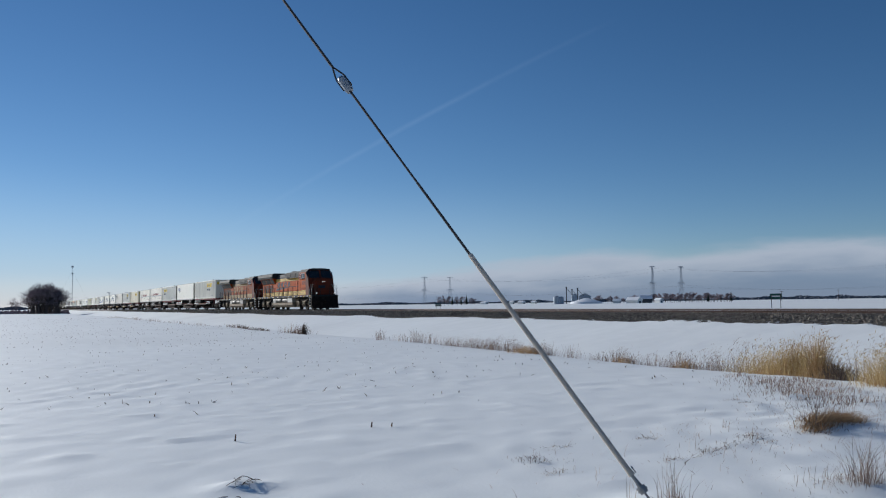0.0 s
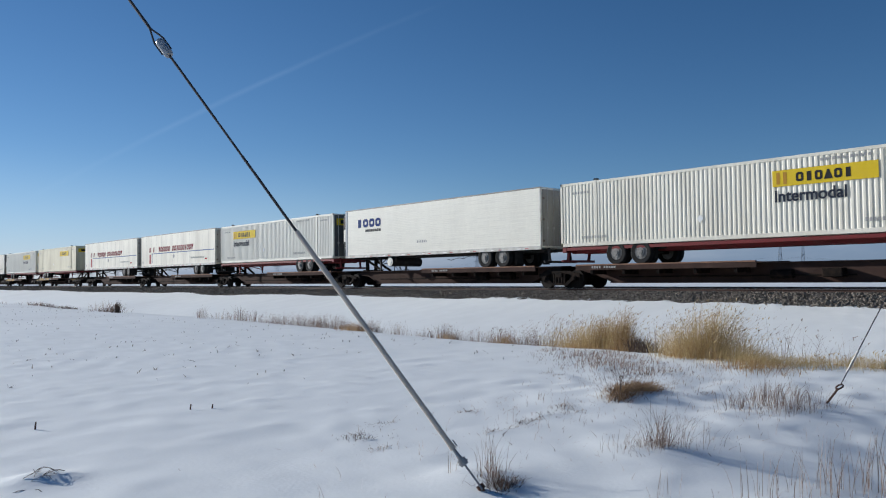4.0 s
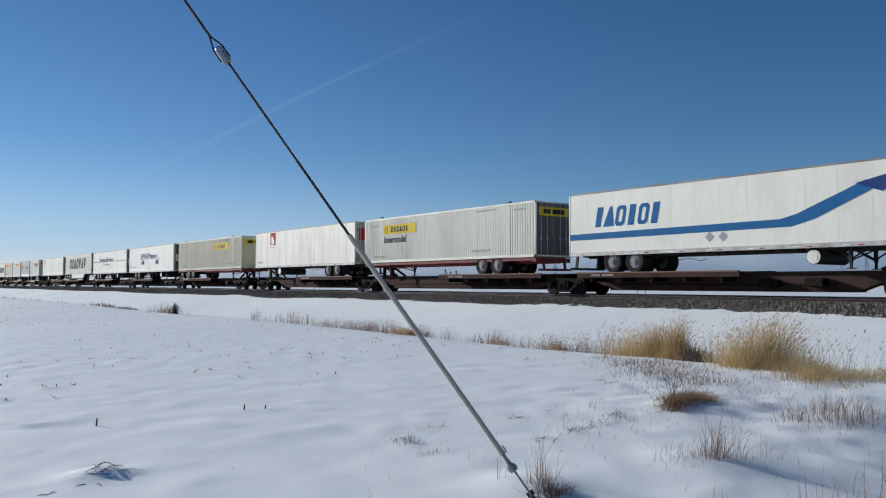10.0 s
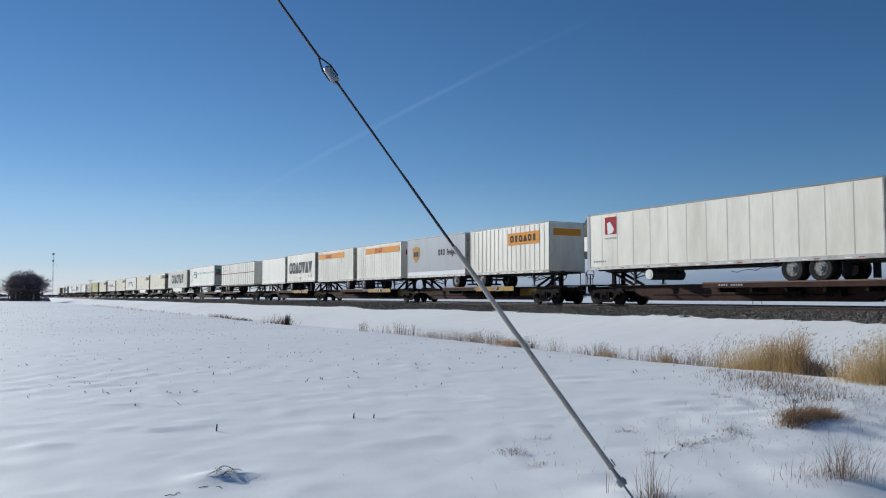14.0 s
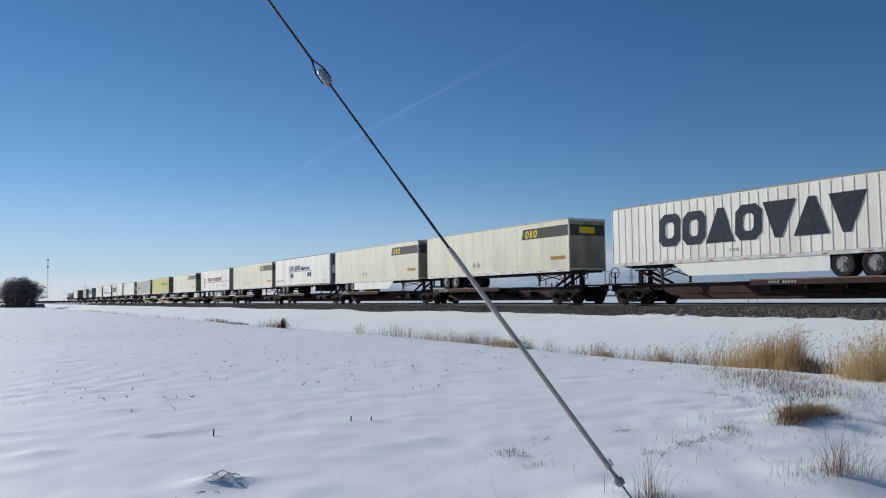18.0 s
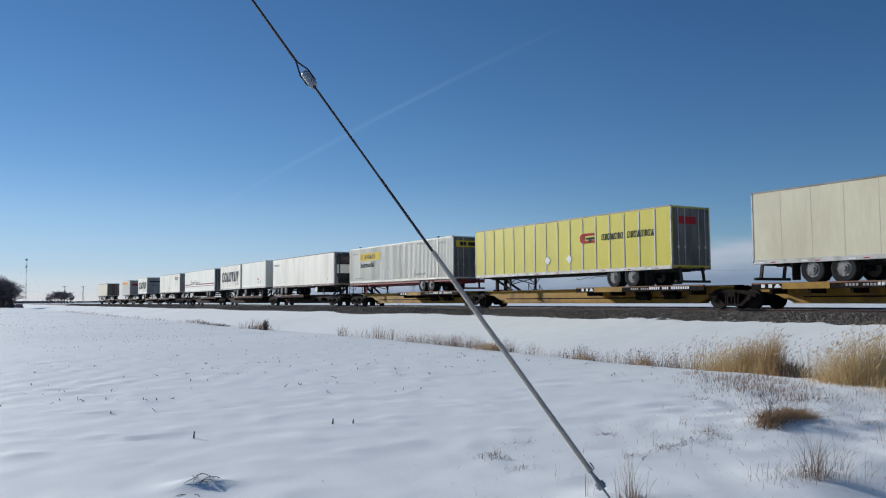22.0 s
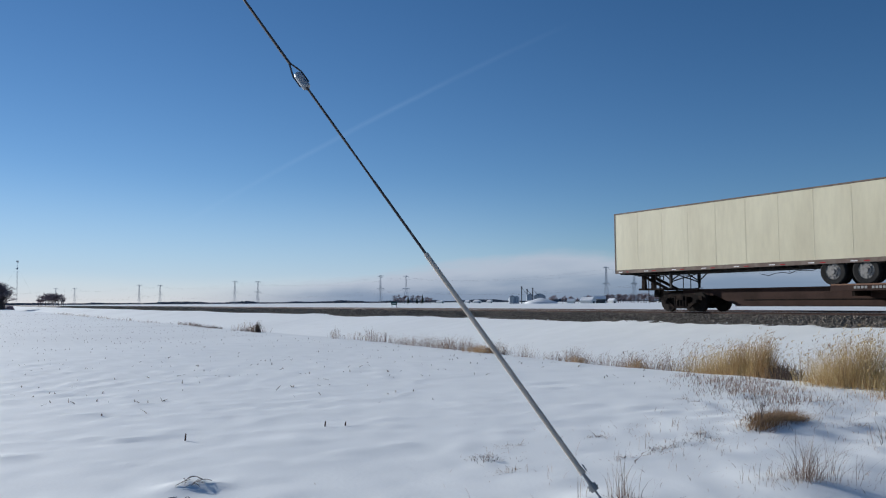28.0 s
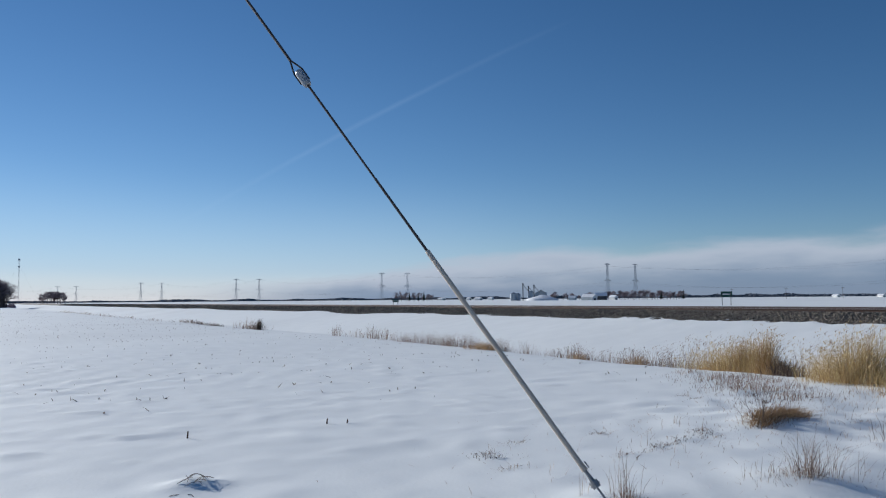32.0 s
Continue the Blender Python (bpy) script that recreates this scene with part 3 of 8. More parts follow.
def landing_gear(t, y, steel):
    for x in (-0.95, 0.95):
        g = Geo().box(x - 0.06, x + 0.06, y - 0.06, y + 0.06, 1.3, FLOOR, 0.01)
        g.box(x - 0.04, x + 0.04, y - 0.04, y + 0.04, 1.08, 1.3).box(x - 0.12, x + 0.12, y - 0.12, y + 0.12, 1.05, 1.08)
        part("landing_leg", g, steel, t)
    g = Geo()
    for x in (-0.95, 0.95):
        g.rod((x, y, 1.4), (x * 0.85, y + 0.75, FLOOR), 0.03, 6).rod((x, y, 1.4), (x * 0.85, y - 0.75, FLOOR), 0.03, 6)
    g.rod((-0.95, y, 1.35), (0.95, y, FLOOR - 0.1), 0.03, 6).rod((0.95, y, 1.35), (-0.95, y, FLOOR - 0.1), 0.03, 6)
    part("leg_brace", g, steel, t)


def doors(t, y, way, mat, marks=None):
    """Two rear doors with lock rods at the end y; way is -1 when they face forwards along the line."""
    o = y + way * 0.03
    for x0, x1 in ((-1.2, -0.01), (0.01, 1.2)):
        d = part("door", Geo().box(x0, x1, min(y, o), max(y, o), FLOOR + 0.12, TOP - 0.1, 0.01), mat, t, "soiled rear door leaf")
        for f in (0.25, 0.62):
            x = x0 + (x1 - x0) * (f if x0 < 0 else 1 - f)
            part("lock_rod", Geo().rod((x, o + way * 0.03, FLOOR + 0.08), (x, o + way * 0.03, TOP - 0.05), 0.022, 6)
                 .box(x - 0.05, x + 0.05, min(o, o + way * 0.05), max(o, o + way * 0.05), FLOOR + 0.9, FLOOR + 1.02), ALU, d)
        for z in (0.3, 1.3, 2.3):
            part("hinge", Geo().box(x0 if x0 < 0 else x1 - 0.12, x0 + 0.12 if x0 < 0 else x1, min(o, o + way * 0.02), max(o, o + way * 0.02), FLOOR + z, FLOOR + z + 0.1), DARKRAIL, d)


def end_sign(t, y, way, mat, x0=-0.2, x1=1.0, z0=3.9, z1=4.3):
    o = y + way * 0.04
    part("end_marking", Geo().box(x0, x1, min(o, o + way * 0.006), max(o, o + way * 0.006), z0, z1), mat, t)


def bumper(t, y, way, steel):
    g = Geo().box(-1.15, 1.15, y - 0.06, y + 0.06, 1.18, 1.29, 0.015)
    for x in (-0.75, 0.75):
        g.wall([(y - 0.06, 1.25), (y + 0.06, 1.25), (y + 0.06 - way * 0.1, FLOOR + 0.03), (y - 0.06 - way * 0.1, FLOOR + 0.03)], x - 0.04, x + 0.04)
    part("rear_guard", g, steel, t)


def reefer_unit(t, y, way):
    """Refrigeration unit on the nose: a black housing with white service panels below its grille."""
    o = y + way * 0.55
    a, b = min(y, o), max(y, o)
    r = part("cooling_unit", Geo().along([(-1.0, 2.45), (-1.08, 2.7), (-1.08, 4.35), (-0.9, 4.62), (0.9, 4.62), (1.08, 4.35), (1.08, 2.7), (1.0, 2.45)], a, b), UNITBLACK, t, "black cooling unit with white service panels")
    for i in range(9):
        z = 3.74 + i * 0.075
        part("grille_slat", Geo().box(-0.95, 0.95, o - 0.02, o + 0.02, z, z + 0.03).box(-1.095, -1.07, a + 0.06, b - 0.06, z, z + 0.03), DARKRAIL, r)
    for x0, x1 in ((-1.0, -0.04), (0.04, 1.0)):
        part("service_panel", Geo().box(x0, x1, o - 0.02, o + 0.02, 2.85, 3.62, 0.012), CLEAN, r, "white service panel")
    part("side_panel", Geo().box(-1.1, -1.07, a + 0.05, b - 0.04, 2.85, 3.62, 0.008), CLEAN, r, "white side panel")
    part("lower_guard", Geo().box(-0.95, 0.95, min(y, y + way * 0.32), max(y, y + way * 0.32), 2.02, 2.5, 0.03), UNITBLACK, r)


def van(label, s_left, s_right, wheels, paint, skin="seams", end=None, rail=None, nose="plain", tank=False, skirt=False,
        steel=None, axles=2, end_paint=None, posts=None, ends="doors", group="road trailers on the train", legs=3.2, rows=12):
    """A road trailer; s_left, s_right: its rear-most and foremost places along the line; wheels: which end carries the axles."""
    length, mid = s_left - s_right, (s_left + s_right) / 2
    lo, hi = -length / 2, length / 2
    steel, rail = steel or CHASSIS, rail or ALU
    t = thing("road_trailer", label, "trailer", group)
    on_train(t, mid)
    w = HALF
    body = Geo().box(-w, w, lo, hi, FLOOR + 0.02, TOP - 0.02, 0.03)
    part("box_body", body, paint, t)
    part("roof", Geo().box(-w + 0.06, w - 0.06, lo + 0.06, hi - 0.06, TOP - 0.02, TOP + 0.012), CLEAN, t)
    for x0, x1 in ((-w - 0.014, -w + 0.05), (w - 0.05, w + 0.014)):
        part("top_rail", Geo().box(x0, x1, lo - 0.005, hi + 0.005, TOP - 0.055, TOP + 0.01, 0.008), TOPRAIL if rail is ALU else rail, t)
        part("bottom_rail", Geo().box(x0, x1, lo - 0.005, hi + 0.005, FLOOR - 0.06, FLOOR + 0.11, 0.008), ALU if rail is ALU else rail, t)
        for y in (lo, hi):
            part("corner_post", Geo().box(x0, x1, y - 0.06 if y > 0 else y - 0.012, y + 0.012 if y > 0 else y + 0.06, FLOOR, TOP, 0.008), rail if skin != "smooth" else paint, t)
    x = -w
    if skin == "seams":
        me = shared(("seam", (posts or paint).name), lambda: Geo().box(-0.004, 0, -0.022, 0.022, FLOOR + 0.11, TOP - 0.11).mesh("panel_seam", posts or paint))
        for i in range(1, rows):
            part("panel_seam", me, posts or paint, t).location = (x, lo + length * i / rows, 0)
    elif skin == "ribs":
        n = max(10, round(length / 0.46))
        for i in range(1, n):
            y = lo + length * i / n
            me = shared(("rib", (posts or paint).name), lambda: Geo().box(-0.016, 0.0, -0.03, 0.03, FLOOR + 0.11, TOP - 0.11, 0.006).mesh("rib", posts or paint))
            part("rib", me, paint, t).location = (x, y, 0)
    elif skin == "posts":
        n = round(length / 1.02)
        for i in range(1, n):
            y = lo + length * i / n
            me = shared(("post", (posts or paint).name), lambda: Geo().box(-0.02, 0.0, -0.045, 0.045, FLOOR + 0.11, TOP - 0.11, 0.006).mesh("side_post", posts or paint))
            part("side_post", me, paint, t).location = (x, y, 0)
    elif skin == "smooth":
        me = shared(("fineseam", paint.name), lambda: Geo().box(-0.003, 0, -0.009, 0.009, FLOOR + 0.11, TOP - 0.11).mesh("panel_seam", paint))
        for i in range(1, 14):
            part("panel_seam", me, paint, t).location = (x, lo + length * i / 14, 0)
    elif skin == "fluted":
        n = 26
        me = shared(("flute", lo, hi, paint.name), lambda: Geo().wall([(lo + 0.1, 0), (hi - 0.1, 0), (hi - 0.1, 0.05), (lo + 0.1, 0.05)], x - 0.005, x).mesh("side_flute", paint))
        for i in range(n):
            part("side_flute", me, paint, t).location = (0, 0, FLOOR + 0.2 + (TOP - FLOOR - 0.4) * i / n)
    # lamps and plates along the lower rail
    me = shared("reflector", lambda: Geo().box(-0.02, -0.012, -0.11, 0.11, FLOOR - 0.015, FLOOR + 0.02).mesh("reflector", INKRED))
    pale = shared("pale_reflector", lambda: Geo().box(-0.02, -0.012, -0.13, 0.13, FLOOR - 0.01, FLOOR + 0.025).mesh("reflector", INKWHITE))
    for i in range(9):
        part("reflector", me, INKRED, t).location = (x, lo + length * (i + 0.5) / 9, 0)
        part("reflector", pale, INKWHITE, t, "white reflector strip").location = (x, lo + length * (i + 0.78) / 9, 0)
    # cross members
    me = shared(("crossmember", steel.name), lambda: Geo().box(-w + 0.06, w - 0.06, -0.025, 0.025, FLOOR - 0.12, FLOOR - 0.02).mesh("crossmember", steel))
    for i in range(int(length / 0.6)):
        part("crossmember", me, steel, t).location = (0, lo + 0.3 + i * 0.6, 0)
    g = Geo().box(-0.5, -0.38, lo + 0.5, hi - 0.5, FLOOR - 0.16, FLOOR - 0.02).box(0.38, 0.5, lo + 0.5, hi - 0.5, FLOOR - 0.16, FLOOR - 0.02)
    part("underframe", g, steel, t)
    back = lo if wheels == "R" else hi
    front = hi if wheels == "R" else lo
    d = -1 if wheels == "R" else 1  # from the nose to the doors
    running_gear(t, back - d * (3.2 if axles == 2 else 1.3), axles, steel)
    landing_gear(t, front + d * min(legs, length * 0.33), steel)
    bumper(t, back + d * 0.06, d, steel)
    doors(t, back, d, end_paint or DOORGREY)
    for x0 in (-1.22, 0.7):
        part("mud_flap", shared(("flap", x0), lambda: Geo().box(x0, x0 + 0.52, -0.01, 0.01, 1.15, FLOOR - 0.05).mesh("mud_flap", RUBBER)), RUBBER, t).location = (0, back - d * 1.7, 0)
    part("air_hose", Geo().pipe([(-0.8, back - d * (4.6 + 0.32 * k), FLOOR - 0.16 - 0.10 * math.sin(k * 1.15) ** 2 - 0.02 * k) for k in range(9)], 0.014, 5), INKBLACK, t, "sagging black air hose")
    part("hose_hanger", Geo().rod((-0.8, back - d * 5.9, FLOOR - 0.3), (-0.8, back - d * 5.9, FLOOR - 0.02), 0.008, 5), steel, t)
    if nose == "reefer":
        reefer_unit(t, front, -d)
        part("nose_corner", Geo().box(-w - 0.018, -w + 0.03, min(front, front + d * 0.22), max(front, front + d * 0.22), FLOOR + 0.05, TOP - 0.06, 0.012), SILVER, t, "grey rounded nose corner")
        part("nose_panel", Geo().box(-1.25, 1.25, min(front, front - d * 0.012), max(front, front - d * 0.012), FLOOR + 0.05, TOP - 0.08, 0.005), DOORGREY, t, "soiled grey nose wall")
    else:
        part("nose_panel", Geo().box(-1.22, 1.22, min(front, front - d * 0.02), max(front, front - d * 0.02), FLOOR + 0.12, TOP - 0.12, 0.008), end_paint or paint, t)
    if tank:
        y = front + d * 4.4
        ft = part("fuel_tank", Geo().rod((-1.18, y, 1.5), (1.0, y, 1.5), 0.27, 20).box(-1.0, -0.94, y - 0.3, y + 0.3, 1.5, FLOOR).box(0.5, 0.56, y - 0.3, y + 0.3, 1.5, FLOOR), CHASSIS, t, "black fuel tank slung across the frame")
        part("tank_cap", Geo().rod((-1.2, y, 1.5), (-1.178, y, 1.5), 0.25, 20).rod((-1.215, y, 1.5), (-1.2, y, 1.5), 0.16, 16), CLEAN, ft, "white round tank end")
    if skirt:
        a, b = front + d * (legs + 1.0), back - d * 4.3
        part("side_skirt", Geo().wall([(a, FLOOR - 0.06), (b, FLOOR - 0.06), (b, 1.22), (a + (b - a) * 0.12, 1.22)], -w + 0.02, -w + 0.04), CLEAN, t)
    t["side"] = x
    return t


def raise_body(t, lift):
    """A taller suspension: everything but the running gear and the legs rides higher."""
    for c in t.children:
        if c.name.split(".")[0] not in ("tyre", "suspension", "landing_leg", "leg_brace", "mud_flap", "air_hose", "hose_hanger", "fuel_tank"):
            c.location.z += lift
    return t


def container(label, s_left, s_right, wheels, paint, skin="corr", group="containers on the train"):
    """A box container on a red road chassis; returns the container."""
    length, mid = s_left - s_right, (s_left + s_right) / 2
    lo, hi = -length / 2, length / 2
    ch = thing("container_chassis", "red steel skeletal road chassis under a container", "chassis", "chassis on the train")
    on_train(ch, mid)
    g = Geo()
    for x in (-0.45, 0.45):
        g.box(x - 0.07, x + 0.07, lo, hi, FLOOR - 0.30, FLOOR - 0.06, 0.01)
    for i in range(8):
        y = lo + length * (i + 0.5) / 8
        g.box(-0.4, 0.4, y - 0.05, y + 0.05, FLOOR - 0.24, FLOOR - 0.1)
    part("main_frame", g, REDSTEEL, ch)
    for y in (lo + 0.15, hi - 0.15):
        part("bolster", Geo().box(-1.25, 1.25, y - 0.12, y + 0.12, FLOOR - 0.26, FLOOR - 0.03, 0.015), REDSTEEL, ch)
    part("side_rail", Geo().box(-1.24, -1.14, lo + 0.2, hi - 0.2, FLOOR - 0.17, FLOOR - 0.03), REDSTEEL, ch)
    part("side_rail", Geo().box(1.14, 1.24, lo + 0.2, hi - 0.2, FLOOR - 0.17, FLOOR - 0.03), REDSTEEL, ch)
    back, front = (lo, hi) if wheels == "R" else (hi, lo)
    d = -1 if wheels == "R" else 1
    running_gear(ch, back - d * 3.6, 2, CHASSIS)
    landing_gear(ch, front + d * 2.6, REDSTEEL)
    bumper(ch, back + d * 0.06, d, REDSTEEL)
    t = thing("container", label, "container", group)
    on_train(t, mid)
    z0, z1, w = FLOOR, TOP - 0.02, HALF
    part("container_shell", Geo().box(-w + 0.045, w - 0.045, lo + 0.05, hi - 0.05, z0 + 0.02, z1 - 0.01, 0.01), paint, t)
    for x0, x1 in ((-w, -w + 0.07), (w - 0.07, w)):
        part("top_rail", Geo().box(x0, x1, lo, hi, z1 - 0.12, z1, 0.01), paint, t)
        part("bottom_rail", Geo().box(x0, x1, lo, hi, z0, z0 + 0.16, 0.01), paint, t)
    for y in (lo + 1.98, hi - 1.98):
        part("lift_post", Geo().box(-w - 0.006, -w + 0.07, y - 0.08, y + 0.08, z0, z1 + 0.02, 0.01), paint, t)
        part("corner_casting", Geo().box(-w - 0.008, -w + 0.16, y - 0.09, y + 0.09, z1 + 0.002, z1 + 0.09, 0.01), INKBLACK, t, "dark lifting casting")
    for y0, y1 in ((lo, lo + 0.12), (hi - 0.12, hi)):
        part("corner_post", Geo().box(-w, -w + 0.1, y0, y1, z0, z1, 0.01), paint, t)
        part("corner_post", Geo().box(w - 0.1, w, y0, y1, z0, z1, 0.01), paint, t)
    g = Geo()
    if skin == "corr":
        n = round((length - 0.3) / 0.19)
        p = (length - 0.3) / n
        line = []
        for i in range(n):
            y = lo + 0.15 + i * p
            line += [(y, 0.032), (y + 0.24 * p, 0.032), (y + 0.42 * p, 0.010), (y + 0.82 * p, 0.010)]
        line.append((hi - 0.15, 0.032))
        v = [(-w + e, y, z) for y, e in line for z in (z0 + 0.16, z1 - 0.12)]
        g.add(v, [(2 * i, 2 * i + 1, 2 * i + 3, 2 * i + 2) for i in range(len(line) - 1)])
        part("corrugated_side", g, paint, t)
    else:
        for i in range(1, 13):
            y = lo + length * i / 13
            me = shared(("flatseam", paint.name), lambda: Geo().box(-w + 0.03, -w + 0.05, -0.03, 0.03, z0 + 0.16, z1 - 0.12).mesh("panel_seam", paint))
            part("panel_seam", me, paint, t).location = (0, y, 0)
        part("flat_side", Geo().box(-w + 0.034, -w + 0.05, lo + 0.1, hi - 0.1, z0 + 0.1, z1 - 0.1), paint, t)
    if wheels == "R":
        doors(t, lo + 0.06, -1, DOORDARK)
    else:
        for i in range(7):
            x = -1.12 + i * 0.32
            part("front_rib", Geo().box(x, x + 0.2, lo + 0.02, lo + 0.06, z0 + 0.16, z1 - 0.14), paint, t)
    t["side"] = -w
    return t


# ---- rail cars ----
def wheel_mesh(r=0.42):
    def make():
        g = Geo().rod((-0.065, 0, 0), (0.065, 0, 0), r, 26).rod((0.065, 0, 0), (0.09, 0, 0), r + 0.028, 26)
        g.rod((-0.1, 0, 0), (-0.05, 0, 0), 0.11, 12)
        return g.mesh("wheel", WHEELSTEEL)
    return shared(("railwheel", r), make)


def truck(parent, y):
    """A two-axle truck with cast side frames and springs."""
    def frame_mesh():
        g = Geo()
        for x in (-1.06, 1.0):
            g.wall([(-1.2, 0.50), (-1.2, 0.66), (-0.95, 0.70), (-0.55, 0.80), (0.55, 0.80), (0.95, 0.70), (1.2, 0.66), (1.2, 0.50), (0.98, 0.52),
                    (0.5, 0.66), (-0.5, 0.66), (-0.98, 0.52)], x, x + 0.10)
            g.wall([(-0.98, 0.52), (-0.86, 0.58), (-0.40, 0.24), (0.40, 0.24), (0.86, 0.58), (0.98, 0.52), (0.48, 0.13), (-0.48, 0.13)], x, x + 0.10)
            for yy in (-0.34, 0.28):
                g.box(x, x + 0.1, yy, yy + 0.07, 0.2, 0.7)
            for yy in (-0.18, 0.0, 0.18):
                g.rod((x + 0.05, yy, 0.24), (x + 0.05, yy, 0.52), 0.075, 8)
            for yy in (-0.87, 0.87):
                g.box(x - 0.02, x + 0.12, yy - 0.13, yy + 0.13, 0.36, 0.58, 0.02)
                g.rod((x - 0.06, yy, 0.44), (x + 0.06, yy, 0.44), 0.09, 10)
        g.box(-1.1, 1.1, -0.2, 0.2, 0.50, 0.70, 0.02)
        g.rod((0, 0, 0.7), (0, 0, 0.86), 0.28, 14)
        return g.mesh("truck", GRIMY)
    t = part("truck", shared("truck", frame_mesh), GRIMY, parent, "cast steel truck with coil springs")
    t.location = (0, y, 0)
    for yy in (-0.87, 0.87):
        for x, turn in ((-0.79, 0), (0.79, math.pi)):
            wh = part("wheel", wheel_mesh(), WHEELSTEEL, t)
            wh.location, wh.rotation_euler = (x, yy, 0.42), (0, 0, turn)
        part("axle", shared("axle", lambda: Geo().rod((-0.75, 0, 0), (0.75, 0, 0), 0.08, 8).mesh("axle", GRIMY)), GRIMY, t).location = (0, yy, 0.42)


def spine_car(s_front, s_back, front_end, back_end, style, loads, label):
    """One platform of an articulated spine car between the trucks at s_front and s_back. loads: (hitch place, axle side) pairs along the line."""
    mid = (s_front + s_back) / 2
    half = (s_back - s_front) / 2
    t = thing("spine_car", label, "rail car", "spine cars of the train")
    on_train(t, mid)
    main, accent = {"brown": (BROWN, BROWN), "mixed": (BROWN, OCHRE), "ochre": (OCHRE, GRIMY)}[style]
    a, b = -half, half
    part("centre_sill", Geo().wall([(a - 0.5, 0.74), (a + 1.3, 0.70), (a + 2.4, 0.26), (b - 2.4, 0.26), (b - 1.3, 0.70), (b + 0.5, 0.74), (b + 0.5, 0.98), (a - 0.5, 0.98)], -0.28, 0.28), main, t)
    part("sill_flange", Geo().box(-0.42, 0.42, a + 2.4, b - 2.4, 0.23, 0.27).box(-0.42, 0.42, a - 0.4, b + 0.4, 0.96, 1.0), main, t)
    for s0, s1 in loads:  # wide wheel decks from s0 to s1 (along the line)
        y0, y1 = s0 - mid, s1 - mid
        part("wheel_deck", Geo().box(-1.30, 1.30, y0, y1, 0.985, 1.02), DECKWOOD, t, "rusty steel wheel deck")
        for x0, x1 in ((-1.33, -1.29), (1.29, 1.33)):
            part("deck_side", Geo().box(x0, x1, y0, y1, 0.80, 1.06, 0.01), main if style == "mixed" else accent, t)
        # lighter strip: sunlight on the deck side's upper lip, put into the colour
        part("deck_lip", Geo().box(-1.342, -1.331, y0 + 0.05, y1 - 0.05, 1.005, 1.058), DECKWOOD, t, "rusty deck lip in a sunlit tan")
        me = shared("bearer", lambda: Geo().wall([(-0.06, 0.62), (0.06, 0.62), (0.06, 0.985), (-0.06, 0.985)], -1.27, 1.27).mesh("cross_bearer", GRIMY))
        n = max(2, int((y1 - y0) / 1.5))
        for i in range(n):
            part("cross_bearer", me, GRIMY, t).location = (0, y0 + (i + 0.5) * (y1 - y0) / n, 0)
        g = Geo()
        letters(g, -1.336, y1 - 0.9 if style == "brown" else (y0 + y1) / 2 + 0.2, 0.88, 1.3, 0.09, 10, gap=0.3, skip=(4,))
        part("car_marking", g, GREY, t)
        if style != "brown":
            near = y0 if y0 < 0 and len(loads) == 1 and y1 < half * 0.6 else y1 - 4.3
            if style == "ochre":
                part("car_lettering", letters(Geo(), -1.338, y1 - 0.4, 0.86, 1.0, 0.16, 3, gap=0.15, slim=0.3, kinds="ii^"), INKWHITE, t, "white car lettering")
                part("car_number", letters(Geo(), -1.338, y0 + 3.2, 0.88, 2.4, 0.12, 18, gap=0.3, skip=(5, 9)), INKWHITE, t)
                near = y1 - 3.4
            part("tread_plate", Geo().box(-1.345, -1.331, near, near + (2.0 if style == "ochre" else 4.3), 0.80 if style == "ochre" else 0.76, 1.05, 0.005), OCHRE, t, "ochre deck side plate")
            if style == "ochre":
                continue
            y2 = a + 1.7 if near > 0 or y1 > 0.3 * half else b - 4.7
            # added ochre patch that paints the lit stretch of the sill
            part("sill_plate", Geo().wall([(y2, 0.66), (y2 + 0.5, 0.50), (y2 + 3.0, 0.46), (y2 + 3.0, 0.92), (y2, 0.92)], -0.292, -0.282), OCHRE, t, "ochre patch for the lit part of the sill side")
            part("number_plate", Geo().box(-1.352, -1.344, near + 1.6, near + 2.15, 0.82, 1.02), INKBLACK, t)
            words("53'", -1.354, near + 2.08, 0.84, 0.15, INKWHITE, t)
    part("brake_rigging", Geo().rod((-0.55, a + 3, 0.5), (-0.55, b - 3, 0.5), 0.03, 6).rod((0.55, a + 3, 0.5), (0.55, b - 3, 0.5), 0.03, 6)
         .box(-0.75, -0.3, a + 3.4, a + 4.1, 0.42, 0.75, 0.03).rod((-0.5, a + 5.2, 0.55), (-0.5, a + 6.0, 0.55), 0.17, 10), GRIMY, t)
    for end, kind, way in ((a, front_end, -1), (b, back_end, 1)):
        truck(t, end) if kind != "shared" else None
        if kind == "coupler":
            o = end + way * 1.75
            part("end_platform", Geo().box(-1.2, 1.2, min(o, o - way * 0.9), max(o, o - way * 0.9), 0.99, 1.06), GRIMY, t)
            part("coupler", Geo().box(-0.1, 0.1, min(end + way * 0.4, o + way * 0.6), max(end + way * 0.4, o + way * 0.6), 0.72, 0.96, 0.02)
                 .box(-0.16, 0.16, min(o + way * 0.25, o + way * 0.65), max(o + way * 0.25, o + way * 0.65), 0.66, 1.0, 0.03), GRIMY, t)
            for x in (-1.18, 1.18):
                g = Geo()
                g.pipe([(x, o, 0.4), (x, o, 1.7), (x, o - way * 0.45, 1.7), (x, o - way * 0.45, 1.05)], 0.022)
                for z in (0.45, 0.75):
                    g.rod((x, o, z), (x, o - way * 0.45, z), 0.018, 6)
                part("grab_iron", g, GRIMY, t)
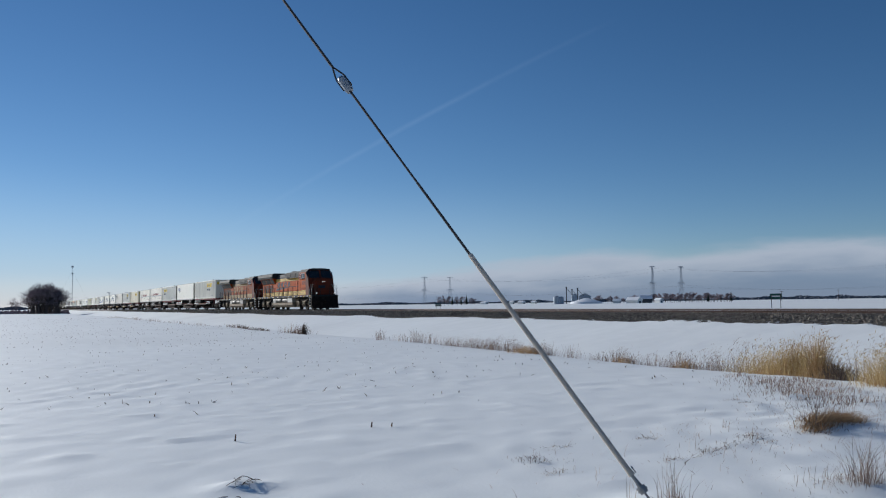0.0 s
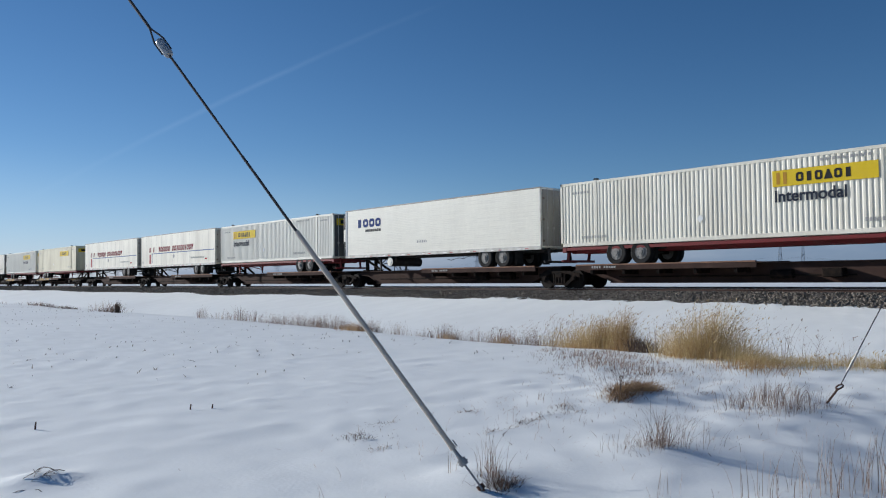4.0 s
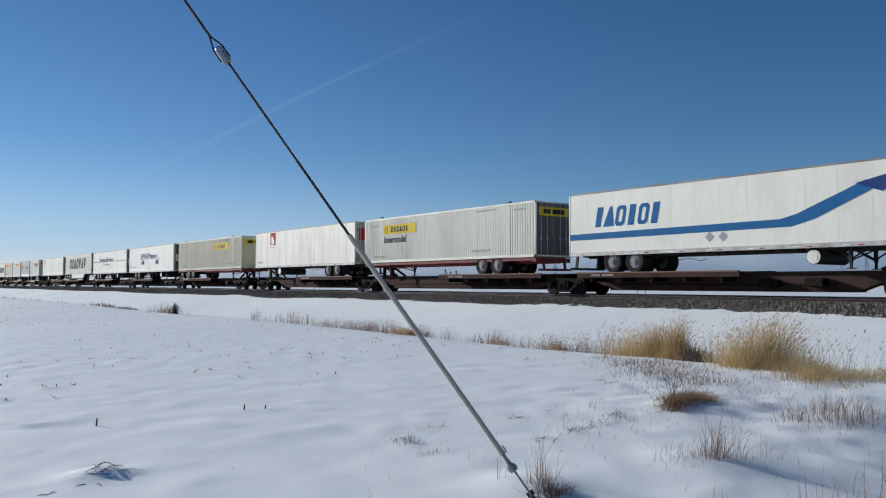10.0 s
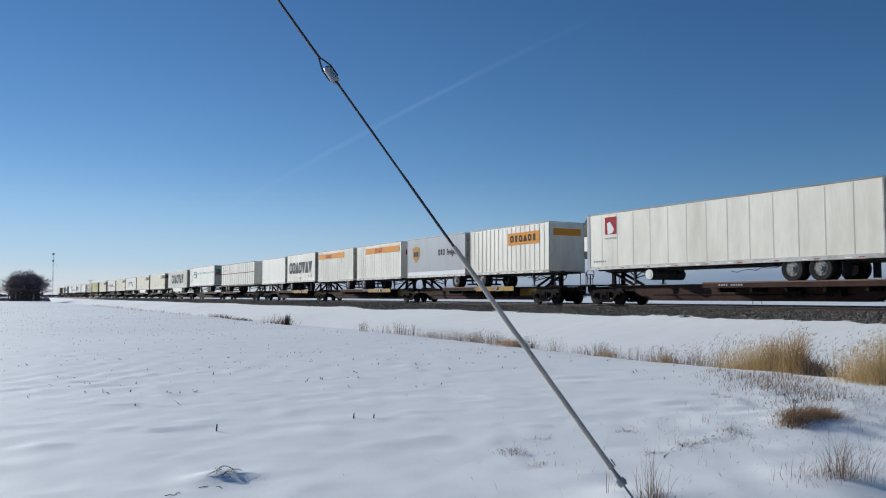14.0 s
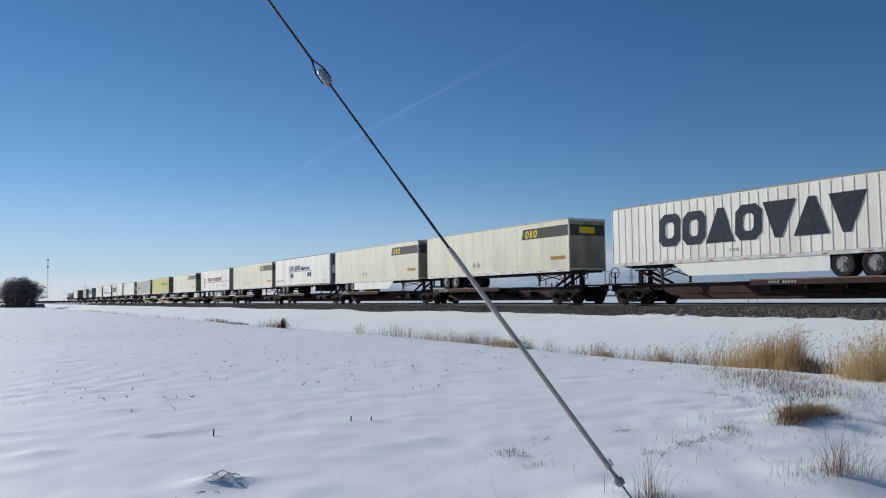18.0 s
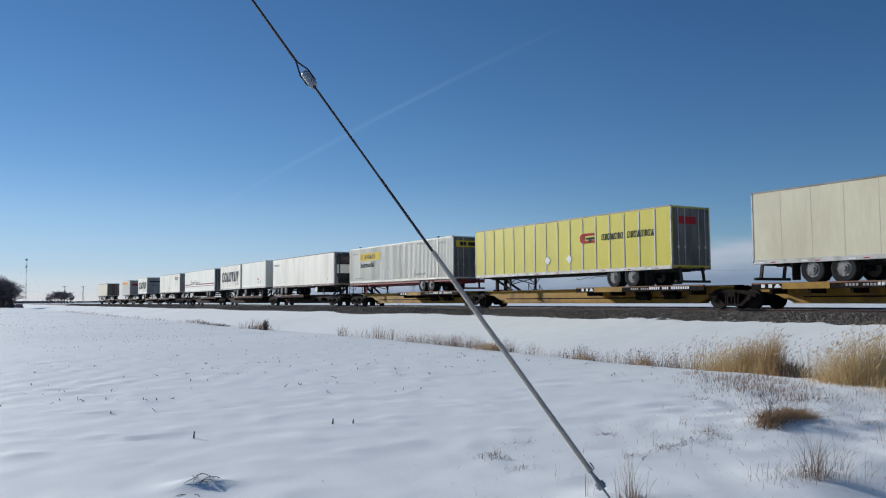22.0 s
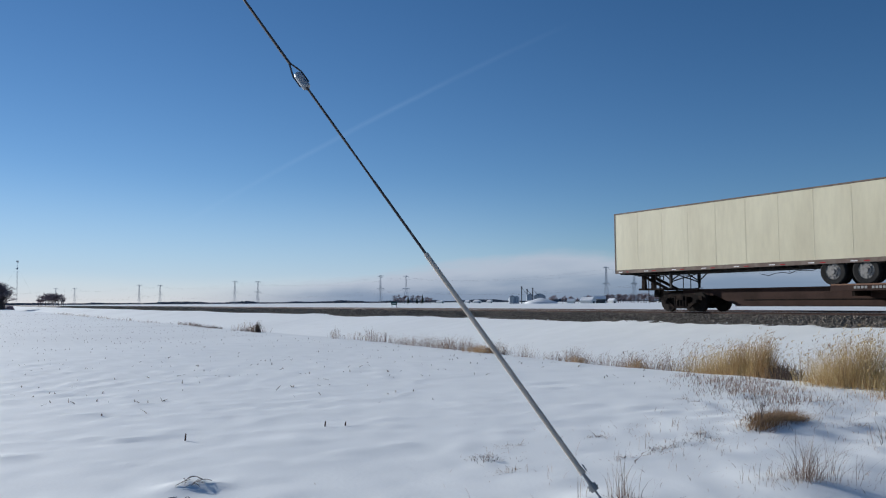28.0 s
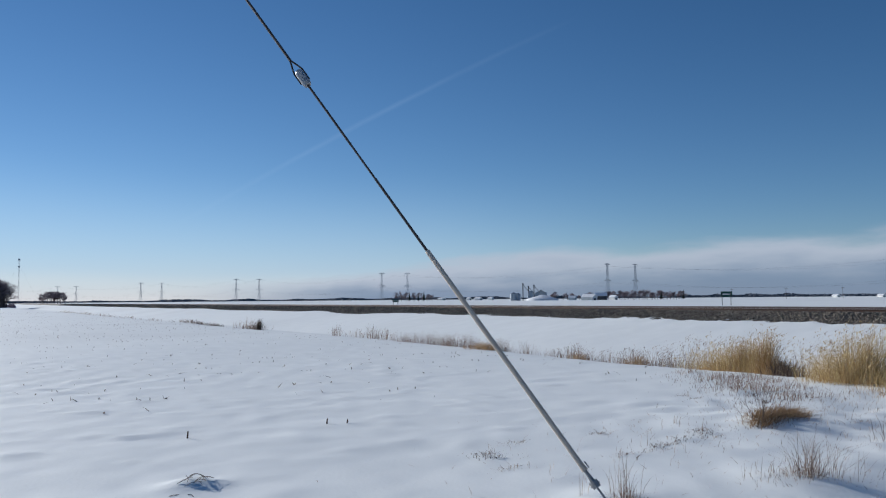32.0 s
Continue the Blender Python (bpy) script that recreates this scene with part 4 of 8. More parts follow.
            bw = part("brake_wheel", Geo().pipe([(-0.75 + 0.27 * math.cos(k * math.pi / 6), o - way * 0.3, 1.62 + 0.27 * math.sin(k * math.pi / 6)) for k in range(13)], 0.022)
                      .rod((-0.75, o - way * 0.3, 1.06), (-0.75, o - way * 0.3, 1.62), 0.035).rod((-1.0, o - way * 0.3, 1.62), (-0.5, o - way * 0.3, 1.62), 0.018, 6), GRIMY, t)
    return t


def hitch(parent, y, way):
    """Folding hitch that carries a trailer's nose; way points to the doors."""
    g = Geo().box(-0.42, 0.42, y - 0.35, y + 0.35, FLOOR - 0.2, FLOOR - 0.13, 0.02)
    for x in (-0.32, 0.32):
        g.wall([(y - 0.12, 1.0), (y + 0.12, 1.0), (y + 0.1, FLOOR - 0.15), (y - 0.1, FLOOR - 0.15)], x - 0.06, x + 0.06)
        g.rod((x, y + way * 1.5, 1.02), (x, y + way * 0.1, FLOOR - 0.25), 0.075, 8)
    g.box(-0.5, 0.5, y - 0.2, y + 0.2, 0.99, 1.08)
    part("hitch", g, GRIMY, parent, "folding steel trailer hitch")


# ---- the cars' loads ----
def mark(t, name, geo, mat, label=""):
    """Markings on a side; rows of letter bars become one part a bar."""
    if name == "company_lettering":
        for v, f in geo.pieces:
            part("letter_block", Geo().add(v, f), mat, t)
        return None
    return part(name, geo, mat, t, label)


def yellow_sign(t, hi, left, x, word=True):
    """The yellow company panel with black letter bars, and the word below it."""
    X = x - 0.012
    p = mark(t, "company_panel", band(Geo(), X, hi - left, hi - left - 3.55, 3.66, 4.24), SIGNYELLOW, "yellow company panel")
    part("panel_lettering", letters(Geo(), X - 0.006, hi - left - 0.85, 3.78, 1.95, 0.33, 6, gap=0.2, slim=0.32), INKBLACK, p)
    part("panel_arrows", letters(Geo(), X - 0.006, hi - left - 0.15, 3.74, 0.5, 0.42, 2, gap=0.5), GOLD, p)
    if word:
        words("Intermodal", X, hi - left - 0.05, 3.12, 0.42, CHARCOAL, t, squeeze=0.98)


def small_text(t, hi, x, places):
    g = Geo()
    for left, z, w, h, n in places:
        letters(g, x - 0.012, hi - left, z, w, h * 0.8, n, gap=0.45)
    tagged(mark(t, "small_lettering", g, GREY), kind="stuff")


def build_loads():
    # -- corrugated and flat-sided containers
    for key, l, r, wheels, paint, skin, left, word, text in (
            (0, -303.7, -320.0, "L", WHITE, "corr", 9.9, True, "white corrugated box container with a yellow company panel"),
            (1, -268.8, -284.95, "R", CLEAN, "corr", 2.2, True, "clean white corrugated container with a yellow company panel"),
            (2, -214.75, -231.0, "L", OLDCREAM, "flat", 9.72, False, "soiled cream flat-sided container with a yellow company panel"),
            (3, -196.95, -213.3, "L", CLEAN, "corr", 9.95, True, "white corrugated container with a yellow company panel"),
            (4, -104.6, -120.8, "R", WHITE, "corr", 2.3, True, "soiled off-white corrugated container with a yellow company panel"),
            (5, -68.0, -84.2, "L", CREAM, "corr", 9.72, False, "dull cream corrugated container with a yellow panel and no wording"),
            (6, 269.8, 253.4, "R", WHITE, "corr", 2.1, True, "white corrugated container near the end of the train")):
        t = container(text, l, r, wheels, paint, skin)
        hi = (l - r) / 2
        yellow_sign(t, hi, left, t["side"], word)
        end = -(l - r) / 2
        part("end_panel", Geo().box(-1.05, 1.05, end - 0.012, end - 0.004, 3.98, 4.42), SIGNYELLOW, t, "yellow panel on the end wall")
        part("end_lettering", Geo().box(-0.75, -0.25, end - 0.017, end - 0.011, 4.08, 4.32).box(-0.1, 0.75, end - 0.017, end - 0.011, 4.08, 4.32), INKBLACK, t)
        small_text(t, hi, t["side"], ((13.0 if wheels == "L" else 11.2, 2.25, 1.6, 0.16, 12), (1.2, 2.2, 1.4, 0.14, 10), (11.6, 4.42, 1.7, 0.12, 12), (0.7, 4.2, 1.0, 0.12, 6), (14.6, 4.3, 0.9, 0.12, 6)))
        mark(t, "hazard_diamond", Geo().wall([(hi - 7.0, 2.55), (hi - 7.15, 2.72), (hi - 7.0, 2.89), (hi - 6.85, 2.72)], t["side"] - 0.014, t["side"] - 0.008), INKWHITE)

    # -- white reefer with blue block lettering
    t = van("white fluted reefer trailer with blue block lettering", -286.35, -302.5, "R", CLEAN, "fluted", nose="reefer", tank=True)
    hi, x = 8.07, -HALF - 0.012
    mark(t, "company_lettering", letters(Geo(), x, hi - 1.25, 3.62, 2.5, 0.5, 4, gap=0.16, slim=0.3, kinds="iooo"), NAVY)
    mark(t, "second_line", letters(Geo(), x, hi - 2.1, 3.34, 1.6, 0.15, 8), INKBLACK)
    small_text(t, hi, -HALF, ((7.0, 2.5, 0.9, 0.15, 6),))

    # -- three white plate trailers with red lettering and a blue line
    for l, r in ((-251.65, -267.8), (-234.4, -250.55), (209.8, 193.65)):
        t = van("white plate trailer with red slanted lettering and a blue line", l, r, "R", WHITE, "seams", posts=PALE, end_paint=DOORGREY, rows=13)
        hi = (l - r) / 2
        mark(t, "company_lettering", letters(Geo(), x, hi - 2.0, 3.18, 9.9, 0.46, 22, slant=0.25, gap=0.14, skip=(1, 3, 4, 11), slim=0.32, kinds="ooioovoooooiooio"), MAROON)
        mark(t, "blue_line", band(Geo(), x, hi - 2.75, hi - 15.9, 3.02, 3.08).wall([(hi - 2.72, 2.1), (hi - 2.79, 2.1), (hi - 2.79, 3.08), (hi - 2.72, 3.08)], x, x + 0.004), BLUELINE)
        mark(t, "red_stripe", band(Geo(), x, hi - 2.1, hi - 2.4, 2.12, 3.0), INKRED)
        mark(t, "hazard_diamond", Geo().wall([(hi - 7.8, 2.5), (hi - 8.0, 2.73), (hi - 7.8, 2.96), (hi - 7.6, 2.73)], x, x + 0.004), GREY)
        small_text(t, hi, -HALF, ((11.5, 2.42, 2.6, 0.15, 18), (0.35, 2.2, 0.3, 0.2, 2)))
        part("end_marking", Geo().box(-0.85, -0.2, -hi - 0.045, -hi - 0.035, 3.5, 3.9), INKRED, t)
        mark(t, "red_plate", band(Geo(), x, hi - 14.2, hi - 14.6, 2.28, 2.4, 0.6), INKRED)

    # -- pale trailer with a globe sign
    t = van("pale white reefer trailer with a wire-globe sign", -179.5, -195.65, "L", PALE, "smooth", nose="reefer", tank=True, rail=ALU)
    hi = 8.07
    g = Geo()
    cy, cz, rr = hi - 1.02, 3.78, 0.40
    for q in (0.25, 0.62, 1.0):
        g.pipe([(x, cy + rr * q * math.cos(k * math.pi / 9), cz + rr * math.sin(k * math.pi / 9)) for k in range(19)], 0.016, 4)
    for q in (-0.24, 0.0, 0.24):
        e = math.sqrt(rr * rr - q * q)
        g.pipe([(x, cy - e, cz + q), (x, cy + e, cz + q)], 0.016, 4)
    mark(t, "globe_sign", g, GREY)
    mark(t, "company_lettering", letters(Geo(), x, hi - 1.68, 3.68, 3.3, 0.55, 6, gap=0.14, slim=0.3, kinds="vioioo"), CHARCOAL)
    mark(t, "second_line", letters(Geo(), x, hi - 1.9, 3.28, 3.0, 0.24, 7, gap=0.5), GREY)
    small_text(t, hi, -HALF, ((0.7, 2.25, 3.0, 0.15, 17), (13.4, 2.5, 1.8, 0.17, 10)))
    mark(t, "hazard_diamond", Geo().wall([(hi - 7.4, 2.6), (hi - 7.58, 2.8), (hi - 7.4, 3.0), (hi - 7.22, 2.8)], x, x + 0.004), INKWHITE)

    # -- trailers with navy lettering over pairs of dots
    for l, r, wheels, nose, endp, rail in ((-161.85, -178.1, "L", "reefer", None, ALU), (-142.95, -159.2, "R", "plain", DOORDARK, DARKRAIL), (-50.3, -66.5, "L", "reefer", None, ALU), (174.15, 157.95, "L", "reefer", None, DARKRAIL)):
        t = van("white trailer with navy lettering over two pairs of dots", l, r, wheels, CLEAN if l < 0 else WHITE, "smooth", nose=nose, tank=True, end_paint=endp, rail=rail)
        hi = (l - r) / 2
        mark(t, "company_lettering", letters(Geo(), x, hi - 4.65, 3.42, 3.3, 0.52, 8, slant=0.12, gap=0.12, slim=0.3, kinds="^iii^ioo"), NAVY)
        words("shippers inc.", x, hi - 8.1, 3.45, 0.40, NAVY, t, squeeze=0.98)
        mark(t, "underline", band(Geo(), x, hi - 4.4, hi - 11.65, 3.30, 3.35), NAVY)
        for y in (5.15, 5.72, 10.35, 10.95):
            mark(t, "dot", disc(Geo(), x, hi - y, 2.93, 0.27), NAVY, "round navy dot")
        words("53'", x, hi - 7.8, 2.2, 0.2, GREY, t)
        small_text(t, hi, -HALF, ((13.2 if wheels == "R" else 0.6, 2.4, 2.4, 0.15, 16), (0.4 if wheels == "R" else 14.0, 2.2, 1.3, 0.12, 9)))

    # -- white reefer with the blue rising arrow
    t = van("white reefer trailer with a blue rising arrow", -123.1, -139.25, "L", CLEAN, "smooth", nose="reefer", tank=True)
    hi = 8.07
    mark(t, "company_lettering", letters(Geo(), x, hi - 1.5, 3.12, 3.75, 0.9, 6, slant=0.2, gap=0.14, slim=0.3, kinds="i^oioi"), SKYBLUE)
    mark(t, "blue_swoosh", Geo().wall([(hi, 2.56), (hi - 11.0, 2.62), (hi - 11.9, 2.86), (hi - 14.15, 3.86), (hi - 13.65, 4.07), (hi - 11.2, 3.07), (hi - 10.6, 2.92), (hi, 2.84)], x, x + 0.004), SKYBLUE)
    mark(t, "arrow_head", Geo().wall([(hi - 13.3, 3.98), (hi - 14.2, 3.62), (hi - 14.95, 4.32)], x - 0.005, x - 0.001), NAVY)
    for y in (7.6, 8.2):
        mark(t, "hazard_diamond", Geo().wall([(hi - y, 2.2), (hi - y - 0.2, 2.4), (hi - y, 2.6), (hi - y + 0.2, 2.4)], x, x + 0.004), GREY)
    small_text(t, hi, -HALF, ((14.3, 2.25, 0.9, 0.17, 5),))
    part("end_marking", letters(Geo(), 0, 0, 0, 0.8, 0.2, 6), NAVY, t).matrix_basis = pose(0.5, -hi - 0.52, 3.55, 0, 0, -90)

    # -- white seamed trailers with a red square sign
    for l, r, left, sz, reef in ((-87.2, -103.35, 2.85, 0.95, False), (2.45, -13.65, 1.4, 0.85, True)):
        t = van("white seamed trailer with a small red square sign", l, r, "R", WHITE, "seams", posts=PALE, tank=True, rows=14, nose="reefer" if reef else "plain", rail=ALU)
        hi = (l - r) / 2
        sq = mark(t, "red_sign", band(Geo(), x, hi - left, hi - left - sz, 3.62, 3.62 + sz * 1.05), INKRED, "red square sign with a white figure")
        part("sign_figure", Geo().wall([(hi - left - 0.25 * sz, 3.62), (hi - left - 0.7 * sz, 3.7), (hi - left - 0.8 * sz, 3.9), (hi - left - 0.45 * sz, 3.6 + 0.8 * sz), (hi - left - 0.2 * sz, 3.6 + 0.7 * sz)], x - 0.006, x - 0.002), INKWHITE, sq)
        small_text(t, hi, -HALF, ((left, 3.38, 0.9, 0.1, 6), (0.5, 2.2, 1.0, 0.12, 7)))
        part("end_marking", Geo().box(-1.0, -0.45, -hi - 0.045, -hi - 0.035, 3.5, 4.3), INKRED, t)

    # -- white trailer with a gold line and dark serif lettering
    t = van("white reefer trailer with a thin gold line and dark lettering", -32.8, -49.1, "L", CLEAN, "smooth", nose="reefer", tank=True)
    hi = 8.15
    mark(t, "gold_line", band(Geo(), x, hi - 0.15, hi - 3.2, 3.36, 3.45).wall([(hi - 10.4, 3.36), (hi - 16.1, 3.36), (hi - 16.1, 3.45), (hi - 10.4, 3.45)], x, x + 0.004), GOLD)
    mark(t, "company_lettering", letters(Geo(), x, hi - 3.4, 3.36, 6.8, 0.42, 18, slant=0.15, gap=0.16, skip=(9,), slim=0.3, kinds="oioooooiooooviioio"), CHARCOAL)
    for q in (3.4, 7.0):
        part("letter_block", band(Geo(), x, hi - q, hi - q - 0.3, 3.36, 4.05), CHARCOAL, t)
    words("Pride through Performance", x, hi - 5.4, 2.92, 0.26, GREY, t, squeeze=0.75, slant=0.3)
    small_text(t, hi, -HALF, ((0.6, 2.3, 1.8, 0.09, 12), (15.3, 4.3, 0.5, 0.2, 2)))
    mark(t, "leaf_sign", Geo().wall([(hi - 8.2, 2.8), (hi - 9.0, 2.62), (hi - 8.7, 2.75), (hi - 8.5, 3.05)], x, x + 0.004), SIGNYELLOW)

    # -- ribbed trailers with large charcoal block letters
    for l, r, wheels, left, width, z, h, skirt, ax in ((-15.5, -31.7, "L", 2.95, 10.15, 2.62, 1.5, True, 2), (119.7, 103.55, "R", 3.2, 10.2, 2.62, 1.5, True, 2), (52.1, 43.6, "L", 0.75, 6.9, 2.75, 1.15, False, 1),
                                                      (309.1, 300.6, "R", 0.85, 6.9, 2.75, 1.2, False, 1), (365.3, 356.85, "R", 0.97, 6.7, 2.75, 1.2, False, 1)):
        t = van("white ribbed trailer with large charcoal block lettering", l, r, wheels, WHITE, "ribs" if ax == 2 else "seams", axles=ax, skirt=skirt, end_paint=DOORGREY, legs=3.0 if ax == 2 else 1.9, rows=8, posts=None if ax == 2 else PALE)
        hi = (l - r) / 2
        mark(t, "company_lettering", letters(Geo(), x - 0.014, hi - left, z, width, h, 7, slant=0.06, gap=0.1, slim=0.29, kinds="oo^ov^v"), CHARCOAL)
        small_text(t, hi, -HALF, ((hi * 2 - 1.9, 2.3, 1.2, 0.3, 3), (hi * 0.9, 2.2, 0.7, 0.16, 4)))
        raise_body(t, 0.08)
        part("end_marking", Geo().box(-0.9, 0.9, -hi - 0.045, -hi - 0.035, 3.95, 4.2).box(-0.5, 0.5, -hi - 0.045, -hi - 0.035, 3.4, 3.5), CHARCOAL, t)

    # -- short trailers, ribbed, with orange
    t = van("short white ribbed trailer with an orange panel", 14.3, 5.8, "L", WHITE, "ribs", axles=1, legs=1.9, end_paint=WHITE)
    o = mark(t, "orange_panel", band(Geo(), x - 0.014, 4.25 - 4.4, 4.25 - 7.6, 3.55, 4.28), INKORANGE, "orange company panel")
    part("panel_lettering", letters(Geo(), x - 0.02, 4.25 - 4.65, 3.72, 2.75, 0.4, 6, gap=0.2, slim=0.32), INKBLACK, o)
    end_sign(t, -4.25, -1, INKORANGE, -1.0, 1.0, 3.95, 4.35)
    t = van("short grey trailer with a gold shield sign", 23.5, 15.0, "R", SILVER, "smooth", axles=1, legs=1.9, end_paint=DOORGREY, rail=ALU)
    sh = mark(t, "shield_sign", Geo().wall([(4.25 - 0.85, 4.05), (4.25 - 0.85, 3.35), (4.25 - 1.4, 2.95), (4.25 - 1.95, 3.35), (4.25 - 1.95, 4.05), (4.25 - 1.4, 4.15)], x, x + 0.004), GOLD, "gold shield sign")
    part("shield_bar", Geo().wall([(4.25 - 1.05, 3.4), (4.25 - 1.75, 3.4), (4.25 - 1.75, 3.75), (4.25 - 1.05, 3.75)], x - 0.006, x - 0.002), INKBLACK, sh)
    mark(t, "company_lettering", letters(Geo(), x, 4.25 - 4.8, 3.35, 1.0, 0.42, 3, gap=0.2, slim=0.3), INKBLACK)
    words("Freight", x, 4.25 - 6.0, 3.35, 0.42, INKBLACK, t, squeeze=0.8)
    mark(t, "white_lower_band", band(Geo(), x + 0.002, 4.2, -4.2, 1.98, 2.25), INKWHITE)
    for l, r, wheels, a in ((33.2, 24.6, "L", 1.9), (42.7, 34.05, "R", 0.2), (382.8, 374.25, "R", 0.0)):
        t = van("short white ribbed trailer with an orange upper band", l, r, wheels, WHITE, "ribs", axles=1, legs=1.9, end_paint=WHITE if wheels == "L" else DOORGREY)
        hi = (l - r) / 2
        o = mark(t, "orange_band", band(Geo(), x - 0.014, hi - a, hi - a - (6.4 if a else 5.75), 3.98, 4.45), INKORANGE, "orange company band")
        part("panel_lettering", letters(Geo(), x - 0.02, hi - a - 1.9, 4.05, 1.5, 0.33, 6, gap=0.2, slim=0.32), INKRED, o)
        end_sign(t, -hi, -1, INKRED, -0.9, 0.5, 3.7, 4.1)
    t = van("short plain white trailer", 61.3, 52.8, "R", CLEAN, "seams", axles=1, legs=1.9, rows=8)
    t = van("short plain white trailer with a red end sign", 300.0, 291.5, "L", CLEAN, "smooth", axles=1, legs=1.9, end_paint=CLEAN)
    end_sign(t, -4.25, -1, INKWHITE, -0.6, 0.8, 3.55, 4.3)
    part("end_panel", Geo().box(-0.5, 0.7, -4.302, -4.296, 3.66, 4.18), INKRED, t, "red company plate on the end wall")
    mark(t, "red_plate", band(Geo(), x, 4.25 - 5.75, 4.25 - 6.2, 2.72, 2.88), INKRED)
    mark(t, "round_sign", disc(Geo(), x, 4.25 - 6.0, 2.48, 0.15), GREY)
    mark(t, "round_sign", disc(Geo(), x, 4.25 - 6.75, 2.48, 0.17), PALE)
    raise_body(t, 0.1)

    # -- panel trailer with dark posts and a maroon line
    t = van("white panel trailer with dark posts and a maroon line", 80.6, 64.5, "L", WHITE, "posts", posts=GREY, rail=DARKRAIL, end_paint=WHITE)
    hi = 8.05
    mark(t, "maroon_line", band(Geo(), x - 0.016, hi - 0.1, -hi + 0.1, 3.42, 3.5), MAROON)
    small_text(t, hi, -HALF - 0.012, ((1.6, 3.85, 1.4, 0.22, 9),))
    mark(t, "hazard_diamond", Geo().wall([(hi - 7.8, 2.4), (hi - 8.05, 2.7), (hi - 7.8, 3.0), (hi - 7.55, 2.7)], x, x + 0.004), INKWHITE)

    # -- white trailer with a green sign and green lines
    t = van("white trailer with a green and red sign and green lines", 101.1, 84.9, "R", CLEAN, "smooth", end_paint=DOORGREY)
    hi = 8.1
    gs = mark(t, "green_sign", band(Geo(), x, hi - 2.8, hi - 5.0, 3.1, 4.05), INKGREEN, "green company sign")
    part("sign_lettering", letters(Geo(), x - 0.006, hi - 3.0, 3.75, 1.8, 0.2, 10, gap=0.25), INKWHITE, gs)
    part("sign_flash", Geo().wall([(hi - 2.95, 3.2), (hi - 4.0, 3.2), (hi - 4.4, 3.62), (hi - 3.2, 3.62)], x - 0.006, x - 0.002), INKWHITE, gs)
    part("red_flash", Geo().wall([(hi - 4.1, 3.2), (hi - 4.9, 3.2), (hi - 4.9, 3.6), (hi - 4.45, 3.6)], x - 0.006, x - 0.002), INKRED, gs)
    for shape in ([(hi - 5.05, 3.80), (-hi + 0.1, 3.80), (-hi + 0.1, 3.85), (hi - 5.05, 3.85)], [(hi - 5.05, 3.66), (-hi + 0.1, 3.66), (-hi + 0.1, 3.70), (hi - 5.05, 3.70)],
                  [(hi - 0.3, 2.6), (hi - 1.5, 2.6), (hi - 2.3, 3.66), (hi - 2.8, 3.66), (hi - 2.8, 3.70), (hi - 2.27, 3.70), (hi - 1.47, 2.65), (hi - 0.3, 2.65)]):
        part("green_line", Geo().wall(shape, x, x + 0.004), INKGREEN, t)
    end_sign(t, -hi, -1, INKGREEN, -1.1, -0.3, 3.3, 4.2)
    part("end_flash", Geo().box(-1.05, -0.35, -hi - 0.053, -hi - 0.046, 3.5, 3.75), INKRED, t)
    raise_body(t, 0.2)

    # -- cream trailers with a dark forward band
    for l, r, skirt in ((139.2, 123.15, False), (156.75, 140.6, True), (191.6, 175.4, False), (230.3, 213.3, False)):
        t = van("cream trailer with a slate band and yellow lettering", l, r, "L", CREAM, "seams", skirt=skirt, end_paint=SHADEDCREAM, rows=13, posts=PALE if l < 150 else CREAM)
        hi = (l - r) / 2
        bnd = mark(t, "slate_band", band(Geo(), x, hi - 11.65, -hi, 3.80, 4.40, 0.3), SLATE, "slate band")
        part("company_lettering", letters(Geo(), x - 0.006, hi - 12.0, 3.88, 1.2, 0.42, 3, slant=0.2, gap=0.15, slim=0.3), SIGNYELLOW, bnd)
        mark(t, "gold_lettering", letters(Geo(), x, hi - 14.4, 2.5, 1.3, 0.2, 9, gap=0.15), GOLD)
        for y in (6.3, 6.85):
            mark(t, "hazard_diamond", Geo().wall([(hi - y, 2.3), (hi - y - 0.2, 2.52), (hi - y, 2.74), (hi - y + 0.2, 2.52)], x, x + 0.004), GREY)
        end_sign(t, -hi, -1, SLATE, -1.22, 1.22, 3.8, 4.4)
        part("end_lettering", Geo().box(-0.6, 0.5, -hi - 0.056, -hi - 0.05, 3.92, 4.28), SIGNYELLOW, t)

    # -- yellow trailer with white posts
    t = van("lemon-yellow trailer with white side posts and a red sign", 250.7, 234.6, "R", YELLOW, "posts", posts=PALE, rail=ALU, end_paint=DOORDARK)
    hi = 8.05
    mark(t, "red_monogram", Geo().add([(x - 0.012, hi - 9.9 - u * 1.1, 3.35 + v * 0.5) for u, v in ((0.15, 0), (1, 0), (1, 0.25), (0.3, 0.25), (0.3, 0.75), (1, 0.75), (1, 1), (0.15, 1), (0, 0.8), (0, 0.2))], [(0, 1, 2, 3), (4, 5, 6, 7), (0, 3, 4, 7, 8, 9)]), INKRED, "red open block sign")
    mark(t, "black_bar", band(Geo(), x - 0.014, hi - 10.35, hi - 11.0, 3.53, 3.63).wall([(hi - 10.6, 3.36), (hi - 10.75, 3.36), (hi - 10.75, 3.53), (hi - 10.6, 3.53)], x - 0.014, x - 0.01), INKBLACK)
    for y, z in ((7.2, 2.35), (9.0, 2.35)):
        mark(t, "hazard_diamond", Geo().wall([(hi - y, z), (hi - y - 0.24, z + 0.24), (hi - y, z + 0.48), (hi - y + 0.24, z + 0.24)], x - 0.014, x - 0.01), INKWHITE)
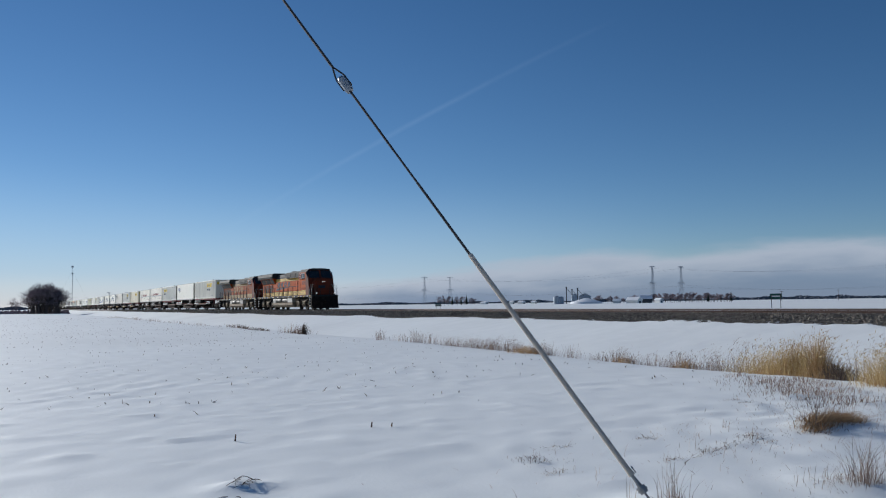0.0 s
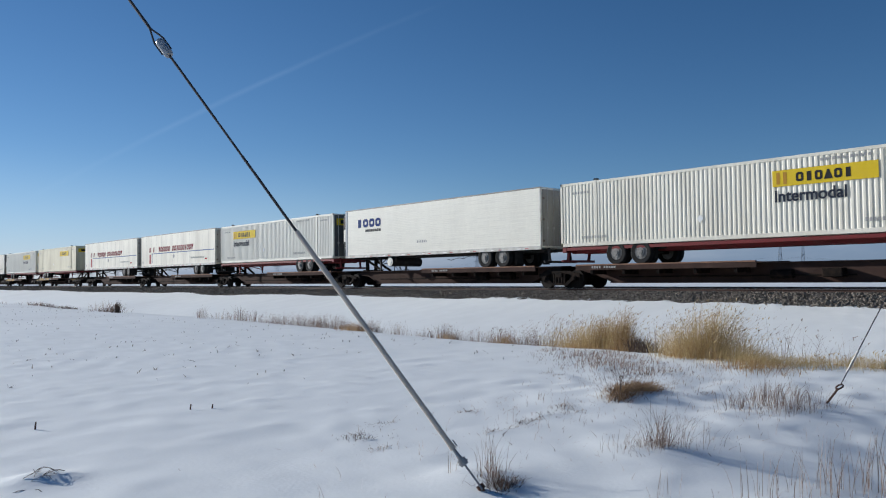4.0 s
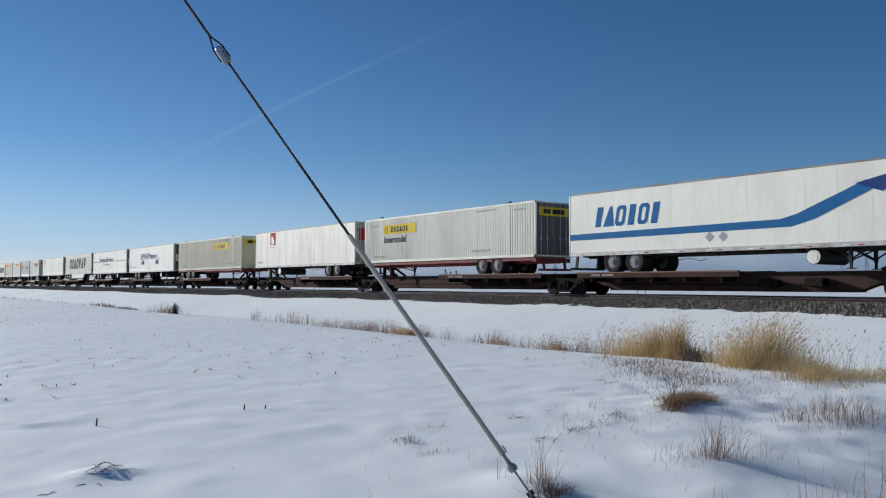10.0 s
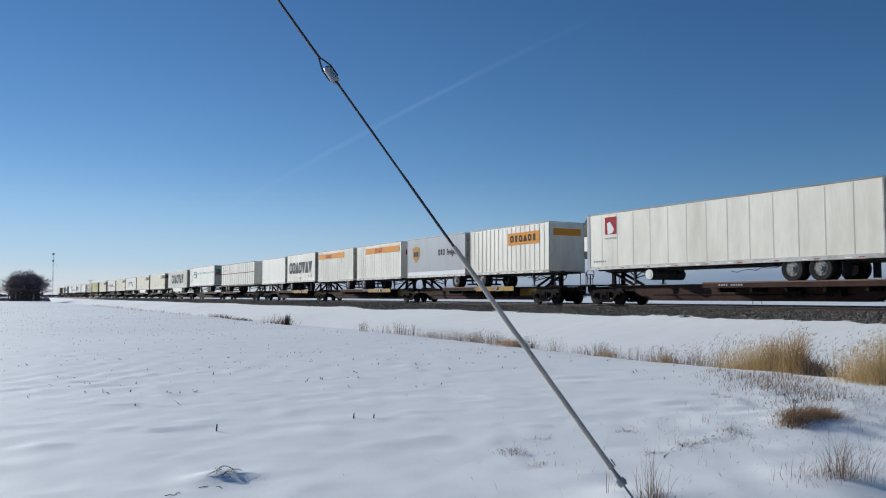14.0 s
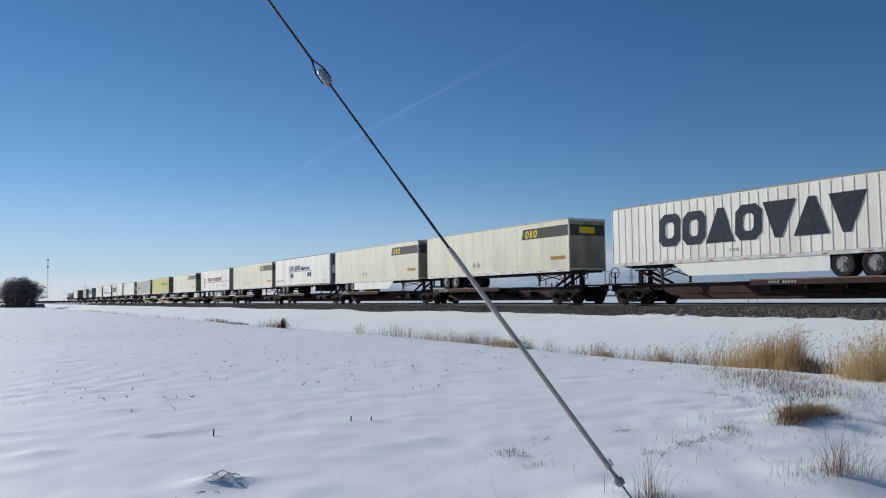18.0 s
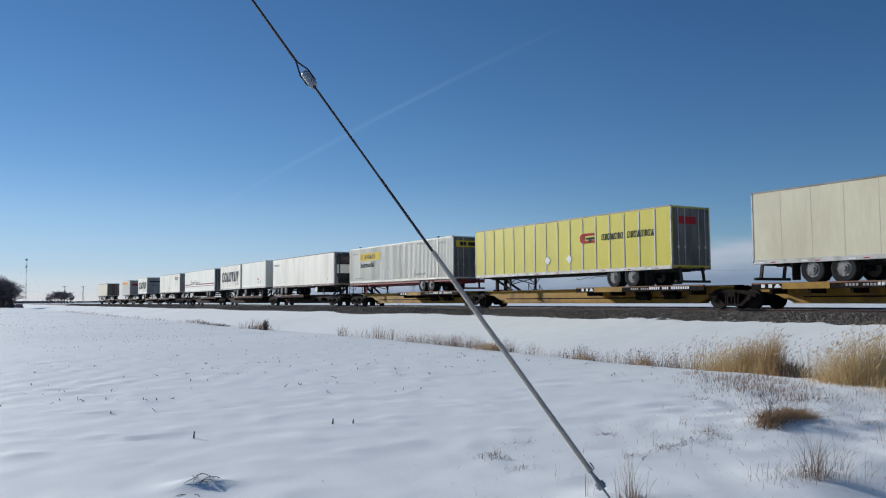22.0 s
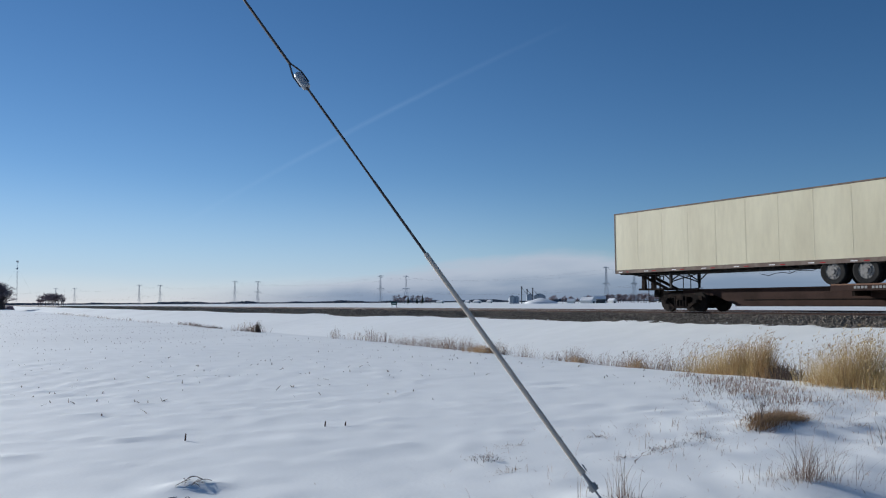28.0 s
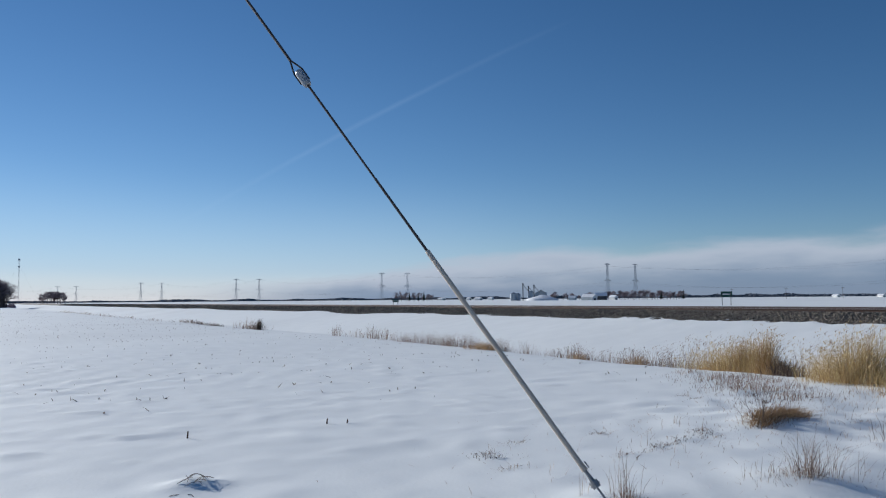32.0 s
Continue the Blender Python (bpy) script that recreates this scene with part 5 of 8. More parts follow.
    mark(t, "company_lettering", letters(Geo(), x - 0.012, hi - 11.5, 3.42, 3.6, 0.32, 16, slant=0.15, gap=0.25, skip=(7,), slim=0.3), CHARCOAL)
    end_sign(t, -hi, -1, INKRED, -0.9, 0.3, 3.9, 4.25)

    # -- plain white reefer, striped trailer, shorter white trailer, last trailer
    t = van("plain white seamed reefer trailer with a brown nose", 289.15, 272.95, "L", WHITE, "seams", nose="reefer", tank=True, rail=DARKRAIL, rows=15)
    small_text(t, 8.1, -HALF, ((0.5, 4.0, 1.6, 0.28, 7), (3.6, 2.3, 0.16, 0.2, 1), (14.6, 2.3, 0.18, 0.22, 1)))
    t = van("white trailer with two maroon lines", 328.1, 311.9, "R", CLEAN, "smooth", end_paint=DOORDARK, tank=True)
    hi = 8.1
    for shape in ([(hi - 0.05, 2.78), (hi - 3.9, 2.78), (hi - 3.9, 2.9), (hi - 0.05, 2.9)], [(hi - 6.4, 2.78), (-hi + 0.05, 2.78), (-hi + 0.05, 2.9), (hi - 6.4, 2.9)],
                  [(hi - 0.05, 2.55), (-hi + 0.05, 2.55), (-hi + 0.05, 2.61), (hi - 0.05, 2.61)], [(hi - 3.5, 2.9), (hi - 3.95, 2.9), (hi - 3.95, 3.5)], [(hi - 6.4, 2.9), (hi - 6.85, 2.9), (hi - 6.4, 3.5)]):
        part("maroon_line", Geo().wall(shape, x, x + 0.004), MAROON, t)
    mark(t, "company_lettering", letters(Geo(), x, hi - 4.4, 2.85, 1.6, 0.4, 3, gap=0.3, slim=0.3), SLATE)
    words("TRUCKING INC.", x, hi - 6.7, 2.98, 0.2, SKYBLUE, t)
    t = van("white trailer with a small red sign and a dark nose", 345.8, 331.35, "L", WHITE, "seams", rail=DARKRAIL, end_paint=DOORGREY, rows=12)
    hi = 7.22
    mark(t, "red_sign", band(Geo(), x, hi - 11.4, hi - 11.95, 3.8, 4.25), INKRED)
    words("INTERMODAL", x, hi - 12.1, 4.02, 0.2, INKBLACK, t, squeeze=0.75)
    words("SERVICES", x, hi - 12.1, 3.76, 0.2, INKBLACK, t, squeeze=0.75)
    small_text(t, hi, -HALF, ((12.6, 3.4, 0.9, 0.12, 8),))
    mark(t, "hazard_diamond", Geo().wall([(hi - 7.2, 2.35), (hi - 7.4, 2.6), (hi - 7.2, 2.85), (hi - 7.0, 2.6)], x, x + 0.004), SIGNYELLOW)
    t = van("soiled cream trailer with rusty brown doors", 418.5, 403.5, "R", CREAM, "seams", rail=DARKRAIL, end_paint=DOORBROWN, rows=10)


build_loads()


def build_cars():
    """The articulated cars: for each, the loads of its platforms as (rear place, front place, end with the axles)."""
    cars = (
        ("brown", (((-303.7, -320.0, "L"),), ((-286.35, -302.5, "R"),), ((-268.8, -284.95, "R"),), ((-251.65, -267.8, "R"),), ((-234.4, -250.55, "R"),))),
        ("mixed", (((-214.75, -231.0, "L"),), ((-196.95, -213.3, "L"),), ((-179.5, -195.65, "L"),), ((-161.85, -178.1, "L"),), ((-142.95, -159.2, "R"),))),
        ("brown", (((-123.1, -139.25, "L"),), ((-104.6, -120.8, "R"),), ((-87.2, -103.35, "R"),))),
        ("brown", (((-68.0, -84.2, "L"),), ((-50.3, -66.5, "L"),), ((-32.8, -49.1, "L"),), ((-15.5, -31.7, "L"),), ((2.45, -13.65, "R"),))),
        ("mixed", (((14.3, 5.8, "L"), (23.5, 15.0, "R")), ((33.2, 24.6, "L"), (42.7, 34.05, "R")), ((52.1, 43.6, "L"), (61.3, 52.8, "R")))),
        ("brown", (((80.6, 64.5, "L"),), ((101.1, 84.9, "R"),), ((119.7, 103.55, "R"),))),
        ("brown", (((139.2, 123.15, "L"),), ((156.75, 140.6, "L"),), ((174.15, 157.95, "L"),), ((191.6, 175.4, "L"),), ((209.8, 193.65, "R"),))),
        ("ochre", (((230.3, 213.3, "L"),), ((250.7, 234.6, "R"),), ((269.8, 253.4, "R"),))),
        ("brown", (((289.15, 272.95, "L"),), ((300.0, 291.5, "L"), (309.1, 300.6, "R")), ((328.1, 311.9, "R"),))),
        ("brown", (((345.8, 331.35, "L"),), ((365.3, 356.85, "R"),), ((382.8, 374.25, "R"),), (), ((418.5, 403.5, "R"),))),
    )
    for style, platforms in cars:
        n = len(platforms)
        if not platforms[-2]:
            joints = [332.0, 348.3, 365.0, 382.3, 397.8, 414.7]
        else:
            joints = [platforms[0][0][1] + 0.9]
            for a, b in zip(platforms, platforms[1:]):
                l, r = a[-1][0], b[0][1]
                joints.append(l + 0.3 * (r - l))
            joints.append(platforms[-1][-1][0] - 1.0)
        for i, units in enumerate(platforms):
            s0, s1 = joints[i], joints[i + 1]
            decks = []
            for l, r, wheels in units:
                if len(units) == 2:
                    decks = [(max(s0 + 2.6, (l + r) / 2 - 6), min(s1 - 2.6, (l + r) / 2 + 8))] if not decks else decks
                else:
                    decks.append((s0 + 1.2, s0 + 9.6) if wheels == "R" else (s1 - 9.6, s1 - 1.2))
            if not decks:
                decks = [(s0 + 1.2, s0 + 9.6)]
            label = {"brown": "rusty brown spine car platform with wheel decks", "mixed": "brown spine car platform with ochre deck sides",
                     "ochre": "grimy spine car platform with ochre-yellow decks"}[style]
            if not units:
                label = "empty rusty brown spine car platform"
            car = spine_car(s0, s1, "coupler" if i == 0 else "shared", "coupler" if i == n - 1 else "truck", style, decks, label)
            mid = (s0 + s1) / 2
            for l, r, wheels in units:
                hitch(car, (l - 0.95 if wheels == "R" else r + 0.95) - mid, -1 if wheels == "R" else 1)


build_cars()


# ---- locomotives ----
def loco(s, label, body, roof, stripe, text, rail_paint, frame_paint, old):
    """A six-axle road locomotive; its cab faces -y."""
    t = thing("locomotive", label, "locomotive", "locomotives of the train")
    on_train(t, s)

    def Y(d):  # from the distance to the rear of the hood
        return 10.6 - d

    w = 0.93
    part("underframe", Geo().box(-1.5, 1.5, Y(20.75), Y(-0.15), 1.40, 1.55, 0.02).box(-0.6, 0.6, Y(20.6), Y(0.2), 1.0, 1.41), frame_paint, t, "black underframe and walkway sill")
    part("walkway", Geo().box(-1.47, 1.47, Y(20.65), Y(-0.1), 1.55, 1.59), LOCOBLACK, t)
    me = shared(("sillmark", 0), lambda: Geo().box(-1.508, -1.5, -0.2, 0.2, 1.43, 1.52).mesh("sill_reflector", LOCOYELLOW))
    for i in range(11):
        part("sill_reflector", me, LOCOYELLOW, t).location = (0, Y(1.2 + i * 1.9), 0)
    me = shared(("sillmark", 1), lambda: Geo().box(-1.508, -1.5, -0.12, 0.12, 1.43, 1.52).mesh("sill_plate", FRAMEWHITE))
    for i in range(9):
        part("sill_plate", me, FRAMEWHITE, t).location = (0, Y(2.2 + i * 2.15), 0)
    # fuel tank and what hangs beside it
    part("fuel_tank", Geo().along([(-1.42, 0.55), (-1.2, 0.30), (1.2, 0.30), (1.42, 0.55), (1.42, 0.95), (1.2, 1.35), (-1.0, 1.35), (-1.0, 0.86), (-1.42, 0.82)], Y(14), Y(6.5)), SANDY, t, "dusty fuel tank")
    for d0, d1 in ((7.7, 9.6), (10.1, 12.1)):
        tank = part("air_tank", Geo().rod((-1.22, Y(d1) + 0.1, 1.10), (-1.22, Y(d0) - 0.1, 1.10), 0.235, 18).rod((-1.22, Y(d1), 1.10), (-1.22, Y(d1) + 0.1, 1.10), 0.16, 14, 0.235)
                    .rod((-1.22, Y(d0) - 0.1, 1.10), (-1.22, Y(d0), 1.10), 0.235, 14, 0.16), AIRTANK, t, "dusty cylindrical air tank")
        part("tank_strap", Geo().rod((-1.22, Y(d0) - 0.5, 1.10), (-1.22, Y(d0) - 0.44, 1.10), 0.242, 18).rod((-1.22, Y(d1) + 0.44, 1.10), (-1.22, Y(d1) + 0.5, 1.10), 0.242, 18), GRIMY, tank)
    part("equipment_box", Geo().box(-1.43, -0.9, Y(13.95), Y(12.2), 0.84, 1.33, 0.02), TANKGREY, t)
    part("battery_box", Geo().box(-1.43, -0.9, Y(7.55), Y(6.6), 0.84, 1.33, 0.02), TANKGREY, t)
    # trucks
    for c in (3.45, 17.3):
        def frame_mesh():
            g = Geo()
            for x in (-1.16, 1.06):
                g.wall([(-2.75, 0.72), (-2.75, 0.98), (-1.4, 1.02), (-1.15, 0.90), (-0.85, 0.90), (-0.6, 1.02), (0.6, 1.02), (0.85, 0.90), (1.15, 0.90), (1.4, 1.02), (2.75, 0.98), (2.75, 0.72),
                        (2.35, 0.60), (1.65, 0.60), (1.3, 0.74), (0.7, 0.74), (0.4, 0.6), (-0.4, 0.6), (-0.7, 0.74), (-1.3, 0.74), (-1.65, 0.6), (-2.35, 0.6)], x, x + 0.10)
            g.box(-1.0, 1.0, -0.3, 0.3, 0.7, 1.0)
            return g.mesh("bogie", SANDY)
        tr = part("bogie", shared("bogie", frame_mesh), SANDY, t, "dusty three-axle bogie frame")
        tr.location = (0, Y(c), 0)
        for a in (-2.0, 0.0, 2.0):
            for x, turn in ((-0.79, 0), (0.79, math.pi)):
                wh = part("wheel", wheel_mesh(0.53), WHEELSTEEL, tr)
                wh.location, wh.rotation_euler = (x, a, 0.53), (0, 0, turn)
            jb = part("journal_box", shared("journal", lambda: Geo().box(-0.06, 0.13, -0.19, 0.19, 0.38, 0.80, 0.03).wall([(-0.22, 0.36), (0.22, 0.36), (0.16, 0.46), (-0.16, 0.46)], -0.08, 0.1).rod((-0.12, 0, 0.53), (0.0, 0, 0.53), 0.10, 14).rod((-0.125, 0, 0.53), (-0.115, 0, 0.53), 0.05, 10)
                      .mesh("journal_box", SANDY)), SANDY, tr)
            jb.location = (-1.15, a, 0)
            part("bearing_cap", shared("bearingcap", lambda: Geo().rod((-0.15, 0, 0.53), (-0.12, 0, 0.53), 0.075, 12).mesh("bearing_cap", DARKRED)), DARKRED, tr).location = (-1.15, a, 0)
            for dy in (-0.34, 0.34):
                part("spring", shared("axlespring", lambda: Geo().rod((0, 0, 0.58), (0, 0, 0.86), 0.075, 10).rod((0, 0, 0.64), (0, 0, 0.67), 0.095, 10).rod((0, 0, 0.76), (0, 0, 0.79), 0.095, 10).mesh("spring", SANDY)), SANDY, tr).location = (-1.19, a + dy, 0)
        for a in (-1.0, 1.0):
            part("spring", shared("locospring", lambda: Geo().rod((0, -0.18, 0.62), (0, -0.18, 0.95), 0.1, 10).rod((0, 0.18, 0.62), (0, 0.18, 0.95), 0.1, 10).mesh("spring", GRIMY)), GRIMY, tr).location = (-1.2, a, 0)
        part("brake_pipe", shared("brakepipe", lambda: Geo().pipe([(-1.2, -2.6, 1.1), (-1.2, -1.2, 1.14), (-1.22, 0.2, 1.08), (-1.2, 1.6, 1.13), (-1.2, 2.6, 1.06)], 0.025)
             .rod((-1.25, -1.7, 1.05), (-1.25, -1.2, 1.05), 0.11, 10).rod((-1.25, 1.2, 1.05), (-1.25, 1.7, 1.05), 0.11, 10).mesh("brake_pipe", GRIMY)), GRIMY, tr)
    # long hood
    part("long_hood", Geo().box(-w, w, Y(16.6), Y(0.3), 1.59, 3.72, 0.03), body, t)
    part("hood_roof", Geo().along([(-w - 0.005, 3.70), (-w + 0.02, 3.95), (-w + 0.22, 4.18), (w - 0.22, 4.18), (w - 0.02, 3.95), (w + 0.005, 3.70)], Y(16.6), Y(5.8)), roof, t, "dark hood roof")
    part("blower_housing", Geo().along([(-1.18, 3.62), (-1.2, 4.16), (-1.05, 4.3), (1.05, 4.3), (1.2, 4.16), (1.18, 3.62)], Y(16.5), Y(10.7)), roof, t)
    for d0, d1 in ((11.2, 12.6), (13.6, 14.4), (15.3, 16.3)):
        part("intake_grille", Geo().box(-1.212, -1.19, Y(d1), Y(d0), 3.74, 4.12, 0.006), INKBLACK, t)
    rad = part("radiator_hood", Geo().along([(-1.42, 3.78), (-1.5, 4.02), (-1.42, 4.34), (-1.2, 4.42), (1.2, 4.42), (1.42, 4.34), (1.5, 4.02), (1.42, 3.78)], Y(6.2), Y(-0.15)), roof, t, "overhanging radiator hood")
    part("radiator_core", Geo().along([(-0.95, 3.1), (-1.3, 3.78), (1.3, 3.78), (0.95, 3.1)], Y(5.9), Y(0.35)), body, t)
    for d0, d1 in ((0.6, 2.4), (2.6, 4.4), (4.55, 5.8)):
        part("radiator_screen", Geo().add([(-1.0, Y(d0), 3.16), (-1.0, Y(d1), 3.16), (-1.305, Y(d1), 3.74), (-1.305, Y(d0), 3.74), (-0.97, Y(d0), 3.16), (-0.97, Y(d1), 3.16), (-1.27, Y(d1), 3.74), (-1.27, Y(d0), 3.74)],
                                          [(0, 1, 2, 3), (7, 6, 5, 4), (0, 4, 5, 1), (1, 5, 6, 2), (2, 6, 7, 3), (3, 7, 4, 0)]), INKBLACK, t)
    for i in range(7):
        part("vent_louvre", shared("louvre", lambda: Geo().box(-w - 0.02, -w - 0.004, -0.12, 0.12, 1.95, 3.0, 0.006).mesh("vent_louvre", INKBLACK)), INKBLACK, t).location = (0, Y(1.15 + i * 0.6), 0)
        part("vent_post", shared(("ventpost", body.name), lambda: Geo().box(-w - 0.05, -w, -0.05, 0.05, 1.62, 3.05, 0.01).mesh("vent_post", body)), body, t).location = (0, Y(0.85 + i * 0.6), 0)
    me = shared(("hooddoor", body.name), lambda: Geo().box(-w - 0.014, -w - 0.002, -0.36, 0.36, 1.72, 3.42, 0.006).mesh("hood_door", body))
    latch = shared("latch", lambda: Geo().box(-w - 0.03, -w - 0.012, -0.31, -0.28, 2.1, 2.22).box(-w - 0.03, -w - 0.012, -0.31, -0.28, 2.9, 3.02).mesh("door_latch", LOCONOSE))
    for i in range(13):
        d = part("hood_door", me, body, t)
        d.location = (0, Y(6.2 + i * 0.78), 0)
        part("door_latch", latch, LOCONOSE, d)
    for z0, z1, d0, d1 in ((1.62, 2.14, 0.5, 16.5), (3.32, 3.70, 5.9, 16.5)):
        x = -w - 0.02
        part("stripe", band(Geo(), x, Y(d0), Y(d1), z0, z1), stripe, t, "yellow stripe with black edge lines")
        for q in (0.04, 0.34, 0.66, 0.96):
            part("stripe_line", band(Geo(), x - 0.005, Y(d0), Y(d1), z0 + (z1 - z0) * q - 0.014, z0 + (z1 - z0) * q + 0.014), INKBLACK, t)
    X = -w - 0.028
    if not old:
        for i in range(4):
            part("letter_block", letters(Geo(), X, Y(6.55 + i * 1.32), 2.72, 1.32, 0.52, 1, slant=0.55, gap=0.12, slim=0.27, kinds="oioi"[i]), text, t)
        part("swoosh", Geo().wall([(Y(6.1), 2.28), (Y(6.35), 2.56), (Y(8.6), 2.60), (Y(11.6), 2.62), (Y(9.4), 2.48), (Y(7.6), 2.36)], X, X + 0.004), text, t)
    else:
        for i in range(4):
            part("letter_block", letters(Geo(), X, Y(7.0 + i * 1.35), 2.45, 1.35, 0.8, 1, gap=0.3, slim=0.2, kinds="oioi"[i]), text, t)
    # roof fittings
    part("exhaust_stack", Geo().box(-0.35, 0.35, Y(8.9), Y(7.9), 4.16, 4.36, 0.03).box(-0.5, 0.5, Y(9.1), Y(7.7), 4.16, 4.22), LOCOBLACK, t)
    part("air_horn", Geo().rod((-0.1, Y(10.9), 4.42), (-0.1, Y(10), 4.42), 0.05, 8, 0.12).rod((0.12, Y(10.9), 4.46), (0.12, Y(10.1), 4.46), 0.05, 8, 0.10).rod((0.0, Y(10.5), 4.15), (0, Y(10.5), 4.44), 0.04), INKBLACK, t)
    part("roof_vent", Geo().box(-0.5, 0.5, Y(3.6), Y(2.2), 4.41, 4.47, 0.02), LOCOBLACK, t)
    # cab
    c0, c1 = Y(16.5), Y(19.97)
    cab = part("cab", Geo().along([(-1.48, 1.59), (-1.48, 4.02), (-1.15, 4.38), (-0.6, 4.46), (0.6, 4.46), (1.15, 4.38), (1.48, 4.02), (1.48, 1.59)], c1 + 1.15, c0), body, t, "cab body")
    rake = [(-1.48, c1 + 1.15, 1.59), (-1.48, c1 + 1.15, 4.02), (-1.15, c1 + 1.15, 4.38), (1.15, c1 + 1.15, 4.38), (1.48, c1 + 1.15, 4.02), (1.48, c1 + 1.15, 1.59),
            (-1.42, c1 + 0.2, 1.59), (-1.42, c1 + 0.55, 3.35), (-1.1, c1 + 1.0, 4.32), (1.1, c1 + 1.0, 4.32), (1.42, c1 + 0.55, 3.35), (1.42, c1 + 0.2, 1.59)]
    # front wears the darkened red that stands for its shaded side
    part("cab_front", Geo().add(rake, [(6, 7, 10, 11), (7, 8, 9, 10), (0, 1, 7, 6), (1, 2, 8, 7), (2, 3, 9, 8), (3, 4, 10, 9), (4, 5, 11, 10), (0, 6, 11, 5), (0, 5, 4, 3, 2, 1)]), LOCONOSE, t, "cab front in dark red, shade in its colour")
    for x0, x1 in ((-1.12, -0.1), (0.1, 1.12)):
        part("windshield", Geo().add([(x0 - 0.2 * (x0 < 0), c1 + 0.56, 3.42), (x1 + 0.2 * (x1 > 0.5), c1 + 0.56, 3.42), (x1, c1 + 0.94, 4.24), (x0, c1 + 0.94, 4.24)], [(0, 1, 2, 3)]), GLASS, t)
    for ids in ((1, 2, 8, 7), (4, 3, 9, 10)):
        quad = [Vector(rake[k]) for k in ids]
        mid = sum(quad, Vector()) / 4
        out = Vector((0.03 if mid.x > 0 else -0.03, -0.02, 0.01))
        part("corner_window", Geo().add([mid + (q - mid) * 0.86 + out for q in quad], [(0, 1, 2, 3)]), GLASS, t)
    part("cab_roof_visor", Geo().box(-1.15, 1.15, c1 + 0.85, c1 + 1.05, 4.31, 4.42, 0.02), roof, t)
    for d0, d1 in ((16.72, 17.05), (17.3, 17.82), (17.92, 18.45)):
        fr = part("side_window", Geo().box(-1.5, -1.47, Y(d1), Y(d0), 3.44, 3.94, 0.01), FRAMEWHITE, t, "white-framed cab side window")
        part("pane", Geo().box(-1.508, -1.498, Y(d1) + 0.05, Y(d0) - 0.05, 3.48, 3.90), GLASS, fr)
    part("armrest", Geo().box(-1.6, -1.48, Y(18.4), Y(17.3), 3.36, 3.42, 0.02), INKBLACK, t)
    part("cab_number", letters(Geo(), -1.486, Y(17.6), 2.72, 1.3, 0.42, 4, gap=0.4), LOCONOSE, t)
    part("cab_stripe", band(Geo(), -1.486, Y(16.55), Y(18.8), 1.62, 2.14), stripe, t, "soiled yellow stripe")
    for q in (1.64, 1.8, 1.96, 2.12):
        part("stripe_line", band(Geo(), -1.492, Y(16.55), Y(18.8), q - 0.012, q + 0.012), INKBLACK, t)
    for d in (16.95, 18.0):
        part("cab_panel", Geo().box(-1.494, -1.482, Y(d + 0.75), Y(d), 2.16, 2.42, 0.01), FADED, t, "rusty access panel")
    # nose
    n1 = Y(20.36)
    part("nose", Geo().along([(-0.95, 1.59), (-0.95, 3.0), (-0.6, 3.42), (0.6, 3.42), (0.95, 3.0), (0.95, 1.59)], n1 + 0.15, c1 + 0.5)
         .add([(-0.95, n1 + 0.15, 1.59), (-0.95, n1 + 0.15, 3.0), (-0.6, n1 + 0.15, 3.42), (0.6, n1 + 0.15, 3.42), (0.95, n1 + 0.15, 3.0), (0.95, n1 + 0.15, 1.59),
               (-0.8, n1, 1.62), (-0.8, n1, 2.9), (-0.5, n1, 3.25), (0.5, n1, 3.25), (0.8, n1, 2.9), (0.8, n1, 1.62)],
              [(6, 7, 8, 9, 10, 11), (0, 1, 7, 6), (1, 2, 8, 7), (2, 3, 9, 8), (3, 4, 10, 9), (4, 5, 11, 10), (0, 6, 11, 5)]), LOCONOSE, t, "nose hood in dark red, shade in its colour")
    part("nose_door", Geo().box(0.15, 0.7, n1 - 0.015, n1, 1.65, 2.8, 0.008), LOCONOSE, t)
    for x in (-0.11, 0.11):
        part("headlight", Geo().rod((x, n1 - 0.05, 3.0), (x, n1 + 0.02, 3.0), 0.05, 14), LAMP, t, "glowing headlight")
    for x in (-1.0, 1.0):
        part("ditch_light", Geo().rod((x, Y(20.97), 1.78), (x, Y(20.85), 1.78), 0.05, 14), LAMP if not old else GLASS, t, "ditch light")
        part("ditch_bracket", Geo().box(x - 0.09, x + 0.09, Y(20.85), Y(20.7), 1.55, 1.9, 0.015), INKBLACK, t)
    part("nose_lettering", Geo().box(-0.6, 0.6, n1 - 0.012, n1 - 0.004, 2.3, 2.6), text, t)
    part("number_board", Geo().box(-0.85, -0.3, c1 + 0.8, c1 + 0.9, 4.26, 4.38, 0.01), INKBLACK, t)
    # pilot and steps
    part("pilot_plow", Geo().add([(-1.45, Y(20.75), 1.42), (1.45, Y(20.75), 1.42), (1.45, Y(20.75), 0.95), (-1.45, Y(20.75), 0.95), (-1.5, Y(20.9), 0.16), (1.5, Y(20.9), 0.16), (0.0, Y(21.05), 0.16), (0.0, Y(20.85), 0.95),
                                  (-1.5, Y(20.5), 0.16), (1.5, Y(20.5), 0.16), (-1.45, Y(20.5), 1.42), (1.45, Y(20.5), 1.42)],
                                 [(0, 3, 7), (0, 7, 1), (1, 7, 2), (3, 4, 6, 7), (7, 6, 5, 2), (4, 8, 9, 5, 6), (0, 10, 8, 4, 3), (1, 2, 5, 9, 11), (0, 1, 11, 10), (10, 11, 9, 8)]), GRIMY, t, "black snow plow pilot")
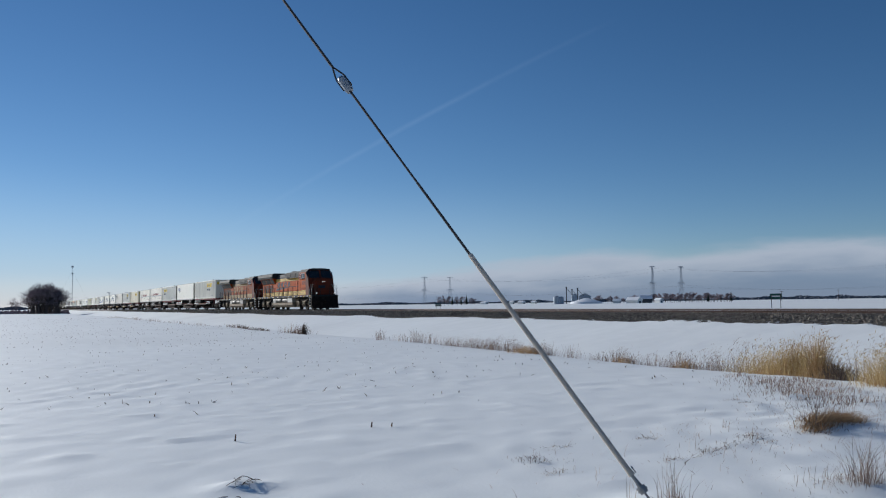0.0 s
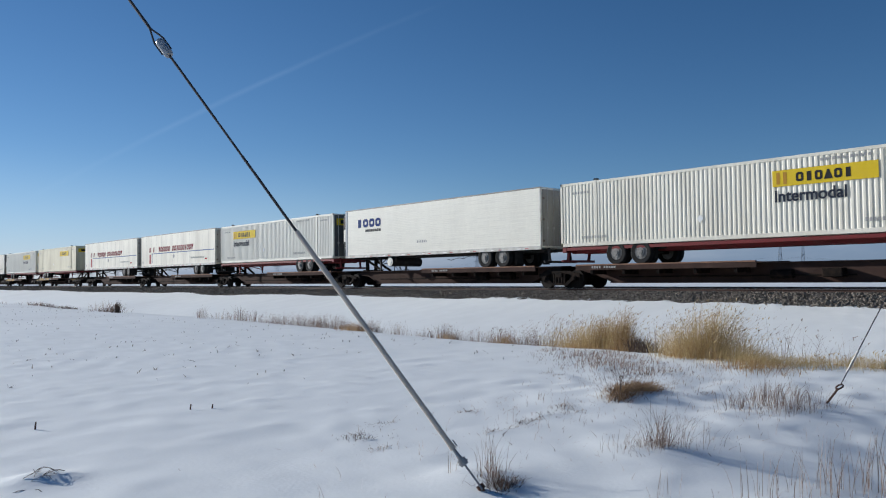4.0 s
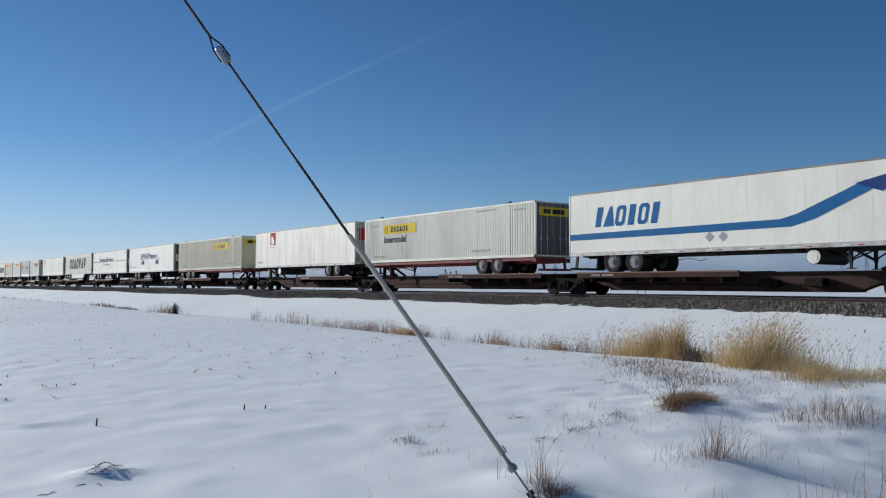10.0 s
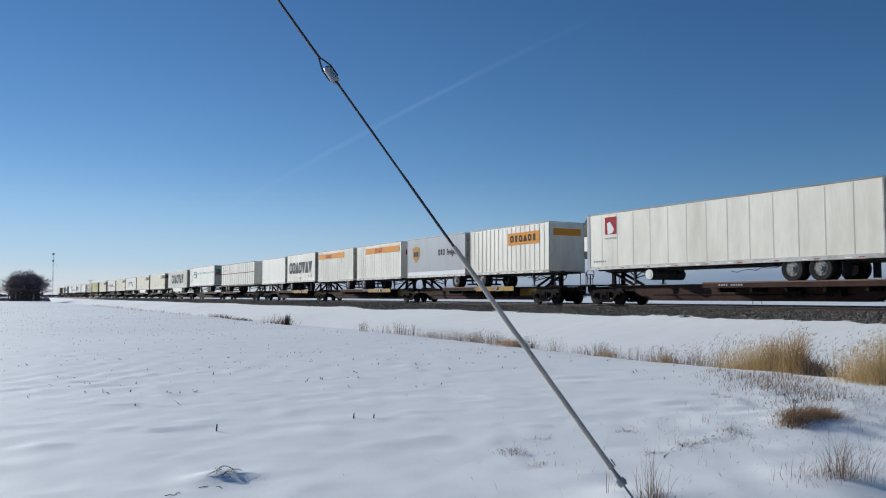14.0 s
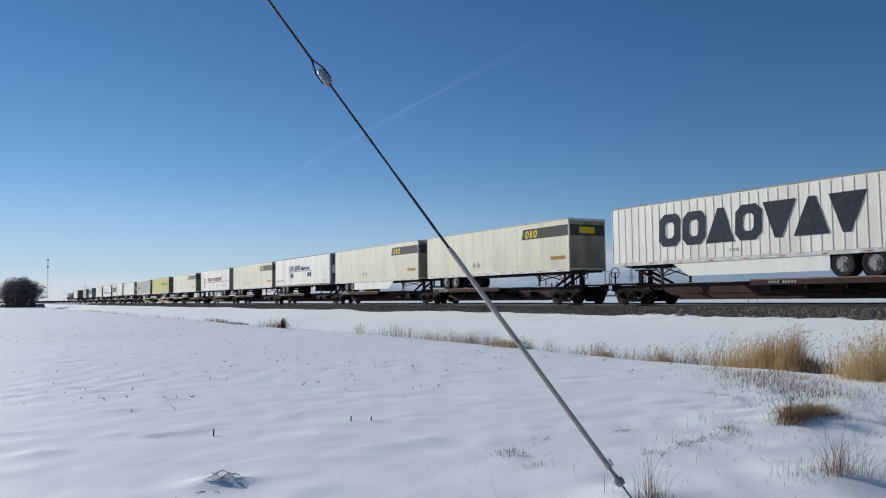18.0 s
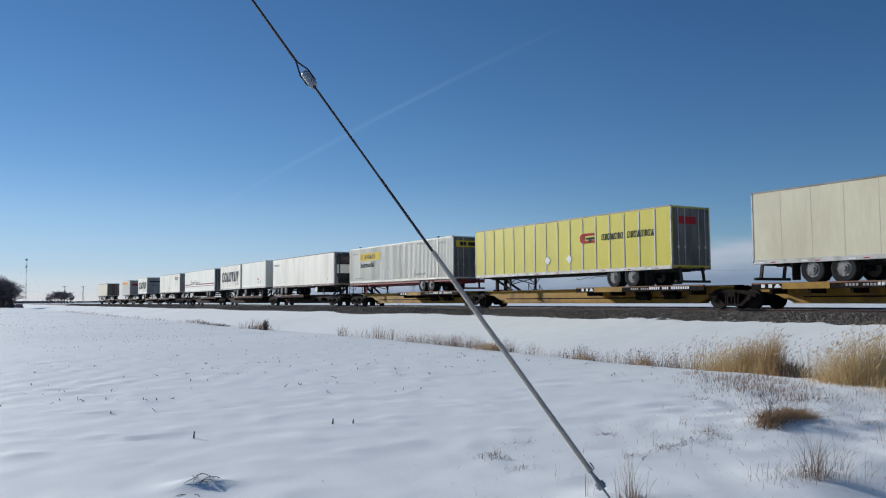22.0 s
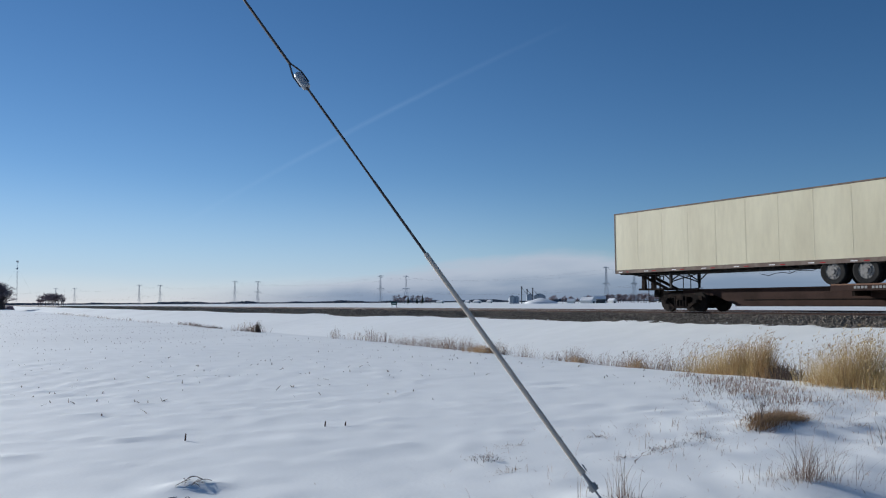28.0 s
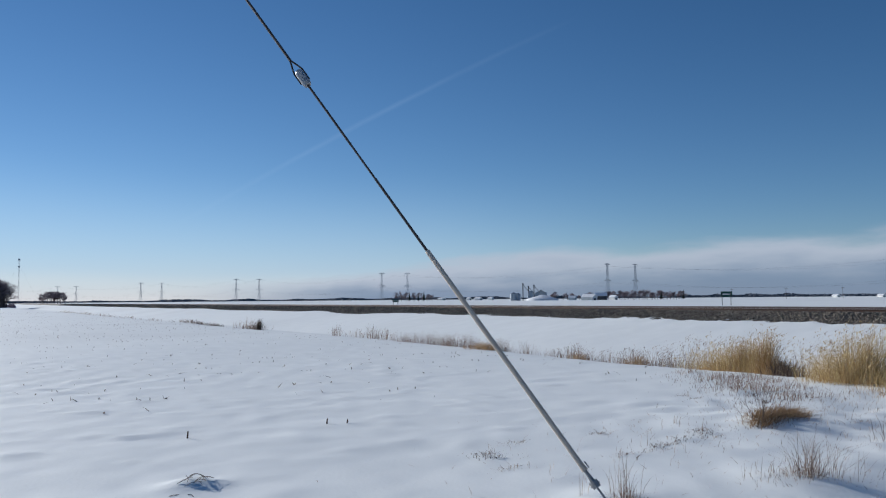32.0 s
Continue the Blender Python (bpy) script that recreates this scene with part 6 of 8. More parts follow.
    part("coupler", Geo().box(-0.12, 0.12, Y(21.55), Y(20.55), 0.76, 1.02, 0.03).box(-0.2, 0.2, Y(21.7), Y(21.35), 0.7, 1.06, 0.05), GRIMY, t)
    part("rear_coupler", Geo().box(-0.12, 0.12, Y(0.2), Y(-0.55), 0.76, 1.02, 0.03), GRIMY, t)
    for side in (-1, 1):
        for d0 in (19.85, -0.12):
            st = part("step_well", Geo().box(side * 1.05 - 0.4, side * 1.05 + 0.4, Y(d0 + 0.68), Y(d0 + 0.64), 0.42, 1.5), INKBLACK, t)
            part("step_well", Geo().box(side * 1.05 - 0.4, side * 1.05 + 0.4, Y(d0 + 0.04), Y(d0), 0.42, 1.5), INKBLACK, t)
            for z in (0.45, 0.75, 1.05, 1.33):
                part("step", Geo().box(side * 1.28 - 0.2, side * 1.28 + 0.2, Y(d0 + 0.62), Y(d0 + 0.06), z, z + 0.03), FRAMEWHITE if z > 0 else GRIMY, st)
        # handrails
        x = side * 1.44
        rail_ = part("handrail", Geo().pipe([(x, Y(0.1), 2.62), (x, Y(16.3), 2.62)], 0.03).pipe([(x, Y(0.1), 2.1), (x, Y(12.2), 2.1)], 0.014), rail_paint, t)
        me = shared(("stanchion", rail_paint.name), lambda: Geo().rod((0, 0, 1.5), (0, 0, 2.62), 0.034, 6).mesh("stanchion", rail_paint))
        for i in range(10):
            part("stanchion", me, rail_paint, t).location = (x, Y(0.25 + i * 1.75), 0)
        for d in (19.9, 20.52):
            part("grab_rail", Geo().pipe([(x, Y(d), 0.6), (x, Y(d), 1.9), (x * 0.93, Y(d) + 0.1, 2.3), (x * 0.8, Y(d) + 0.25, 2.75)], 0.02), TANKGREY, t)
    part("front_rail", Geo().pipe([(-1.35, Y(20.7), 1.55), (-1.35, Y(20.7), 2.6), (-0.5, Y(20.7), 2.6), (-0.5, Y(20.7), 1.6)], 0.022).pipe([(1.35, Y(20.7), 1.55), (1.35, Y(20.7), 2.6), (0.5, Y(20.7), 2.6), (0.5, Y(20.7), 1.6)], 0.022), INKBLACK, t)
    part("rear_rail", Geo().pipe([(-1.35, Y(0), 1.55), (-1.35, Y(0), 2.6), (-0.5, Y(0), 2.6), (-0.5, Y(0), 1.6)], 0.022), TANKGREY, t)
    part("cab_roof", Geo().along([(-1.5, 3.99), (-1.17, 4.40), (-0.6, 4.485), (0.6, 4.485), (1.17, 4.40), (1.5, 3.99), (1.48, 3.96), (-1.48, 3.96)], c1 + 1.1, c0 + 0.02), roof if old else LOCOBLACK, t, "grimy dark cab roof")
    for d in (13.2, 15.2):
        part("hood_hatch", Geo().box(-0.7, 0.7, Y(d + 1.2), Y(d), 4.30, 4.36, 0.02), roof, t)
    part("cab_door", Geo().box(-1.496, -1.48, Y(17.12), Y(16.62), 2.1, 3.34, 0.01), body, t)
    part("cab_ladder_rail", Geo().pipe([(-1.55, Y(16.4), 1.6), (-1.55, Y(16.4), 3.0), (-1.5, Y(16.5), 3.1)], 0.02), INKBLACK, t)
    part("air_filter_box", Geo().box(-w - 0.12, -w, Y(15.9), Y(14.9), 2.5, 3.3, 0.02), body, t)
    part("cable_tray", Geo().box(-1.47, -1.38, Y(16.2), Y(0.4), 1.34, 1.41), GRIMY, t)
    part("sunshade_box", Geo().box(-0.35, 0.35, c0 - 1.6, c0 - 0.7, 4.44, 4.52, 0.03), roof, t)
    return t


loco(-356.05, "orange and black diesel locomotive with yellow stripes and headlights on", ORANGE, LOCOBLACK, LOCOYELLOW, CHARCOAL, INKBLACK, INKBLACK, False)
loco(-334.2, "faded dusty orange diesel locomotive with worn yellow stripes", FADED, FADEDROOF, FADEDYELLOW, FADEDYELLOW, INKBLACK, LOCOBLACK, True)


# ---- guy wires and anchors ----
STRAND = material("weathered_steel_strand", (0.065, 0.062, 0.066), 0.8, 0.1, stain=(0.045, 0.04, 0.038), amount=0.5, scale=8, spec=0.2)
GUARD = material("grey_plastic_guard", (0.56, 0.48, 0.40), 0.6, stain=(0.34, 0.30, 0.24), amount=0.4, scale=3, stretch=(1, 1, 0.3))
GALV = material("galvanised_fitting", (0.34, 0.335, 0.33), 0.55, 0.5, stain=(0.2, 0.18, 0.15), amount=0.5, scale=20)
RUSTROD = material("rusty_anchor_rod", (0.10, 0.06, 0.045), 0.75, 0.3, stain=(0.2, 0.1, 0.06), amount=0.5, scale=20, bump=0.4, bump_scale=90)
FIBRE = material("clear_grey_insulator", (0.34, 0.37, 0.41), 0.4, stain=(0.14, 0.14, 0.15), amount=0.7, scale=9)


def strand(a, b, r, twist=0.16):
    """A tight steel strand, slightly ridged by its lay."""
    a, b = Vector(a), Vector(b)
    d = (b - a).normalized()
    u = d.orthogonal().normalized()
    w = d.cross(u)
    n = max(2, int((b - a).length / (twist / 2)))
    g = Geo()
    ring = []
    for i in range(n + 1):
        p = a + (b - a) * (i / n)
        for k in range(7):
            q = 2 * math.pi * (k / 7)
            ring.append(p + (u * math.cos(q) + w * math.sin(q)) * r * 0.97)
    g.add(ring, [(i * 7 + k, i * 7 + (k + 1) % 7, i * 7 + 7 + (k + 1) % 7, i * 7 + 7 + k) for i in range(n) for k in range(7)])
    return g


def build_guy():
    foot = Vector((3.965, 4.443, 0.324))
    way = Vector((-0.2897, 0.5599, 0.7763)).normalized()
    up = lambda d: foot + way * d
    t = thing("guy_wire", "steel guy wire with a grey plastic guard, anchored in the snow", "guy wire")
    # anchor rod, eye and strand vise below the guard
    base = foot - way * 0.52
    side = way.orthogonal().normalized()
    rod = part("anchor_rod", Geo().rod(base - way * 0.25, base + way * 0.18, 0.013, 8).rod(base + way * 0.16, base + way * 0.2, 0.03, 8), RUSTROD, t, "rusty anchor rod in the snow")
    vise = part("strand_vise", Geo().rod(up(0.0), up(-0.11), 0.012, 10, 0.022).rod(up(-0.09), up(-0.145), 0.036, 10, 0.032).rod(up(-0.115), up(-0.125), 0.042, 10), GALV, t, "galvanised strand vise")
    for s in (-0.022, 0.022):
        part("bail", Geo().rod(up(-0.13) + side * s, base + way * 0.16 + side * s * 1.6, 0.008, 6), GALV, t)
    # guard: an open channel round the strand
    prof = [(math.cos(a) * 0.021, math.sin(a) * 0.021) for a in (radians(20 + 32 * i) for i in range(11))]
    u, w = way.orthogonal().normalized(), way.cross(way.orthogonal().normalized())
    g = Geo()
    for r in (1.0, 0.84):
        k = len(g.v)
        for d in (0.0, 0.06, 2.13, 2.165):
            flare = 1.25 if d in (0.0,) else 1.0
            g.v += [tuple(up(d) + (u * x + w * y) * r * flare) for x, y in prof]
        n = len(prof)
        g.f += [(k + i * n + j, k + i * n + j + 1, k + (i + 1) * n + j + 1, k + (i + 1) * n + j) for i in range(3) for j in range(n - 1)]
    part("guard", g, GUARD, t, "weathered grey plastic guard")
    part("guard_clip", Geo().pipe([tuple(up(0.03) + u * 0.03 * math.cos(k) - w * 0.035 + way * 0.025 * math.sin(k)) for k in np.linspace(0, 6.28, 9)], 0.005), GALV, t)
    part("lower_strand", strand(up(-0.1), up(4.3), 0.0105), STRAND, t)
    part("dead_end_grip", strand(up(2.1), up(3.02), 0.0125, 0.10), STRAND, t, "thicker wound grip above the guard")
    # strain insulator with the two loops
    i0, i1 = up(4.25), up(4.44)
    across = way.cross(i1 - Vector((0, 0, 1.6))).normalized()
    part("strain_insulator", Geo().rod(i0, i0 + way * 0.03, 0.034, 14, 0.043).rod(i0 + way * 0.03, i1 - way * 0.03, 0.043, 14).rod(i1 - way * 0.03, i1, 0.043, 14, 0.034), FIBRE, t, "mottled grey guy strain insulator")
    part("lower_grip", strand(up(3.45), up(4.3), 0.012, 0.10), STRAND, t)
    for s in (-1, 1):
        part("loop", Geo().pipe([tuple(i0 + way * 0.05 + across * s * 0.046), tuple(i1 + across * s * 0.046), tuple(i1 + way * 0.05 + across * s * 0.034), tuple(i1 + way * 0.14 + across * s * 0.008), tuple(i1 + way * 0.2)], 0.009), STRAND, t)
    part("upper_strand", strand(i1 + way * 0.17, up(14.5), 0.0125), STRAND, t)
    part("upper_grip", strand(i1 + way * 0.15, i1 + way * 1.2, 0.0145, 0.10), STRAND, t)
    # second guy with an eye rod
    t2 = thing("guy_wire", "thin guy wire on a rusty eye rod in the snow", "guy wire")
    b2 = Vector((10.04, 4.27, 0.0))
    eye = Vector((10.10, 4.13, 0.22))
    d2 = (eye - b2).normalized()
    s2 = Vector((0.35, -0.93, 0.1)).normalized()
    part("eye_rod", Geo().rod(b2 - d2 * 0.55, eye - d2 * 0.03, 0.014, 8), RUSTROD, t2, "thick rusty rod")
    part("eye", Geo().pipe([tuple(eye + (d2 * math.cos(k) + s2 * math.sin(k)) * 0.036) for k in np.linspace(0, 6.28, 13)], 0.011, 6), RUSTROD, t2)
    w2 = Vector((0.26, -0.42, 1.0)).normalized()
    part("grip", Geo().rod(eye + w2 * 0.2, eye + w2 * 0.36, 0.012, 8, 0.017).rod(eye + w2 * 0.36, eye + w2 * 0.5, 0.014, 8), GALV, t2)
    part("strand", strand(eye + w2 * 0.03, eye + w2 * 9, 0.007), STRAND, t2)
    lone("anchor_stake", Geo().rod((10.21, 3.72, gz(10.21, 3.72) - 0.1), (10.45, 3.34, 0.28), 0.012, 8), RUSTROD, "thin rusty anchor stake leaning out of the snow", "stake")


build_guy()


# ---- dry grass and weeds ----
def plant_material(name, a, b, c):
    mat = bpy.data.materials.new(name)
    mat.use_nodes = True
    n, link = mat.node_tree.nodes, mat.node_tree.links.new
    geo, ramp = n.new("ShaderNodeNewGeometry"), n.new("ShaderNodeValToRGB")
    link(geo.outputs["Random Per Island"], ramp.inputs["Fac"])
    e = ramp.color_ramp.elements
    e[0].color, e[1].color = (*a, 1), (*c, 1)
    e.new(0.5).color = (*b, 1)
    bsdf, tr, mix = n["Principled BSDF"], n.new("ShaderNodeBsdfTranslucent"), n.new("ShaderNodeMixShader")
    bsdf.inputs["Roughness"].default_value, bsdf.inputs["Specular IOR Level"].default_value = 0.7, 0.25
    link(ramp.outputs["Color"], bsdf.inputs["Base Color"])
    link(ramp.outputs["Color"], tr.inputs["Color"])
    mix.inputs[0].default_value = 0.45
    link(bsdf.outputs[0], mix.inputs[1])
    link(tr.outputs[0], mix.inputs[2])
    link(mix.outputs[0], n["Material Output"].inputs["Surface"])
    return mat


STRAW = plant_material("golden_straw", (0.36, 0.255, 0.11), (0.54, 0.41, 0.20), (0.70, 0.57, 0.34))
RUSTY = plant_material("rusty_grass", (0.26, 0.155, 0.075), (0.38, 0.245, 0.12), (0.52, 0.38, 0.22))
WEED = plant_material("dry_weed_stem", (0.20, 0.145, 0.115), (0.34, 0.255, 0.205), (0.50, 0.41, 0.34))
DITCH = plant_material("dull_ditch_grass", (0.13, 0.092, 0.075), (0.235, 0.172, 0.135), (0.40, 0.32, 0.265))
MATTED = plant_material("matted_brown_grass", (0.17, 0.105, 0.06), (0.31, 0.20, 0.11), (0.48, 0.34, 0.20))
DARKWEED = plant_material("dark_weed", (0.06, 0.045, 0.04), (0.11, 0.08, 0.065), (0.18, 0.14, 0.11))


def blades(rng, x, y, height, width, lean=0.25, wind=(0.05, -0.04), heads=0.0, curl=0.25, low=0.75):
    """Ribbon blades rooted at x, y; returns vertices and faces."""
    n = len(x)
    sink = 1 + dip(x, y) / 1.56
    x, y = x * sink, y * sink
    z = ground_z(x, y) - 0.02
    h = height * rng.uniform(low, 1.1, n)
    a = rng.uniform(0, 2 * math.pi, n)
    l = rng.normal(0, lean, n)
    dx, dy = np.cos(a) * l + wind[0], np.sin(a) * l + wind[1]
    fa = rng.uniform(0, 2 * math.pi, n)
    fx, fy = np.cos(fa) * width / 2, np.sin(fa) * width / 2
    v = np.empty((n, 7, 3))
    for i, (s, wd) in enumerate(((0.0, 1.0), (0.4, 0.85), (0.75, 0.6), (1.0, 0.0))):
        bend = s * s * (1 + curl)
        px, py, pz = x + dx * h * bend, y + dy * h * bend, z + h * s * (1 - curl * 0.25 * s)
        if i < 3:
            v[:, 2 * i] = np.stack([px - fx * wd, py - fy * wd, pz], 1)
            v[:, 2 * i + 1] = np.stack([px + fx * wd, py + fy * wd, pz], 1)
        else:
            v[:, 6] = np.stack([px, py, pz], 1)
    k = np.arange(n)[:, None] * 7
    f4 = np.concatenate([k + (0, 1, 3, 2), k + (2, 3, 5, 4)])
    f3 = k + (4, 5, 6)
    verts, faces = v.reshape(-1, 3).tolist(), f4.tolist() + f3.tolist()
    if heads:
        m = rng.random(n) < heads
        tips, w = v[m, 6], width * 0.6
        for p in tips:
            q = len(verts)
            dz = rng.uniform(0.03, 0.07)
            ax, ay = rng.normal(0, 0.035, 2) + (0.05, -0.03)
            verts += [(p[0], p[1], p[2] - dz * 0.3), (p[0] + w, p[1] + ax * 0.3, p[2] + dz * 0.3), (p[0] + ax, p[1] + ay, p[2] + dz), (p[0] - w, p[1], p[2] + dz * 0.3),
                      (p[0], p[1] + w, p[2] + dz * 0.35), (p[0], p[1] - w, p[2] + dz * 0.35)]
            faces += [(q, q + 1, q + 2, q + 3), (q, q + 4, q + 2, q + 5)]
    return verts, faces


def tuft(name, mat, label, category, patches, seed):
    """patches: (x, y, spread across, spread along, count, height, width, lean, heads)"""
    rng = np.random.default_rng(seed)
    vv, ff = [], []
    for x, y, sx, sy, count, height, width, lean, heads in patches:
        px, py = x + rng.normal(0, sx, count), y + rng.normal(0, sy, count)
        ox, oy = (px - x) / max(sx, 0.01), (py - y) / max(sy, 0.01)
        crest = 0.5 + 0.5 * np.exp(-(ox * ox + oy * oy) / 2.2)  # a clump fans out from its middle
        v, f = blades(rng, px, py, height * crest * 1.18, width, lean, wind=(0.05 + 0.10 * ox, -0.04 + 0.10 * oy), heads=heads)
        k = len(vv)
        vv += v
        ff += [tuple(i + k for i in q) for q in f]
    me = bpy.data.meshes.new(name)
    me.from_pydata(vv, [], ff)
    me.materials.append(mat)
    return tagged(new(name, me), label, category, kind="stuff")


def build_plants():
    # the tall golden stand at the field's edge
    tuft("tall_grass", STRAW, "tall golden prairie grass along the ditch", "grass", [
        (14.9, 12.75, 0.2, 0.28, 190, 0.46, 0.0055, 0.35, 0.25), (14.9, 12.1, 0.2, 0.25, 420, 0.60, 0.005, 0.30, 0.3), (14.75, 11.55, 0.18, 0.2, 420, 0.68, 0.005, 0.26, 0.3),
        (14.75, 11.1, 0.18, 0.2, 380, 0.74, 0.005, 0.25, 0.3), (14.68, 10.72, 0.13, 0.14, 260, 0.86, 0.005, 0.2, 0.35), (14.75, 11.4, 0.26, 0.6, 620, 0.34, 0.006, 0.5, 0.0)], 11)
    tuft("tall_grass", RUSTY, "dense matted foot of the golden grass", "grass", [
        (14.75, 11.5, 0.26, 0.5, 620, 0.26, 0.007, 0.6, 0.0), (14.6, 10.5, 0.18, 0.22, 300, 0.28, 0.007, 0.6, 0.0), (13.8, 8.25, 0.3, 0.36, 700, 0.30, 0.007, 0.6, 0.0)], 34)
    tuft("tall_grass", RUSTY, "rusty upright clump in the golden grass", "grass", [
        (14.75, 11.3, 0.12, 0.13, 300, 0.76, 0.0055, 0.15, 0.2), (14.66, 10.66, 0.10, 0.10, 320, 0.92, 0.0055, 0.13, 0.25), (14.6, 10.35, 0.2, 0.18, 240, 0.44, 0.007, 0.36, 0.0)], 12)
    tuft("tall_grass", STRAW, "large arching stand of golden grass by the ditch", "grass", [
        (13.9, 8.75, 0.24, 0.22, 480, 0.66, 0.005, 0.5, 0.2), (13.9, 8.3, 0.26, 0.22, 560, 0.88, 0.005, 0.4, 0.35), (14.0, 7.95, 0.15, 0.13, 420, 1.02, 0.005, 0.28, 0.35),
        (13.75, 8.2, 0.28, 0.34, 520, 0.5, 0.006, 0.8, 0.0), (13.9, 7.5, 0.28, 0.25, 300, 0.62, 0.0055, 0.5, 0.2), (13.5, 7.1, 0.26, 0.3, 320, 0.34, 0.007, 0.65, 0.0)], 13)
    tuft("low_grass", STRAW, "flattened golden grass lying beside the tall stand", "grass", [
        (13.2, 6.65, 0.28, 0.28, 380, 0.26, 0.007, 0.75, 0.0), (13.6, 6.05, 0.3, 0.3, 300, 0.24, 0.007, 0.75, 0.0), (14.4, 5.3, 0.5, 0.45, 420, 0.28, 0.007, 0.6, 0.1)], 35)
    tuft("low_grass", RUSTY, "flattened rusty grass on the snow", "grass", [
        (12.7, 6.7, 0.3, 0.35, 260, 0.2, 0.008, 0.7, 0), (12.3, 6.2, 0.3, 0.3, 120, 0.18, 0.008, 0.7, 0), (16.3, 6.5, 0.575, 0.92, 420, 0.35, 0.0075, 0.48, 0.1), (15.9, 5.2, 0.69, 0.805, 520, 0.3, 0.008, 0.5, 0)], 14)
    tuft("weed_patch", DARKWEED, "dark dry broad-leaved weeds in the grass", "weeds", [
        (14.5, 10.1, 0.22, 0.16, 190, 0.40, 0.012, 0.42, 0), (14.35, 9.75, 0.22, 0.17, 130, 0.30, 0.012, 0.48, 0)], 15)
    # thinner weeds with seed heads beyond the big stand
    tuft("seed_weeds", WEED, "thin dry weeds with seed heads", "weeds", [
        (14.9, 7.3, 0.35, 0.45, 48, 0.85, 0.006, 0.3, 0.7), (15.7, 6.6, 0.4, 0.4, 32, 0.75, 0.006, 0.35, 0.7), (14.6, 9.5, 0.25, 0.3, 60, 0.7, 0.006, 0.25, 0.8), (15.0, 12.3, 0.3, 0.8, 120, 0.8, 0.006, 0.22, 0.9), (14.9, 13.6, 0.25, 0.6, 60, 0.6, 0.006, 0.25, 0.8), (14.0, 8.2, 0.3, 0.35, 110, 1.0, 0.005, 0.25, 0.9)], 16)
    # the broken line of grass along the ditch
    rng = random.Random(5)
    edge = []
    for y, n, h in ((13.4, 120, 0.42), (14.0, 90, 0.36), (14.7, 170, 0.46), (15.6, 90, 0.38), (16.4, 110, 0.36), (17.1, 150, 0.5), (17.5, 60, 0.3), (18.9, 40, 0.4), (19.4, 30, 0.42),
                    (20.5, 190, 0.42), (21.1, 160, 0.40), (21.8, 150, 0.40), (22.6, 130, 0.52), (23.3, 160, 0.46), (24.0, 150, 0.42), (24.9, 130, 0.48), (25.6, 110, 0.42), (26.5, 90, 0.38), (27.2, 60, 0.42)):
        edge.append((14.75 + rng.uniform(-0.15, 0.2), y, 0.16, 0.22, int(n * 0.95), h, 0.0065, 0.3, 0.15))
        edge.append((14.75, y + 0.2, 0.25, 0.4, int(n * 0.22), h * 0.45, 0.007, 0.55, 0.0))
    tuft("ditch_grass", DITCH, "short dry grass in tufts along the ditch", "grass", edge, 17)
    tuft("ditch_grass", RUSTY, "rusty tuft of grass beside the field", "grass", [(14.45, 20.9, 0.25, 0.3, 260, 0.28, 0.011, 0.5, 0.0), (14.7, 14.4, 0.15, 0.2, 120, 0.3, 0.01, 0.3, 0.0), (14.7, 16.6, 0.15, 0.2, 90, 0.25, 0.01, 0.3, 0.0)], 18)
    tuft("ditch_grass", DITCH, "far tufts of dry grass along the ditch", "grass", [
        (14.2, 31.9, 0.144, 0.12, 45, 0.55, 0.0119, 0.156, 0), (14.5, 30.6, 0.24, 0.3, 30, 0.42, 0.0119, 0.26, 0), (14.6, 29.3, 0.18, 0.3, 65, 0.6, 0.0119, 0.195, 0.1), (14.7, 28.2, 0.18, 0.2, 45, 0.5, 0.0119, 0.26, 0),
        (14.4, 45, 0.48, 1, 80, 0.6, 0.017, 0.325, 0.1), (14.6, 60.5, 0.6, 1.6, 36, 0.34, 0.0255, 0.65, 0), (14.5, 72, 0.48, 1.5, 36, 0.3, 0.0255, 0.39, 0), (14.6, 84, 0.48, 2, 40, 0.34, 0.0255, 0.39, 0),
        (14.5, 98, 0.48, 3, 50, 0.36, 0.02975, 0.39, 0), (14.8, 118, 0.48, 4, 60, 0.4, 0.034, 0.39, 0), (15, 140, 0.6, 5, 60, 0.45, 0.0425, 0.39, 0)], 19)
    tuft("dark_clump", DARKWEED, "dense dark clump of weeds on the field's edge", "weeds", [(14.0, 41.9, 0.11, 0.14, 160, 0.62, 0.018, 0.1, 0.0), (14.2, 44.2, 0.3, 0.6, 60, 0.3, 0.018, 0.3, 0.0), (14.9, 60.0, 0.3, 1.2, 80, 0.35, 0.03, 0.6, 0.0)], 20)
    tuft("stem_heap", DARKWEED, "heap of dark flattened stems on the ditch edge", "weeds", [(14.4, 52.5, 0.25, 1.1, 150, 0.22, 0.022, 1.1, 0.0), (14.2, 55.0, 0.2, 0.5, 40, 0.3, 0.02, 0.7, 0.0)], 38)
